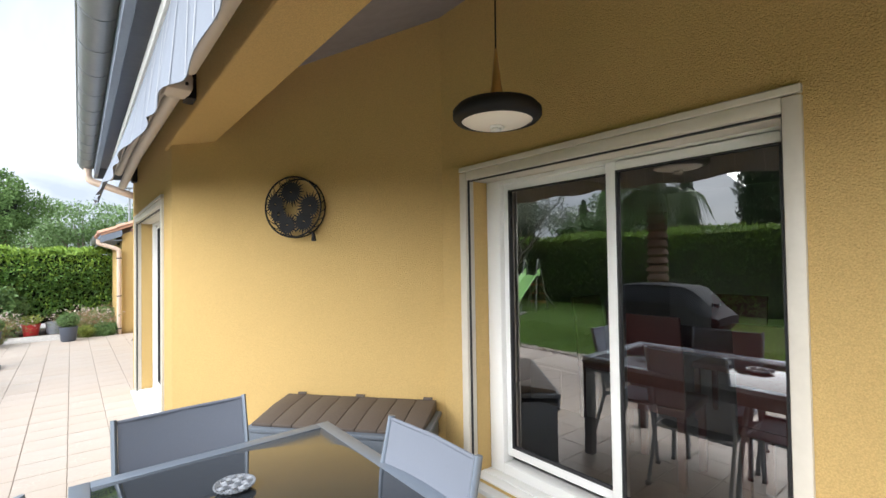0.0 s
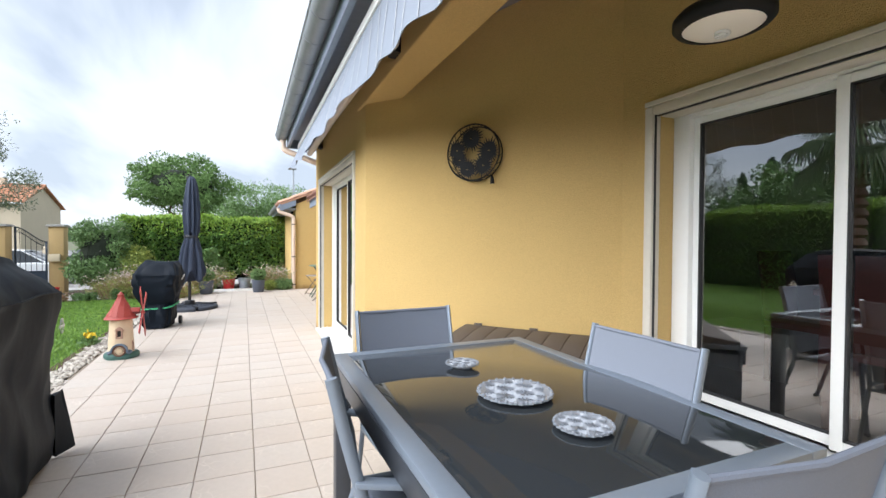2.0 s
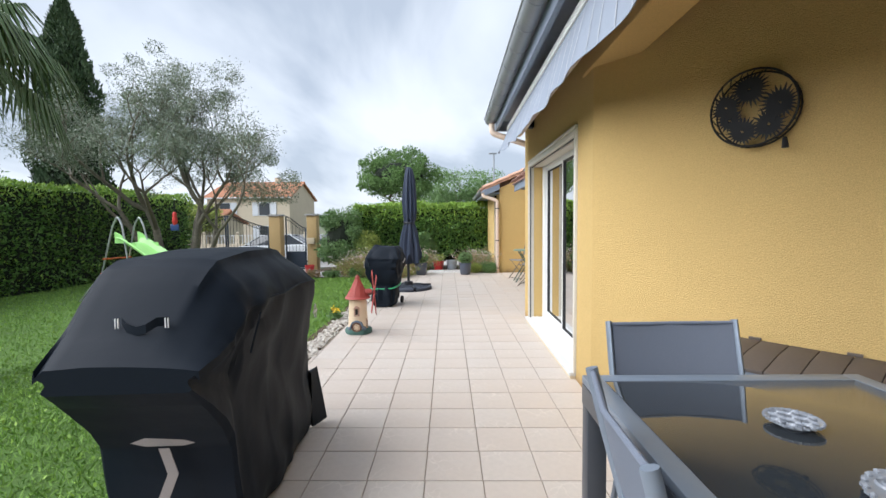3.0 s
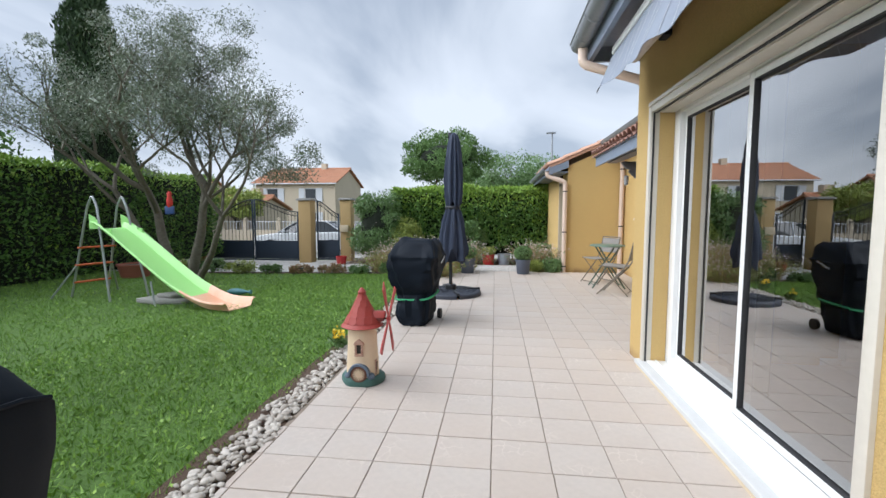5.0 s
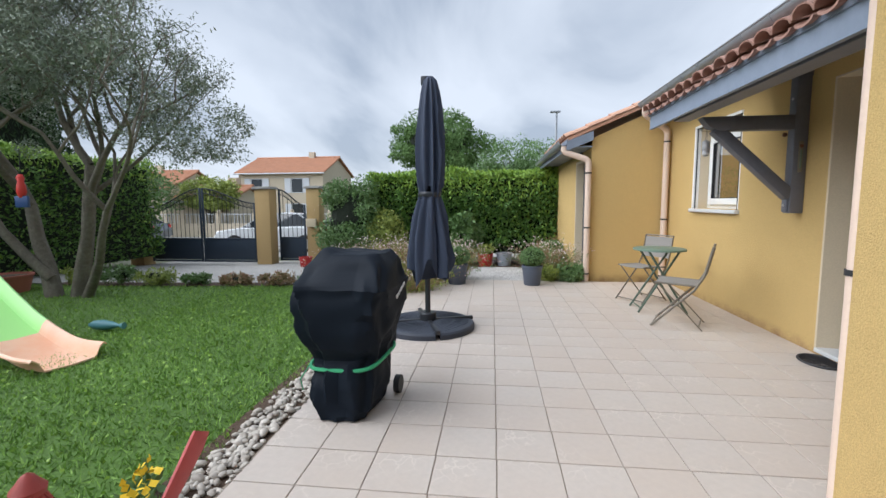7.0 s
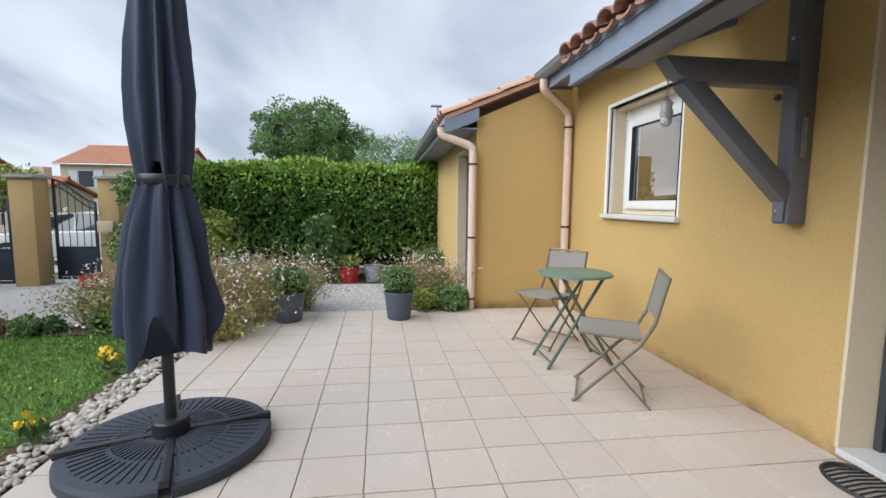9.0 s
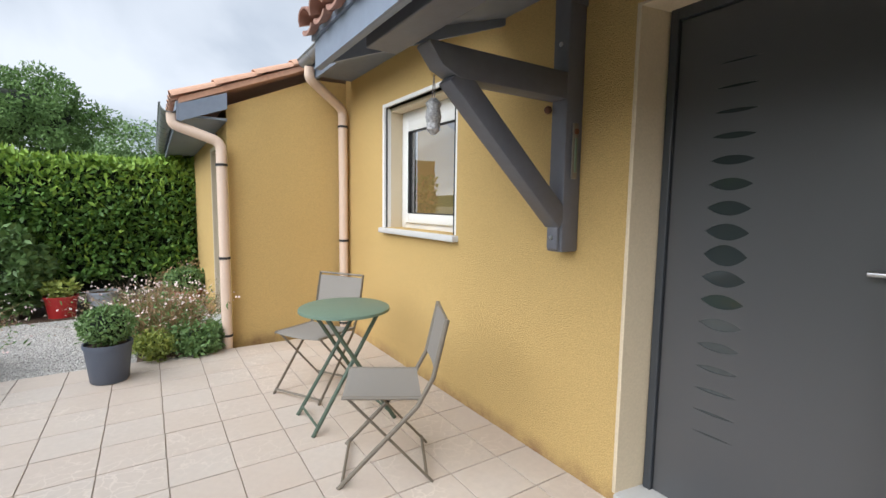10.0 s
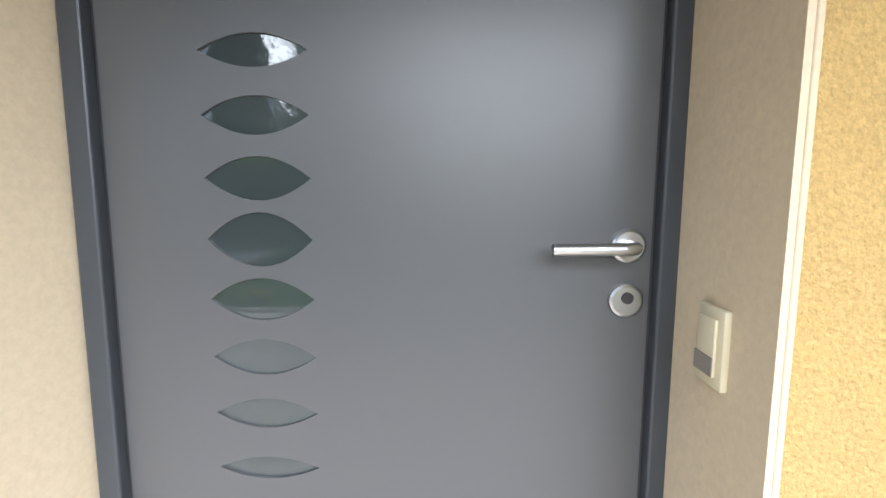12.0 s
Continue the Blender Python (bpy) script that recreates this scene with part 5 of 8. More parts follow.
# ---------------------------------------------------------------- pendant lamp
def pendant():
    cx, cy, cz = 1.865, 2.095, 2.14
    p = thing("pendant_lamp", (cx, cy, cz), "matt black disc pendant lamp with a brass cone and opal underside", "lamp")
    prof = [(0.0, 0.062), (0.03, 0.055), (0.05, 0.040), (0.12, 0.033), (0.152, 0.022), (0.170, 0.002), (0.170, -0.022), (0.158, -0.036), (0.136, -0.040), (0.136, -0.03), (0.0, -0.02)]
    part("shade", M().lathe(prof, 48, caps=False), "black", p, smooth=1.0)
    part("diffuser", M().lathe([(0.1365, -0.034), (0.12, -0.044), (0.08, -0.052), (0.0, -0.056)], 40, caps=False), "lampglass", p, "opal diffuser", smooth=1.2)
    part("bulb_coil", M().tube([(0.022 * math.cos(a), 0.022 * math.sin(a), -0.052 - 0.002 * a) for a in [k * 0.5 for k in range(22)]], 0.006, 6), "white", p, smooth=0.9)
    part("cone", M().lathe([(0.0, 0.245), (0.006, 0.245), (0.010, 0.20), (0.020, 0.10), (0.030, 0.056), (0.0, 0.055)], 20), "brass", p, "tapering brass cone", smooth=0.8)
    part("cord", M().tube([(0, 0, 0.24), (0.002, 0, 0.5), (0, 0, slope_z(cx) - cz)], 0.0035, 6), "black", p)
    part("ceiling_rose", M().lathe([(0, 0), (0.05, 0), (0.05, -0.02), (0, -0.03)], 20), "black", p, at=(0, 0, slope_z(cx) - cz + 0.012))


pendant()


# ---------------------------------------------------------------- round metal wall lantern with palm leaves
def wall_decor():
    d = Vector((XA - XB, 3.18 - BAY_Y[0], 0)).normalized()
    n_out = Vector((d.y, -d.x, 0))
    if n_out.x > 0:
        n_out = -n_out
    t_hit = ((1.80 - XB) * d.x + (3.95 - BAY_Y[0]) * d.y)
    c = Vector((XB, BAY_Y[0], 0)) + d * t_hit + Vector((0, 0, 1.945))
    rot = Matrix((( -d.x, n_out.x, 0, 0), (-d.y, n_out.y, 0, 0), (0, 0, 1, 0), (0, 0, 0, 1)))
    w = thing("wall_decor", Matrix.Translation(c + n_out * 0.004) @ rot, "round black wire wall ornament with cut-out palm leaves and a tassel", "wall decoration")
    R = 0.205
    circ = lambda r, y: [(r * math.cos(2 * math.pi * k / 40), y, r * math.sin(2 * math.pi * k / 40)) for k in range(41)]
    part("front_ring", M().tube(circ(R, 0.085), 0.006, 8), "black", w, smooth=0.9)
    part("back_ring", M().tube(circ(R * 0.98, 0.01), 0.005, 8), "black", w, smooth=0.9)
    for k in range(22):
        a = 2 * math.pi * k / 22
        part("side_wire", M().tube([(R * math.cos(a), 0.01, R * math.sin(a)), (R * 1.02 * math.cos(a + 0.12), 0.05, R * 1.02 * math.sin(a + 0.12)), (R * math.cos(a + 0.2), 0.085, R * math.sin(a + 0.2))], 0.003, 5), "black", w)
    rng = random.Random(3)
    for fa, fr, fl, count in ((80, 0.105, 0.10, 26), (178, 0.125, 0.095, 24), (10, 0.13, 0.085, 22), (232, 0.125, 0.09, 22), (290, 0.13, 0.085, 22), (335, 0.12, 0.07, 18)):
        m = M()
        cx, cz = fr * math.cos(radians(fa)), fr * math.sin(radians(fa))
        yy = 0.075 + 0.012 * rng.random()
        for i in range(count):
                la = 2 * math.pi * i / count
                p = Vector((cx, yy, cz)) + Vector((math.cos(la), 0, math.sin(la))) * 0.004
                q = p + Vector((math.cos(la), 0, math.sin(la))) * fl * rng.uniform(0.8, 1.1)
                if q.xz.length > R:
                    q = Vector((q.x * R / q.xz.length, q.y, q.z * R / q.xz.length))
                side = Vector((-math.sin(la), 0, math.cos(la))) * 0.009
                mid = p.lerp(q, 0.5)
                m.rings([[tuple(v + Vector((0, e, 0))) for v in (p, mid + side, q, mid - side)] for e in (0, 0.002)])
        part("palm_leaf", m, "black", w, "cut-out metal palm leaf")
    part("tassel", M().tube([(-0.13, 0.088, -0.155), (-0.15, 0.09, -0.18)], 0.002, 5).tube([(-0.15, 0.09, -0.178), (-0.152, 0.09, -0.192), (-0.155, 0.09, -0.235)], [0.008, 0.012, 0.017], 8), "black", w)


wall_decor()


# ---------------------------------------------------------------- covered barbecues
def cloth_noise(p, scale, amount):
    return noise.noise(Vector(p) * scale) * amount


def ridge(p, scale, amount):
    """Sharp creases: the folded absolute value of a smooth noise, about zero."""
    return (0.22 - abs(noise.noise(Vector(p) * scale))) * amount * 2


def grill_cover():
    """The long grill under its cover: hood, two side shelves, body narrower below."""
    o = Vector((-1.04, 3.52, 0))
    g = thing("barbecue", Matrix.Translation(o) @ pose(0, 0, 0, 0, 0, 4.0), "long barbecue under a creased black fabric cover on the terrace edge", "barbecue")
    # stations along the length: y, bottom z, front edge z, top z, half depth low, half depth at the edge, half depth of the top behind, crest before the middle
    st = [(-0.71, 0.79, 0.86, 0.88, 0.23, 0.265, 0.255, 0.02), (-0.60, 0.68, 0.88, 0.965, 0.245, 0.285, 0.26, 0.04), (-0.50, 0.57, 0.91, 1.065, 0.25, 0.30, 0.26, 0.06), (-0.44, 0.47, 0.95, 1.125, 0.25, 0.305, 0.26, 0.07),
          (-0.38, 0.10, 0.985, 1.175, 0.25, 0.31, 0.26, 0.08), (-0.31, 0.03, 1.0, 1.205, 0.255, 0.315, 0.26, 0.08), (0.0, 0.03, 1.0, 1.222, 0.265, 0.315, 0.26, 0.08), (0.35, 0.03, 1.0, 1.222, 0.27, 0.315, 0.26, 0.08),
          (0.52, 0.03, 0.998, 1.20, 0.27, 0.315, 0.255, 0.07), (0.64, 0.03, 0.995, 1.15, 0.27, 0.31, 0.25, 0.05), (0.70, 0.03, 0.985, 1.08, 0.265, 0.305, 0.245, 0.03), (0.735, 0.04, 0.96, 1.0, 0.26, 0.295, 0.24, 0.0)]

    def at_y(y):
        for a, b in zip(st, st[1:]):
            if y <= b[0]:
                t = (y - a[0]) / (b[0] - a[0])
                return [p + (q - p) * t for p, q in zip(a, b)]
        return list(st[-1])

    s = M()
    rings = []
    K = 96
    for j in range(K + 1):
        y = -0.71 + 1.445 * j / K
        _, zb, zs, zt, wl, ws, wr, sh = at_y(y)
        ring = []
        for side in (1, -1):
            lower = [(wl * 0.98, zb), (wl * 1.05, zb + (zs - zb) * 0.12), (wl * 1.02, zb + (zs - zb) * 0.28), (wl * 0.985, zb + (zs - zb) * 0.45), (wl * 1.0, zb + (zs - zb) * 0.62), (wl * 0.4 + ws * 0.6, zb + (zs - zb) * 0.8), (ws, zs - 0.03)]
            if side == 1:
                prof = lower + [(ws, zs), (ws * 0.97, zs + (zt - zs) * 0.10), (ws * 0.80, zs + (zt - zs) * 0.45), (ws * 0.55, zs + (zt - zs) * 0.78), (ws * 0.25 + sh, zs + (zt - zs) * 0.95), (sh, zt)]
            else:
                prof = lower + [(ws * 0.99, zs), (ws * 0.97, zs + (zt - zs) * 0.35), (ws * 0.4 + wr * 0.6, zs + (zt - zs) * 0.7), (wr, zt - 0.03), (wr * 0.9, zt - 0.006), (wr * 0.4, zt)]
            pts = []
            prof = [(a[0] + (b[0] - a[0]) * q / 3, a[1] + (b[1] - a[1]) * q / 3) for a, b in zip(prof, prof[1:]) for q in range(3)] + [prof[-1]]
            for k, (w, z) in enumerate(prof):
                low = clamp01((zs - z) / 0.5)
                fold = 0.004 * low * math.sin(y * 13 + 3 * math.sin(y * 5)) + cloth_noise((y * 1.0, w * side, z), 2.2, 0.020) + cloth_noise((y + 3, z * 0.8, side), 6.0, 0.004)
                sag = cloth_noise((y * 0.7, side * w * 2, z + 4), 3.0, 0.014)
                crease = ridge((y * 1.3 - z * 0.9, w * side, z * 0.8 + y * 0.7), 2.0, 0.009) + ridge((z * 1.2 + y, y * 0.5 + z, side), 3.4, 0.006)
                low_pleat = 0.004 * low * (1 - abs(math.sin(y * 8.0 + 1.5 * math.sin(y * 3) + z * 1.5)) * 2)
                crease *= 0.25 + 0.75 * clamp01((y + 0.62) / 0.3)
                near_end_soft = clamp01((y + 0.5) / 0.4)
                calm = 0.35 + 0.65 * clamp01((y + 0.60) / 0.25)
                near_end = clamp01((y + 0.45) / 0.15)
                fold *= (0.3 + 0.7 * near_end) * calm
                sag *= calm
                low_pleat *= near_end
                if side == 1:
                    # folds that fan out from the near front corner to the piped edge
                    fan = math.atan2(z - 0.80, y + 0.50)
                    crease += 0.016 * math.sin(fan * 13) * math.exp(-((y + 0.18) / 0.24) ** 2) * math.exp(-((z - 0.90) / 0.16) ** 2)
                    crease += 0.008 * math.sin((z * 0.8 + y * 0.55) * 17 + 1.5 * math.sin(y * 4)) * low * near_end_soft
                pts.append((side * (w + fold + (crease if z < zt - 0.02 else 0) + low_pleat), y + cloth_noise((w, y * 2, z), 5, 0.012) * calm, z + sag * (0.3 if k < 2 else 1) + (0.4 * crease if z > zs else 0)))
            ring += pts if side == 1 else pts[::-1]
        rings.append(ring)
    s.rings(rings)
    part("cover", s, "cover", g, "creased black cover", smooth=0.6)
    # piped seam from the lower near corner over the hood's front edge
    seam = []
    for j in range(24):
        y = -0.42 + 1.14 * j / 23
        _, zb, zs, zt, wl, ws, wr, sh = at_y(y)
        u = clamp01((y + 0.42) / 0.22)
        seam.append((ws + 0.008 + cloth_noise((y, ws, zs), 3.0, 0.028), y, (zs - 0.13) * (1 - u) + (zs + 0.004) * u + cloth_noise((y * 0.7, ws * 2, zs + 4), 3, 0.022)))
    part("seam", M().tube(seam, 0.0045, 6), "cover", g)
    # carry strap on the near slope, with stitched ends
    h = [Vector((0.10, -0.575, 1.00)), Vector((0.075, -0.60, 1.005)), Vector((0.045, -0.615, 0.985)), Vector((0.01, -0.61, 0.975)), Vector((-0.03, -0.60, 0.985)), Vector((-0.06, -0.575, 1.00))]
    part("carry_handle", M().rings([[tuple(p + Vector((0, e, f))) for e, f in ((0, -0.016), (0.004, -0.016), (0.004, 0.016), (0, 0.016))] for p in h]), "cover", g, "black webbing handle")
    for x, y, z in ((0.10, -0.592, 1.0), (-0.07, -0.592, 1.0)):
        part("stitching", M().box(x - 0.002, y - 0.004, z - 0.018, x + 0.001, y, z + 0.018).box(x + 0.008, y - 0.004, z - 0.018, x + 0.011, y, z + 0.018), "white", g)
    part("tie_strap", M().rings([[(x, y, z + f) for y, f in ((-0.43 - b, -0.02), (-0.425 - b, -0.02), (-0.425 - b, 0.02), (-0.43 - b, 0.02))] for x, z, b in ((0.19, 0.525, 0.0), (0.08, 0.515, 0.04), (-0.06, 0.52, 0.05), (-0.24, 0.535, 0.0))]), "strap", g, "grey tie strap round the legs")
    part("tie_strap_end", M().rings([[(x + e, -0.50 + b, z) for e, b in ((-0.02, 0), (0.02, 0), (0.02, 0.003), (-0.02, 0.003))] for x, z in ((0.02, 0.50), (0.05, 0.40), (0.01, 0.30), (0.07, 0.23))]), "strap", g)
    lg = M()
    for r0, a0, a1 in ((0.034, 0, 360), (0.026, 20, 160)):
        lg.tube([(0, r0 * 0.8 * math.cos(radians(a0 + (a1 - a0) * k / 24)), r0 * 1.25 * math.sin(radians(a0 + (a1 - a0) * k / 24))) for k in range(25)], 0.003, 5)
    lg.box(-0.003, -0.045, -0.01, 0.003, 0.045, 0.006)
    part("print", lg, "white", g, "white printed badge", at=(0.335, 0.62, 0.80))
    for sx in (-0.2, 0.2):
        for y in (-0.32, 0.70):
            part("castor", M().lathe([(0, -0.012), (0.03, -0.012), (0.03, 0.012), (0, 0.012)], 14), "rubber", g, at=Matrix.Translation((sx, y, 0.03)) @ pose(0, 0, 0, 0, 90, 0))
    part("cover_flap", M().rings([[(0.28 + e, y, z) for e, y in ((0, 0.70), (0.05 * k, 0.78), (0.08 * k, 0.84), (0.02 * k, 0.80), (-0.03, 0.74))] for z, k in ((0.02, 0.8), (0.2, 0.45), (0.38, 0.05))]), "cover", g, smooth=1.2)


grill_cover()


def small_cover():
    g = thing("gas_grill", Matrix.Translation((-0.985, 8.76, 0)) @ pose(0, 0, 0, 0, 0, -6) @ Matrix.Diagonal((0.94, 0.94, 1, 1)), "compact gas barbecue under a black fabric cover tied with green cord", "barbecue")
    s = M()
    rings = []
    # level: z, half width x, half depth y, x shift, y shift
    lv = [(0.01, 0.165, 0.22, 0.01, -0.08), (0.10, 0.20, 0.25, 0.01, -0.06), (0.20, 0.215, 0.25, 0.01, -0.04), (0.30, 0.20, 0.23, 0.0, -0.01), (0.33, 0.215, 0.225, 0, 0), (0.42, 0.25, 0.27, 0, 0),
          (0.55, 0.285, 0.30, -0.005, 0), (0.70, 0.295, 0.31, 0, 0), (0.77, 0.30, 0.315, 0, 0), (0.795, 0.285, 0.300, 0.0, 0.0), (0.90, 0.245, 0.235, 0.0, 0.06), (0.955, 0.20, 0.185, 0.0, 0.085), (0.972, 0.15, 0.12, 0.0, 0.085), (0.975, 0.05, 0.05, 0.0, 0.085)]
    K = 80
    lv = [tuple(p + (q - p) * i / 4 for p, q in zip(u, v)) for u, v in zip(lv, lv[1:]) for i in range(4)] + [lv[-1]]
    for z, a, b, sx, sy in lv:
        ring = []
        for k in range(K):
            t = 2 * math.pi * k / K
            p = 0.45 if z < 0.6 else 0.3
            x = a * math.copysign(abs(math.cos(t)) ** p, math.cos(t))
            y = b * math.copysign(abs(math.sin(t)) ** p, math.sin(t))
            low = clamp01((0.75 - z) / 0.5)
            f = 1 + 0.05 * low * math.sin(t * 7 + 2 * math.sin(t * 2)) + cloth_noise((x, y, z), 5, 0.08 if z < 0.7 else 0.05) + ridge((x * 1.3, y * 1.3, z * 0.6 + x), 4.5, 0.15 if z < 0.9 else 0.04) + ridge((x * 2 + z, y * 2 - z, z * 1.5), 5.0, 0.05)
            ring.append((sx + x * f, sy + y * f, z + (cloth_noise((x, y, z + 2), 5, 0.04) if z > 0.05 else 0)))
        rings.append(ring)
    s.rings(rings)
    part("cover", s, "cover", g, "black cover with sharp folds", smooth=0.5)
    part("cord", M().tube([(0.225 * math.copysign(abs(math.cos(t)) ** 0.5, math.cos(t)) * 1.06, 0.24 * math.copysign(abs(math.sin(t)) ** 0.5, math.sin(t)) * 1.06, 0.315 + 0.03 * math.sin(t * 1.0 + 0.6)) for t in [2 * math.pi * k / 40 for k in range(41)]], 0.012, 6), "green_cord", g, "green cord tied round")
    part("cord_end", M().tube([(-0.2, -0.23, 0.31), (-0.26, -0.25, 0.22), (-0.25, -0.24, 0.15)], 0.004, 5), "green_cord", g)
    m = M()
    x = -0.11
    for hgt, wid in ((0.030, 0.018), (0.022, 0.02), (0.022, 0.024), (0.022, 0.02), (0.028, 0.018), (0.022, 0.02), (0.022, 0.02), (0.022, 0.018)):
        m.box(x, -0.003, 0, x + 0.004, 0.003, hgt).box(x + 0.004, -0.003, hgt - 0.004, x + wid * 0.8, 0.003, hgt).box(x + 0.004, -0.003, 0, x + wid * 0.7, 0.003, 0.004)
        x += wid + 0.008
    part("print", m, "white", g, "white printed mark", at=Matrix.Translation((0.320, 0.05, 0.72)) @ pose(0, 0, 0, 0, 0, 90) @ pose(0, 0, 0, 0, -20, 0) @ Matrix.Diagonal((0.85, 1, 0.75, 1)))
    part("wheel", M().lathe([(0, -0.02), (0.06, -0.02), (0.06, 0.02), (0, 0.02)], 18), "rubber", g, at=Matrix.Translation((0.24, 0.20, 0.06)) @ pose(0, 0, 0, 0, 90, 0))
    part("wheel", M().lathe([(0, -0.02), (0.06, -0.02), (0.06, 0.02), (0, 0.02)], 18), "rubber", g, at=Matrix.Translation((-0.2, 0.20, 0.06)) @ pose(0, 0, 0, 0, 90, 0))


small_cover()


# ---------------------------------------------------------------- closed parasol
def parasol():
    p = thing("parasol", (-0.78, 10.50, 0), "closed navy cantilever parasol strapped on a round weighted base", "parasol")
    R = 0.47
    for q in range(4):
        m = M()
        rings = []
        a0 = math.pi / 2 * q + 0.05
        for z, rr in ((0.0, R), (0.045, R), (0.062, R * 0.97), (0.068, R * 0.9), (0.082, 0.10)):
            ring = [(rr * math.cos(a0 + (math.pi / 2 - 0.1) * k / 12), rr * math.sin(a0 + (math.pi / 2 - 0.1) * k / 12), z) for k in range(13)]
            rings.append(ring + [(0.055 * math.cos(a0 + (math.pi / 2 - 0.1) / 2), 0.055 * math.sin(a0 + (math.pi / 2 - 0.1) / 2), z)])
        m.rings(rings)
        part("base_weight", m, "base_stone", p, "grey resin quarter weight with ribs", at=pose(0, 0, 0, 0, 0, 20))
        for k in range(13):
            a = a0 + (math.pi / 2 - 0.1) * (k + 0.5) / 13
            for r0, r1 in ((0.12, 0.25), (0.27, 0.41)):
                z0, z1 = 0.083 - 0.017 * (r0 - 0.10) / 0.35, 0.083 - 0.017 * (r1 - 0.10) / 0.35
                part("rib", M().bar((r0 * math.cos(a), r0 * math.sin(a), z0), (r1 * math.cos(a), r1 * math.sin(a), z1), 0.010, 0.012), "base_stone", p, at=pose(0, 0, 0, 0, 0, 20))
    part("cross_bar", M().box(-0.47, -0.02, 0.055, 0.47, 0.02, 0.092).box(-0.02, -0.47, 0.055, 0.02, 0.47, 0.092), "parasol_pole", p, bevel=0.004, at=pose(0, 0, 0, 0, 0, 20))
    part("hub", M().lathe([(0, 0.07), (0.085, 0.07), (0.085, 0.15), (0.078, 0.16), (0, 0.16)], 24), "parasol_pole", p, smooth=0.6)
    part("pole", M().tube([(0, 0, 0.1), (0, 0, 1.4), (-0.01, 0.01, 2.40)], 0.027, 16), "parasol_pole", p, smooth=0.9)
    part("crank", M().box(-0.045, -0.05, 0.80, -0.01, -0.015, 0.95).box(-0.07, -0.05, 0.78, -0.05, -0.03, 0.86), "parasol_pole", p, bevel=0.006)
    part("runner", M().box(-0.04, -0.04, 1.18, 0.04, 0.04, 1.32), "parasol_pole", p, bevel=0.008)
    part("top_joint", M().box(-0.045, -0.035, 2.38, 0.035, 0.035, 2.465), "parasol_pole", p, bevel=0.01)

    def cloth(name, levels, folds, depth, seed, cx, cy):
        m = M()
        rings = []
        K = 96
        for z, r, fd in levels:
            ring = []
            for k in range(K):
                t = 2 * math.pi * k / K
                f = 1 + fd * (0.55 * math.sin(folds * t + seed) + 0.3 * math.sin((folds + 3) * t + 1.7 * seed + z) + 0.25 * math.sin(3 * t + seed)) + ridge((math.cos(t) * 1.7, math.sin(t) * 1.7, z * 1.1 + seed), 1.7, 0.22) * min(1, fd * 4)
                zz = z + (0.10 * math.sin(4 * t + seed) + 0.05 * math.sin(7 * t) if z == levels[0][0] else 0)
                ring.append((cx + r * f * math.cos(t) * 1.1, cy + r * f * math.sin(t) * 0.9, zz))
            rings.append(ring)
        m.rings(rings)
        part(name, m, "parasol", p, smooth=1.3)

    cloth("canopy_lower", [(0.58, 0.170, 0.36), (0.72, 0.172, 0.34), (0.92, 0.155, 0.32), (1.12, 0.128, 0.30), (1.27, 0.100, 0.24), (1.36, 0.082, 0.15)], 9, 0.2, 1.0, 0.03, -0.02)
    cloth("canopy_upper", [(1.32, 0.080, 0.15), (1.42, 0.098, 0.28), (1.60, 0.108, 0.36), (1.75, 0.110, 0.38), (1.95, 0.102, 0.36), (2.15, 0.088, 0.33), (2.32, 0.070, 0.26), (2.42, 0.054, 0.16), (2.46, 0.022, 0.1)], 10, 0.2, 2.3, 0.045, -0.02)
    part("strap", M().rings([[(0.03 + r * 1.1 * math.cos(2 * math.pi * k / 32), -0.02 + r * 0.9 * math.sin(2 * math.pi * k / 32), z) for k in range(32)] for r, z in ((0.098, 1.315), (0.102, 1.32), (0.102, 1.36), (0.098, 1.365))], caps=False), "parasol_pole", p, "webbing strap", smooth=0.9)


parasol()


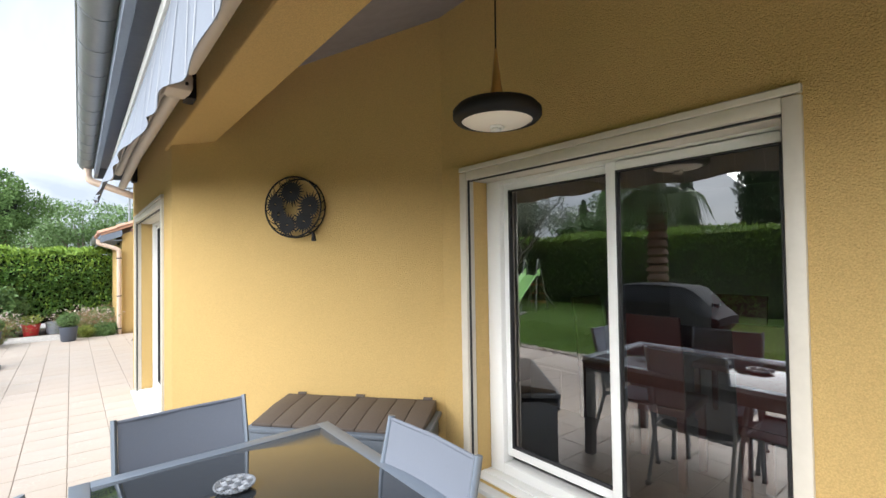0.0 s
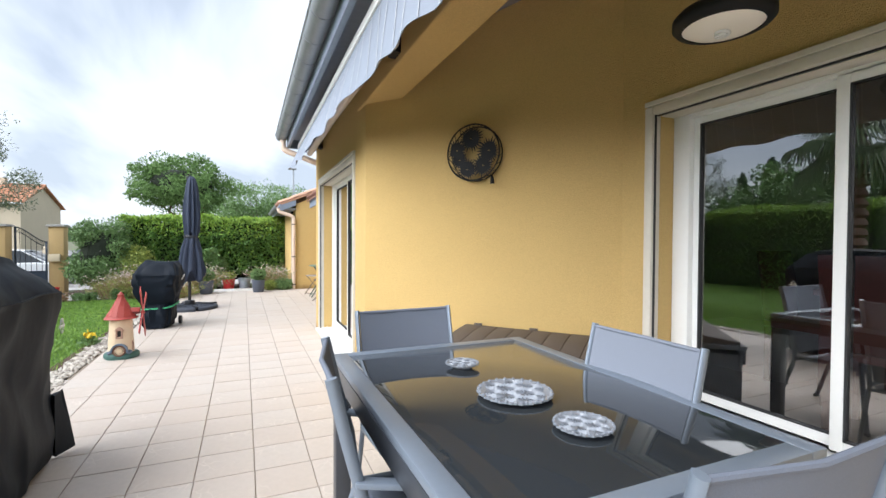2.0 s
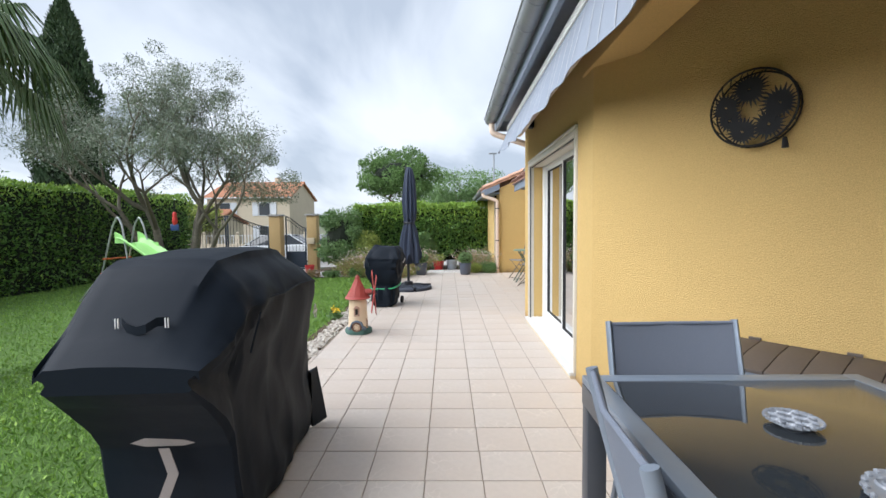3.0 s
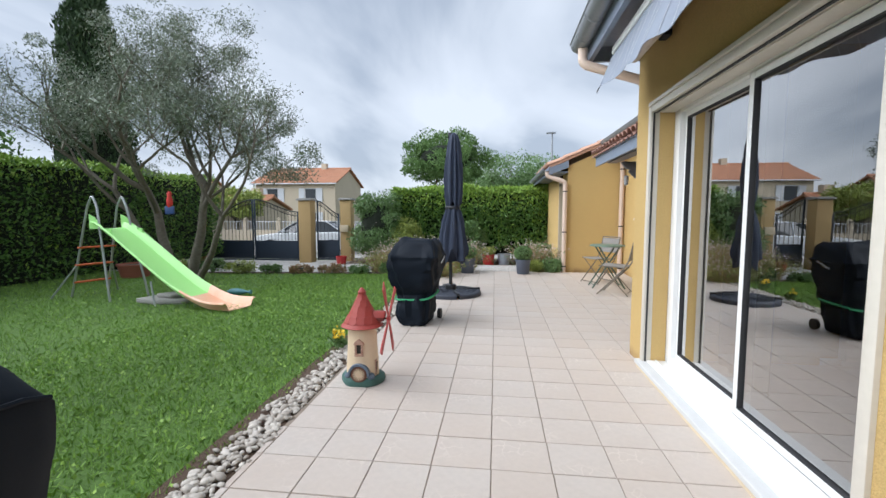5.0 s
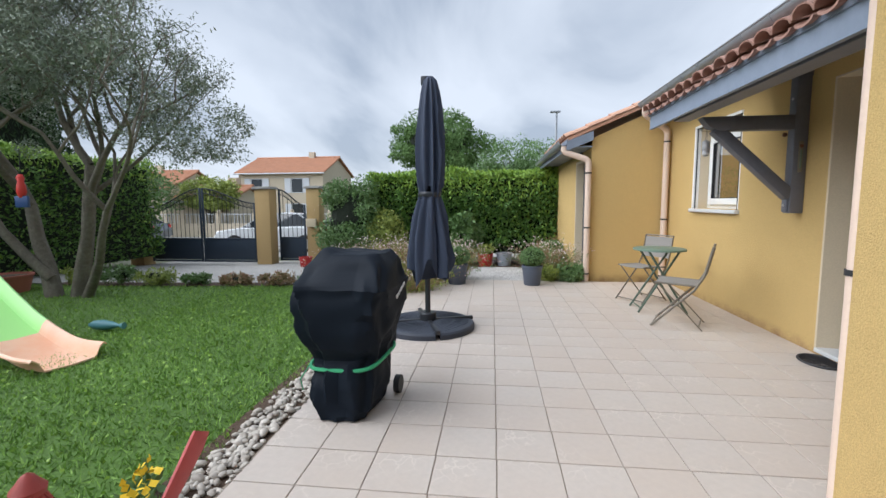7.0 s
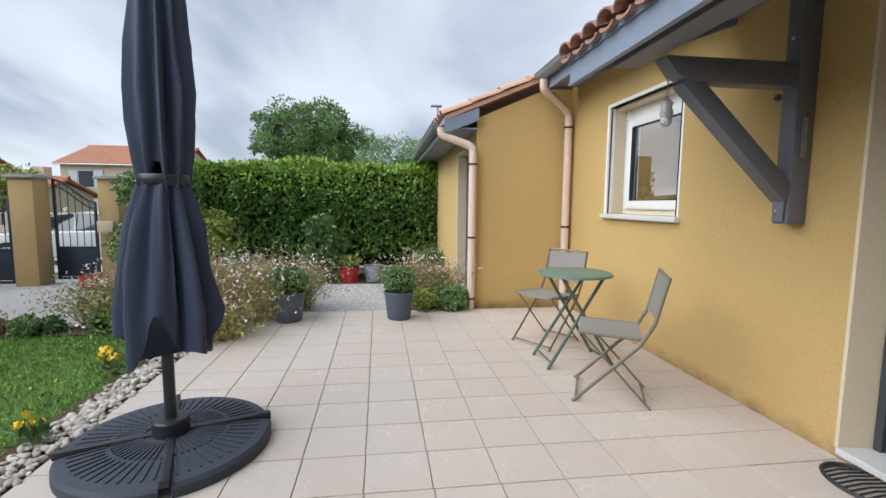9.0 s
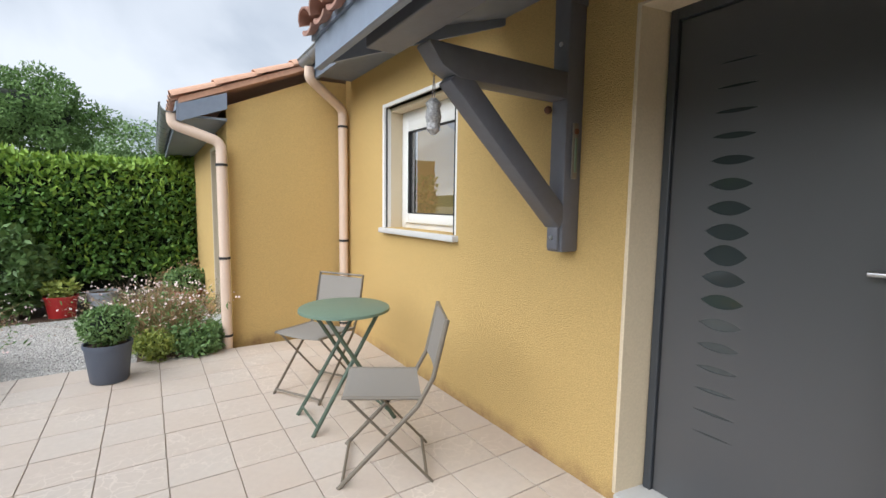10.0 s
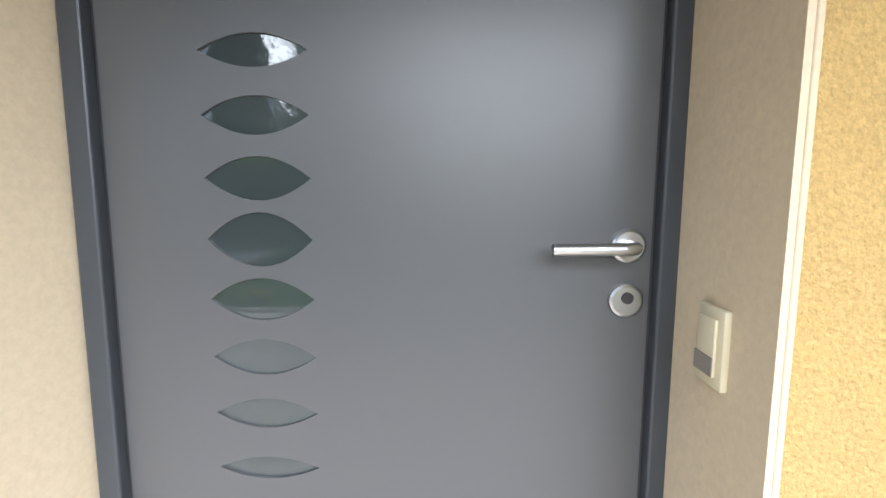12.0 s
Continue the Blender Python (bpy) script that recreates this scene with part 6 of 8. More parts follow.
# ---------------------------------------------------------------- ceramic windmill
def windmill():
    w = thing("garden_windmill", Matrix.Translation((-1.05, 6.84, 0)) @ pose(0, 0, 0, 0, 0, 3), "cream ceramic garden windmill with a red scaled roof and red blades", "garden ornament")
    part("base", M().rings([[(0.165 * (1 + 0.06 * math.sin(3 * t)) * r * math.cos(t), 0.14 * (1 + 0.05 * math.sin(5 * t)) * r * math.sin(t), z) for t in [2 * math.pi * k / 30 for k in range(30)]] for r, z in ((0.95, 0), (1.0, 0.02), (0.97, 0.05), (0.88, 0.065), (0.6, 0.06))]), "mill_green", w, "sea-green water base", smooth=0.9)
    part("tower", M().lathe([(0.122, 0.045), (0.118, 0.15), (0.11, 0.28), (0.106, 0.42), (0.10, 0.455)], 28), "mill_wall", w, "cream tower", smooth=0.8)
    part("roof_core", M().lathe([(0.04, 0.432), (0.150, 0.428), (0.158, 0.434), (0.140, 0.452), (0.112, 0.480), (0.080, 0.540), (0.050, 0.60), (0.026, 0.655), (0.014, 0.68)], 32), "mill_red", w, smooth=0.8)
    for row, (z, r) in enumerate(((0.462, 0.130), (0.500, 0.106), (0.540, 0.085), (0.580, 0.066), (0.620, 0.046), (0.652, 0.030))):
        n = (13, 11, 9, 8, 7, 6)[row]
        wd, hh = math.pi * r / n * 1.04, 0.05
        ou = [(-wd * 0.72, hh), (wd * 0.72, hh), (wd, 0.010), (wd * 0.6, -0.001), (0, -0.006), (-wd * 0.6, -0.001), (-wd, 0.010)]
        for k in range(n):
            a = 2 * math.pi * (k + 0.5 * (row % 2)) / n
            m = M()
            m.rings([[(px, e + max(0.0, pz) * -0.52 - px * px / r * 0.5, pz) for px, pz in ou] for e in (-0.006, 0.006)])
            part("roof_scale", m, "mill_red", w, at=Matrix.Translation((r * math.cos(a), r * math.sin(a), z)) @ Matrix.Rotation(a - math.pi / 2, 4, "Z"))
    part("finial", M().lathe([(0.030, 0.672), (0.032, 0.685), (0.020, 0.70), (0.012, 0.712), (0.0, 0.72)], 14), "mill_red", w, smooth=0.8)
    part("waterwheel", M().tube([(0.05 * math.cos(a), 0, 0.05 * math.sin(a)) for a in [math.pi * 2 * k / 20 for k in range(21)]], 0.011, 8), "mill_brown", w, "brown waterwheel", at=Matrix.Translation((0.0, -0.125, 0.095)))
    part("wheel_disc", M().lathe([(0, -0.006), (0.048, -0.006), (0.048, 0.006), (0, 0.006)], 20), "mill_brown", w, at=Matrix.Translation((0.0, -0.118, 0.095)) @ pose(0, 0, 0, 90, 0, 0))
    part("wheel_arch", M().rings([[(rr * math.cos(a), y, 0.095 + rr * math.sin(a)) for rr, y in ((0.063, -0.10), (0.063, -0.142), (0.080, -0.142), (0.080, -0.10))] for a in [math.pi * (-0.05 + 1.1 * k / 14) for k in range(15)]]), "mill_blue", w, "blue-grey stone arch over the wheel", bevel=0.003)
    part("rock", M().ball((0.085, -0.10, 0.075), 0.032, 8, 0.8), "mill_blue", w)
    part("rock", M().ball((-0.09, -0.09, 0.075), 0.028, 8, 0.8), "mill_blue", w)
    for k in range(8):
        part("wheel_spoke", M().bar((-0.045 * math.cos(k * math.pi / 8), -0.131, 0.095 - 0.045 * math.sin(k * math.pi / 8)), (0.045 * math.cos(k * math.pi / 8), -0.131, 0.095 + 0.045 * math.sin(k * math.pi / 8)), 0.006, 0.006, up=(0, 1, 0)), "mill_wall", w)
    part("window_opening", M().box(-0.016, -0.112, 0.245, 0.016, -0.09, 0.312), "dark", w)
    for a, b, c in ((-0.032, -0.016, 0.232), (0.016, 0.032, 0.232)):
        for k in range(3):
            part("window_stone", M().box(a, -0.121, c + 0.027 * k, b, -0.10, c + 0.0255 + 0.027 * k), "mill_stone", w, bevel=0.004)
    part("window_ledge", M().box(-0.034, -0.124, 0.226, 0.034, -0.10, 0.240), "mill_stone", w, bevel=0.004)
    part("window_gable", M().rings([[(x, y, z) for x, z in ((-0.042, 0.312), (0.042, 0.312), (0.034, 0.328), (0.0, 0.356), (-0.034, 0.328))] for y in (-0.125, -0.10)]), "mill_stone", w, bevel=0.003)
    part("side_door", M().box(0.085, -0.04, 0.06, 0.116, 0.02, 0.165), "mill_brown", w, bevel=0.004)
    part("door_surround", M().box(0.09, -0.055, 0.06, 0.112, -0.04, 0.175).box(0.09, 0.02, 0.06, 0.112, 0.035, 0.175).box(0.09, -0.055, 0.165, 0.114, 0.035, 0.185), "mill_stone", w, bevel=0.004)
    part("dormer", M().box(0.05, -0.036, 0.470, 0.168, 0.036, 0.500), "mill_dark_red", w, bevel=0.002)
    part("dormer_roof", M().rings([[(x, y, z) for y, z in ((-0.048, 0.498), (0.048, 0.498), (0.02, 0.54), (-0.02, 0.54))] for x in (0.03, 0.175)]), "mill_red", w, bevel=0.003)
    part("axle", M().tube([(0.14, 0, 0.485), (0.205, 0, 0.485)], 0.008, 8), "mill_brown", w)
    part("hub", M().lathe([(0, -0.014), (0.02, -0.014), (0.02, 0.014), (0, 0.014)], 12), "mill_blade", w, at=Matrix.Translation((0.2, 0, 0.485)) @ pose(0, 0, 0, 0, 90, 0))
    for k in range(4):
        a = radians(34 + 90 * k)
        m = M().prism([(0.012, -0.009), (0.10, -0.022), (0.30, -0.038), (0.345, -0.030), (0.315, 0.030), (0.10, 0.020), (0.012, 0.010)], -0.004, 0.004)
        part("blade", m, "mill_blade", w, "red painted blade", at=Matrix.Translation((0.2, 0, 0.485)) @ Matrix.Rotation(a, 4, "X") @ pose(0, 0, 0, 0, 0, 0) @ Matrix(((0, 0, 1, 0), (1, 0, 0, 0), (0, 1, 0, 0), (0, 0, 0, 1))), bevel=0.001)


windmill()


# ---------------------------------------------------------------- bistro set
def bistro_table():
    t = thing("bistro_table", (1.775, 11.50, 0), "round sage-green folding metal table on crossed legs", "table")
    part("tabletop", M().lathe([(0, 0.722), (0.27, 0.722), (0.282, 0.716), (0.284, 0.700), (0.278, 0.698), (0.275, 0.708), (0, 0.710)], 48, caps=False), "bistro", t, smooth=0.7)
    for s in (-1, 1):
        e = 0.012 * s
        part("leg", M().tube([(-0.17, s * 0.17, 0.70), (0.26, s * 0.19, 0.0)], 0.013, 8), "bistro_leg", t)
        part("leg", M().tube([(0.17, s * 0.145, 0.70), (-0.26, s * 0.165, 0.0)], 0.013, 8), "bistro_leg", t)
    part("stretcher", M().tube([(-0.23, -0.165, 0.05), (-0.23, 0.165, 0.05)], 0.008, 8), "bistro_leg", t)
    part("stretcher", M().tube([(0.225, -0.19, 0.05), (0.225, 0.19, 0.05)], 0.008, 8), "bistro_leg", t)
    part("stretcher", M().tube([(-0.17, -0.17, 0.70), (-0.17, 0.17, 0.70)], 0.009, 8).tube([(0.17, -0.145, 0.70), (0.17, 0.145, 0.70)], 0.009, 8), "bistro_leg", t)


bistro_table()


def folding_chair(at, label):
    """Front looks along +y; seat and back of stretched fabric on crossed flat tubes."""
    c = thing("folding_chair", at, label, "chair", "folding chairs at the bistro table")
    W = 0.205
    part("seat", M().rings([[(x, y, 0.445 - 0.012 * (1 - (x / W) ** 2) + dz) for x in [-W + 2 * W * k / 6 for k in range(7)]] + [(x, y, 0.439 - 0.012 * (1 - (x / W) ** 2) + dz) for x in [W - 2 * W * k / 6 for k in range(7)]] for y, dz in ((-0.18, 0.0), (0.0, 0.004), (0.18, 0.012), (0.2, 0.006))]), "taupe", c, smooth=0.9)
    part("backrest", M().rings([[(x, y - 0.015 * (1 - (x / W) ** 2), z) for x in [-W + 2 * W * k / 6 for k in range(7)]] + [(x, y - 0.015 * (1 - (x / W) ** 2) - 0.005, z) for x in [W - 2 * W * k / 6 for k in range(7)]] for y, z in ((-0.235, 0.54), (-0.262, 0.66), (-0.292, 0.80))]), "taupe", c, smooth=0.9)
    for s in (-1, 1):
        part("back_leg", M().tube([(s * W, -0.30, 0.825), (s * W, -0.235, 0.54), (s * W, -0.16, 0.40), (s * W, 0.22, 0.0)], 0.012, 8, flat=0.6), "taupe_frame", c, smooth=0.9)
        part("front_leg", M().tube([(s * (W - 0.02), 0.17, 0.44), (s * (W - 0.02), -0.24, 0.0)], 0.011, 8, flat=0.6), "taupe_frame", c, smooth=0.9)
        part("seat_rail", M().tube([(s * (W - 0.01), -0.19, 0.437), (s * (W - 0.01), 0.2, 0.45)], 0.010, 8), "taupe_frame", c, smooth=0.9)
    for y, z in ((0.20, 0.03), (-0.21, 0.035), (-0.298, 0.82)):
        part("cross_rod", M().tube([(-W + 0.01, y, z), (W - 0.01, y, z)], 0.008, 8), "taupe_frame", c)
    return c


folding_chair(pose(1.76, 10.88, 0, 0, 0, 64), "taupe folding garden chair with fabric seat, turned to the bistro table")
folding_chair(pose(1.75, 12.02, 0, 0, 0, 122), "taupe folding garden chair with fabric seat, standing behind the bistro table")


# small things on the bracket
def hanging_charm():
    h = thing("hanging_charm", (1.76, 10.42, 1.74), "small silvery mesh charm hanging from the canopy bracket", "ornament")
    part("body", M().rings([[(0.034 * r * math.cos(t) * (1 + 0.18 * math.sin(4 * t + z * 90)), 0.030 * r * math.sin(t), z) for t in [2 * math.pi * k / 14 for k in range(14)]] for r, z in ((0.3, -0.085), (0.9, -0.065), (0.75, -0.04), (1.0, -0.015), (0.8, 0.02), (0.9, 0.04), (0.4, 0.06))]), "charm", h, smooth=0.4)
    part("cord", M().tube([(0.004, 0, 0.055), (0.006, 0, 0.1), (0.0, 0, 0.155)], 0.0022, 5).tube([(-0.008, 0, 0.05), (-0.004, 0, 0.1), (0, 0, 0.155)], 0.0022, 5), "strap", h)
    part("ring", M().tube([(0.010 * math.cos(a), 0, 0.158 + 0.010 * math.sin(a)) for a in [2 * math.pi * k / 12 for k in range(13)]], 0.002, 5), "brass", h)


hanging_charm()


def thermometer():
    h = thing("thermometer", (XC - 0.06, 10.304, 1.63), "small weathered wall thermometer with a green back on the bracket post", "thermometer")
    part("plate", M().box(-0.018, -0.010, -0.13, 0.018, 0.0, 0.13), "taupe_frame", h, bevel=0.006)
    part("dial", M().lathe([(0, 0), (0.014, 0), (0.014, 0.006), (0, 0.006)], 14), "mill_brown", h, at=Matrix.Translation((0, -0.010, 0.09)) @ pose(0, 0, 0, 90, 0, 0))
    part("tube", M().box(-0.007, -0.015, -0.10, 0.007, -0.010, 0.06), "bistro", h, bevel=0.002)


thermometer()


def doormat():
    m = thing("doormat", (2.42, 9.80, 0.0), "dark round-edged rubber doormat with a mesh pattern by the door", "doormat")
    mm = M()
    ring = [(0.13 * math.cos(2 * math.pi * k / 32), 0.17 * math.sin(2 * math.pi * k / 32)) for k in range(33)]
    part("rim", M().tube([(x, y, 0.010) for x, y in ring], 0.009, 6), "rubber", m, smooth=0.9)
    for k in range(-5, 6):
        y = k * 0.028
        w = 0.13 * math.sqrt(max(0.0, 1 - (y / 0.17) ** 2))
        part("strip", M().tube([(-w, y, 0.006), (0, y + 0.01, 0.009), (w, y, 0.006)], 0.005, 5), "rubber", m)


doormat()
print("things built")


# ---------------------------------------------------------------- plants
def points_in_boxshell(x0, x1, y0, y1, z0, z1, n, wob=0.12, faces="xXyYZ", seed=1):
    """Points over the faces of a clipped hedge, with an uneven surface."""
    r = np.random.default_rng(seed)
    ar = {"x": (y1 - y0) * (z1 - z0), "X": (y1 - y0) * (z1 - z0), "y": (x1 - x0) * (z1 - z0), "Y": (x1 - x0) * (z1 - z0), "Z": (x1 - x0) * (y1 - y0)}
    tot = sum(ar[f] for f in faces)
    out, nrm = [], []
    for f in faces:
        k = int(n * ar[f] / tot)
        p = np.stack([r.uniform(x0, x1, k), r.uniform(y0, y1, k), r.uniform(z0, z1, k)], 1)
        ax, v, s = {"x": (0, x0, -1), "X": (0, x1, 1), "y": (1, y0, -1), "Y": (1, y1, 1), "Z": (2, z1, 1)}[f]
        w = np.sin(p[:, (ax + 1) % 3] * 2.3 + p[:, (ax + 2) % 3] * 1.7) * 0.5 + np.sin(p[:, (ax + 1) % 3] * 5.1 + 1.3) * 0.3 + np.sin(p[:, (ax + 2) % 3] * 7.3) * 0.2
        p[:, ax] = v + s * (w * wob - r.random(k) ** 2 * 0.16 + 0.03)
        out.append(p)
        d = np.zeros((k, 3))
        d[:, ax] = s
        nrm.append(d)
    return np.concatenate(out), np.concatenate(nrm)


def hedge(name, x0, x1, y0, y1, z0, z1, n, size, faces, label, seed, young=0.24, clear=0.0):
    h = thing(name, ((x0 + x1) / 2, (y0 + y1) / 2, z0), label, "hedge")
    o = np.array([(x0 + x1) / 2, (y0 + y1) / 2, z0])
    p, d = points_in_boxshell(x0, x1, y0, y1, z0 + clear, z1, n, seed=seed, faces=faces)
    # paler leaves towards the top: young shoots, also painting in the lit top
    top = (np.random.default_rng(seed + 1).random(len(p)) < np.clip((p[:, 2] - z1 + 0.6) / 0.5, 0, 0.8))
    few = np.random.default_rng(seed + 2).random(len(p)) < young * 0.4
    yo = top | few
    leaf_mesh("leaves", p[~yo] - o, size, "hedge", aspect=2.0, facing=d[~yo] * 0.9, parent=h, kind="stuff", label="dark laurel leaves")
    leaf_mesh("young_growth", p[yo] - o + np.array([0, 0, 0.05]), size, "hedge_new", aspect=2.4, up=1.2, parent=h, kind="stuff", label="bright young shoots, denser over the lit hedge top")
    # solid block coloured as the shade behind the outer leaves
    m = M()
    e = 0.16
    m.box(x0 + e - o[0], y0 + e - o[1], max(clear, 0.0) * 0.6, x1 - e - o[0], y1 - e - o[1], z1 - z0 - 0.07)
    part("inner_growth", m, "shade_core", h)
    if clear:
        r = random.Random(seed)
        st = M()
        for k in range(int((x1 - x0 + y1 - y0) * 2.2)):
            a, b = r.uniform(x0 + 0.2, x1 - 0.2) - o[0], r.uniform(y0 + 0.12, y0 + 0.5) - o[1]
            st.tube([(a, b, -0.05), (a + r.uniform(-.1, .1), b, clear * 0.6), (a + r.uniform(-.2, .2), b + 0.1, clear + 0.2)], 0.016, 5)
        part("stems", st, "bark", h, kind="stuff")


hedge("hedge", -10.6, -8.9, -12.0, 17.0, -0.1, 2.25, 62000, 0.085, "XZY", "tall clipped laurel hedge along the lawn", 11)
hedge("hedge", -3.3, 6.0, 17.25, 18.6, -0.33, 1.90, 36000, 0.105, "yxZ", "clipped laurel hedge with bright new shoots behind the gravel", 12, young=0.3, clear=0.5)
hedge("hedge", -10.6, 8.0, -13.6, -12.2, -0.1, 2.2, 16000, 0.10, "YZ", "tall clipped laurel hedge closing the garden", 13)


def blob_points(c, r, n, seed, flat=1.0, shell=0.5):
    g = np.random.default_rng(seed)
    d = g.normal(size=(n, 3))
    d /= np.linalg.norm(d, axis=1)[:, None]
    rad = (shell + (1 - shell) * g.random(n) ** 0.5)
    p = d * rad[:, None] * r
    p[:, 2] *= flat
    return p + np.asarray(c)


def tree(name, base, label, limbs, leaf_mat, leaf_size, leaves_per, clump, bark, seed, levels=3, spread=0.55, aspect=3.0, trunk_r=0.12, category="tree", flat=0.8, shrink=0.72, up=0.35, leaf_up=0.1, droop=0.0):
    """A tree of tapering limbs that fork; leaves stand in loose clumps on the outer twigs."""
    t = thing(name, base, label, category)
    r = random.Random(seed)
    wood, tips = M(), []

    def grow(p, d, ln, rad, lev):
        pts = [p]
        q, dd = Vector(p), Vector(d).normalized()
        for k in range(4):
            dd = (dd + Vector((r.uniform(-.22, .22), r.uniform(-.22, .22), r.uniform(-.08, .16) - droop * (levels - lev)))).normalized()
            q = q + dd * ln / 4
            pts.append(q.copy())
            if lev <= 1:
                tips.append(q.copy())
        wood.tube(pts, [rad * (1 - 0.45 * k / 4) for k in range(5)], 7 if lev > 1 else 5, caps=lev == levels)
        if lev == 0:
            return
        for k in range(3 if lev > 1 else 3):
            a = r.uniform(0, 2 * math.pi)
            side = Vector((math.cos(a), math.sin(a), r.uniform(-.1, .5)))
            grow(pts[-1] if k < 2 else pts[-2], dd * (1 - spread) + side * spread + Vector((0, 0, up * 0.3)), ln * shrink * r.uniform(.8, 1.15), rad * 0.5, lev - 1)

    for d, ln, rad, off in limbs:
        grow(Vector(off), Vector(d), ln, rad, levels)
    part("trunk", wood, bark, t, "gnarled forking trunk and limbs", smooth=1.3)
    g = np.random.default_rng(seed)
    tips = np.array([tuple(q) for q in tips])
    idx = g.integers(0, len(tips), leaves_per)
    off = g.normal(size=(leaves_per, 3)) * clump
    off[:, 2] *= flat
    leaf_mesh("crown", tips[idx] + off, leaf_size, leaf_mat, aspect=aspect, parent=t, kind="stuff", up=leaf_up)
    return t


tree("olive_tree", (-6.35, 11.9, -0.12), "old olive tree with grey-green leaves and several leaning mossy trunks", [((-0.22, 0.1, 1), 1.9, 0.12, (-0.22, 0.0, 0)), ((0.30, 0.12, 1), 2.0, 0.11, (0.12, 0.05, 0)), ((0.85, -0.2, 0.75), 1.7, 0.075, (0.3, 0.0, 0)), ((0.05, 0.3, 1), 2.1, 0.075, (0.0, 0.15, 0)), ((-0.7, -0.1, 0.85), 1.8, 0.08, (-0.25, 0, 0.3))],
     "olive", 0.058, 42000, 0.11, "bark", 21, levels=4, spread=0.55, aspect=3.6, shrink=0.68, flat=0.8, up=0.5)
tree("umbrella_pine", (-3.55, 33.0, -0.8), "umbrella pine with a broad rounded crown", [((0.02, 0, 1), 3.0, 0.3, (0, 0, 0))], "pine", 0.22, 1500, 0.3, "bark_pine", 5, levels=3, spread=0.6, aspect=3.0, shrink=0.5)


def clump_crown(parent, c, rx, ry, rz, clumps, per, size, mat, seed, clump_r=0.5, aspect=2.5, up=0.2, label="", bottom=-0.35, inner=0.55):
    g = np.random.default_rng(seed)
    pts = []
    for k in range(clumps):
        d = g.normal(size=3)
        d /= np.linalg.norm(d)
        d[2] = max(d[2], bottom)
        q = np.array(c) + d * np.array([rx, ry, rz]) * (inner + (1 - inner) * g.random())
        cr = clump_r * (0.6 + 0.8 * g.random())
        pts.append(blob_points(q, cr, per, int(seed * 1000 + k), 0.7, 0.45))
    return leaf_mesh("crown", np.concatenate(pts), size, mat, aspect=aspect, parent=parent, kind="stuff", up=up, label=label)


clump_crown(bpy.data.objects["olive_tree"], (-0.25, 0.0, 3.95), 1.95, 1.9, 2.15, 100, 260, 0.058, "olive", 22, clump_r=0.27, aspect=3.6, up=0.1, bottom=-0.8, inner=0.25)
clump_crown(bpy.data.objects["olive_tree"], (2.0, 0.1, 2.55), 1.0, 0.9, 0.75, 22, 300, 0.058, "olive", 23, clump_r=0.26, aspect=3.6, up=0.0, bottom=-0.8)
pine = bpy.data.objects["umbrella_pine"]
clump_crown(pine, (0, 0, 5.3), 3.1, 3.0, 1.75, 110, 230, 0.16, "pine", 31, clump_r=0.55, up=0.5, bottom=-0.55)
# flattened near-black ball in place of the shade within the crown
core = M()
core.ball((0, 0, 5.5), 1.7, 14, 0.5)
part("inner_growth", core, "shade_core", pine, smooth=1.5)


def far_tree(name, x, y, z, h, rx, rz, mat, label, seed, n=60, per=130, size=0.2, trunk=0.15):
    t = thing(name, (x, y, z), label, "tree")
    m = M().tube([(0, 0, 0), (0.1, 0, h * 0.45), (0, 0, h * 0.8)], [trunk, trunk * 0.7, trunk * 0.3], 8)
    for k in range(7):
        a = k * 0.9
        m.tube([(0, 0, h * 0.35), (math.cos(a) * rx * 0.4, math.sin(a) * rx * 0.4, h * 0.6), (math.cos(a) * rx * 0.7, math.sin(a) * rx * 0.7, h * 0.75)], [trunk * 0.5, trunk * 0.35, trunk * 0.1], 6)
    part("trunk", m, "bark", t, smooth=1.2)
    clump_crown(t, (0, 0, h - rz), rx, rx, rz, n, per, size, mat, seed, clump_r=rx * 0.28)
    return t


far_tree("tree", 0.8, 40, -0.7, 6.5, 3.0, 1.9, "shrub", "broad green tree beyond the hedge", 41)
far_tree("tree", 4.2, 44, -0.7, 6.6, 3.2, 2.0, "hedge", "green tree beyond the hedge", 42)
far_tree("tree", -2.2, 46, -0.7, 5.9, 2.6, 1.8, "shrub", "low green tree beyond the hedge", 43)
far_tree("tree", -17.6, 32, -0.7, 3.6, 1.7, 1.3, "shrub_y", "small yellowing tree across the street", 44)
far_tree("tree", -21.0, 30, -0.7, 4.2, 2.6, 1.8, "shrub", "green tree across the street", 45)
far_tree("tree", -14.5, 11.0, -0.3, 4.4, 2.4, 1.7, "shrub", "green tree behind the laurel hedge", 46)
far_tree("tree", -17.0, 14.0, -0.3, 5.0, 2.6, 1.9, "hedge", "dark green tree behind the laurel hedge", 47)
far_tree("tree", -9.0, 52, -0.7, 4.2, 3.0, 1.6, "shrub", "distant green tree beyond the street", 48)
far_tree("tree", 9.0, 40, -0.7, 4.5, 3.0, 1.7, "hedge", "green tree beyond the hedge", 49)


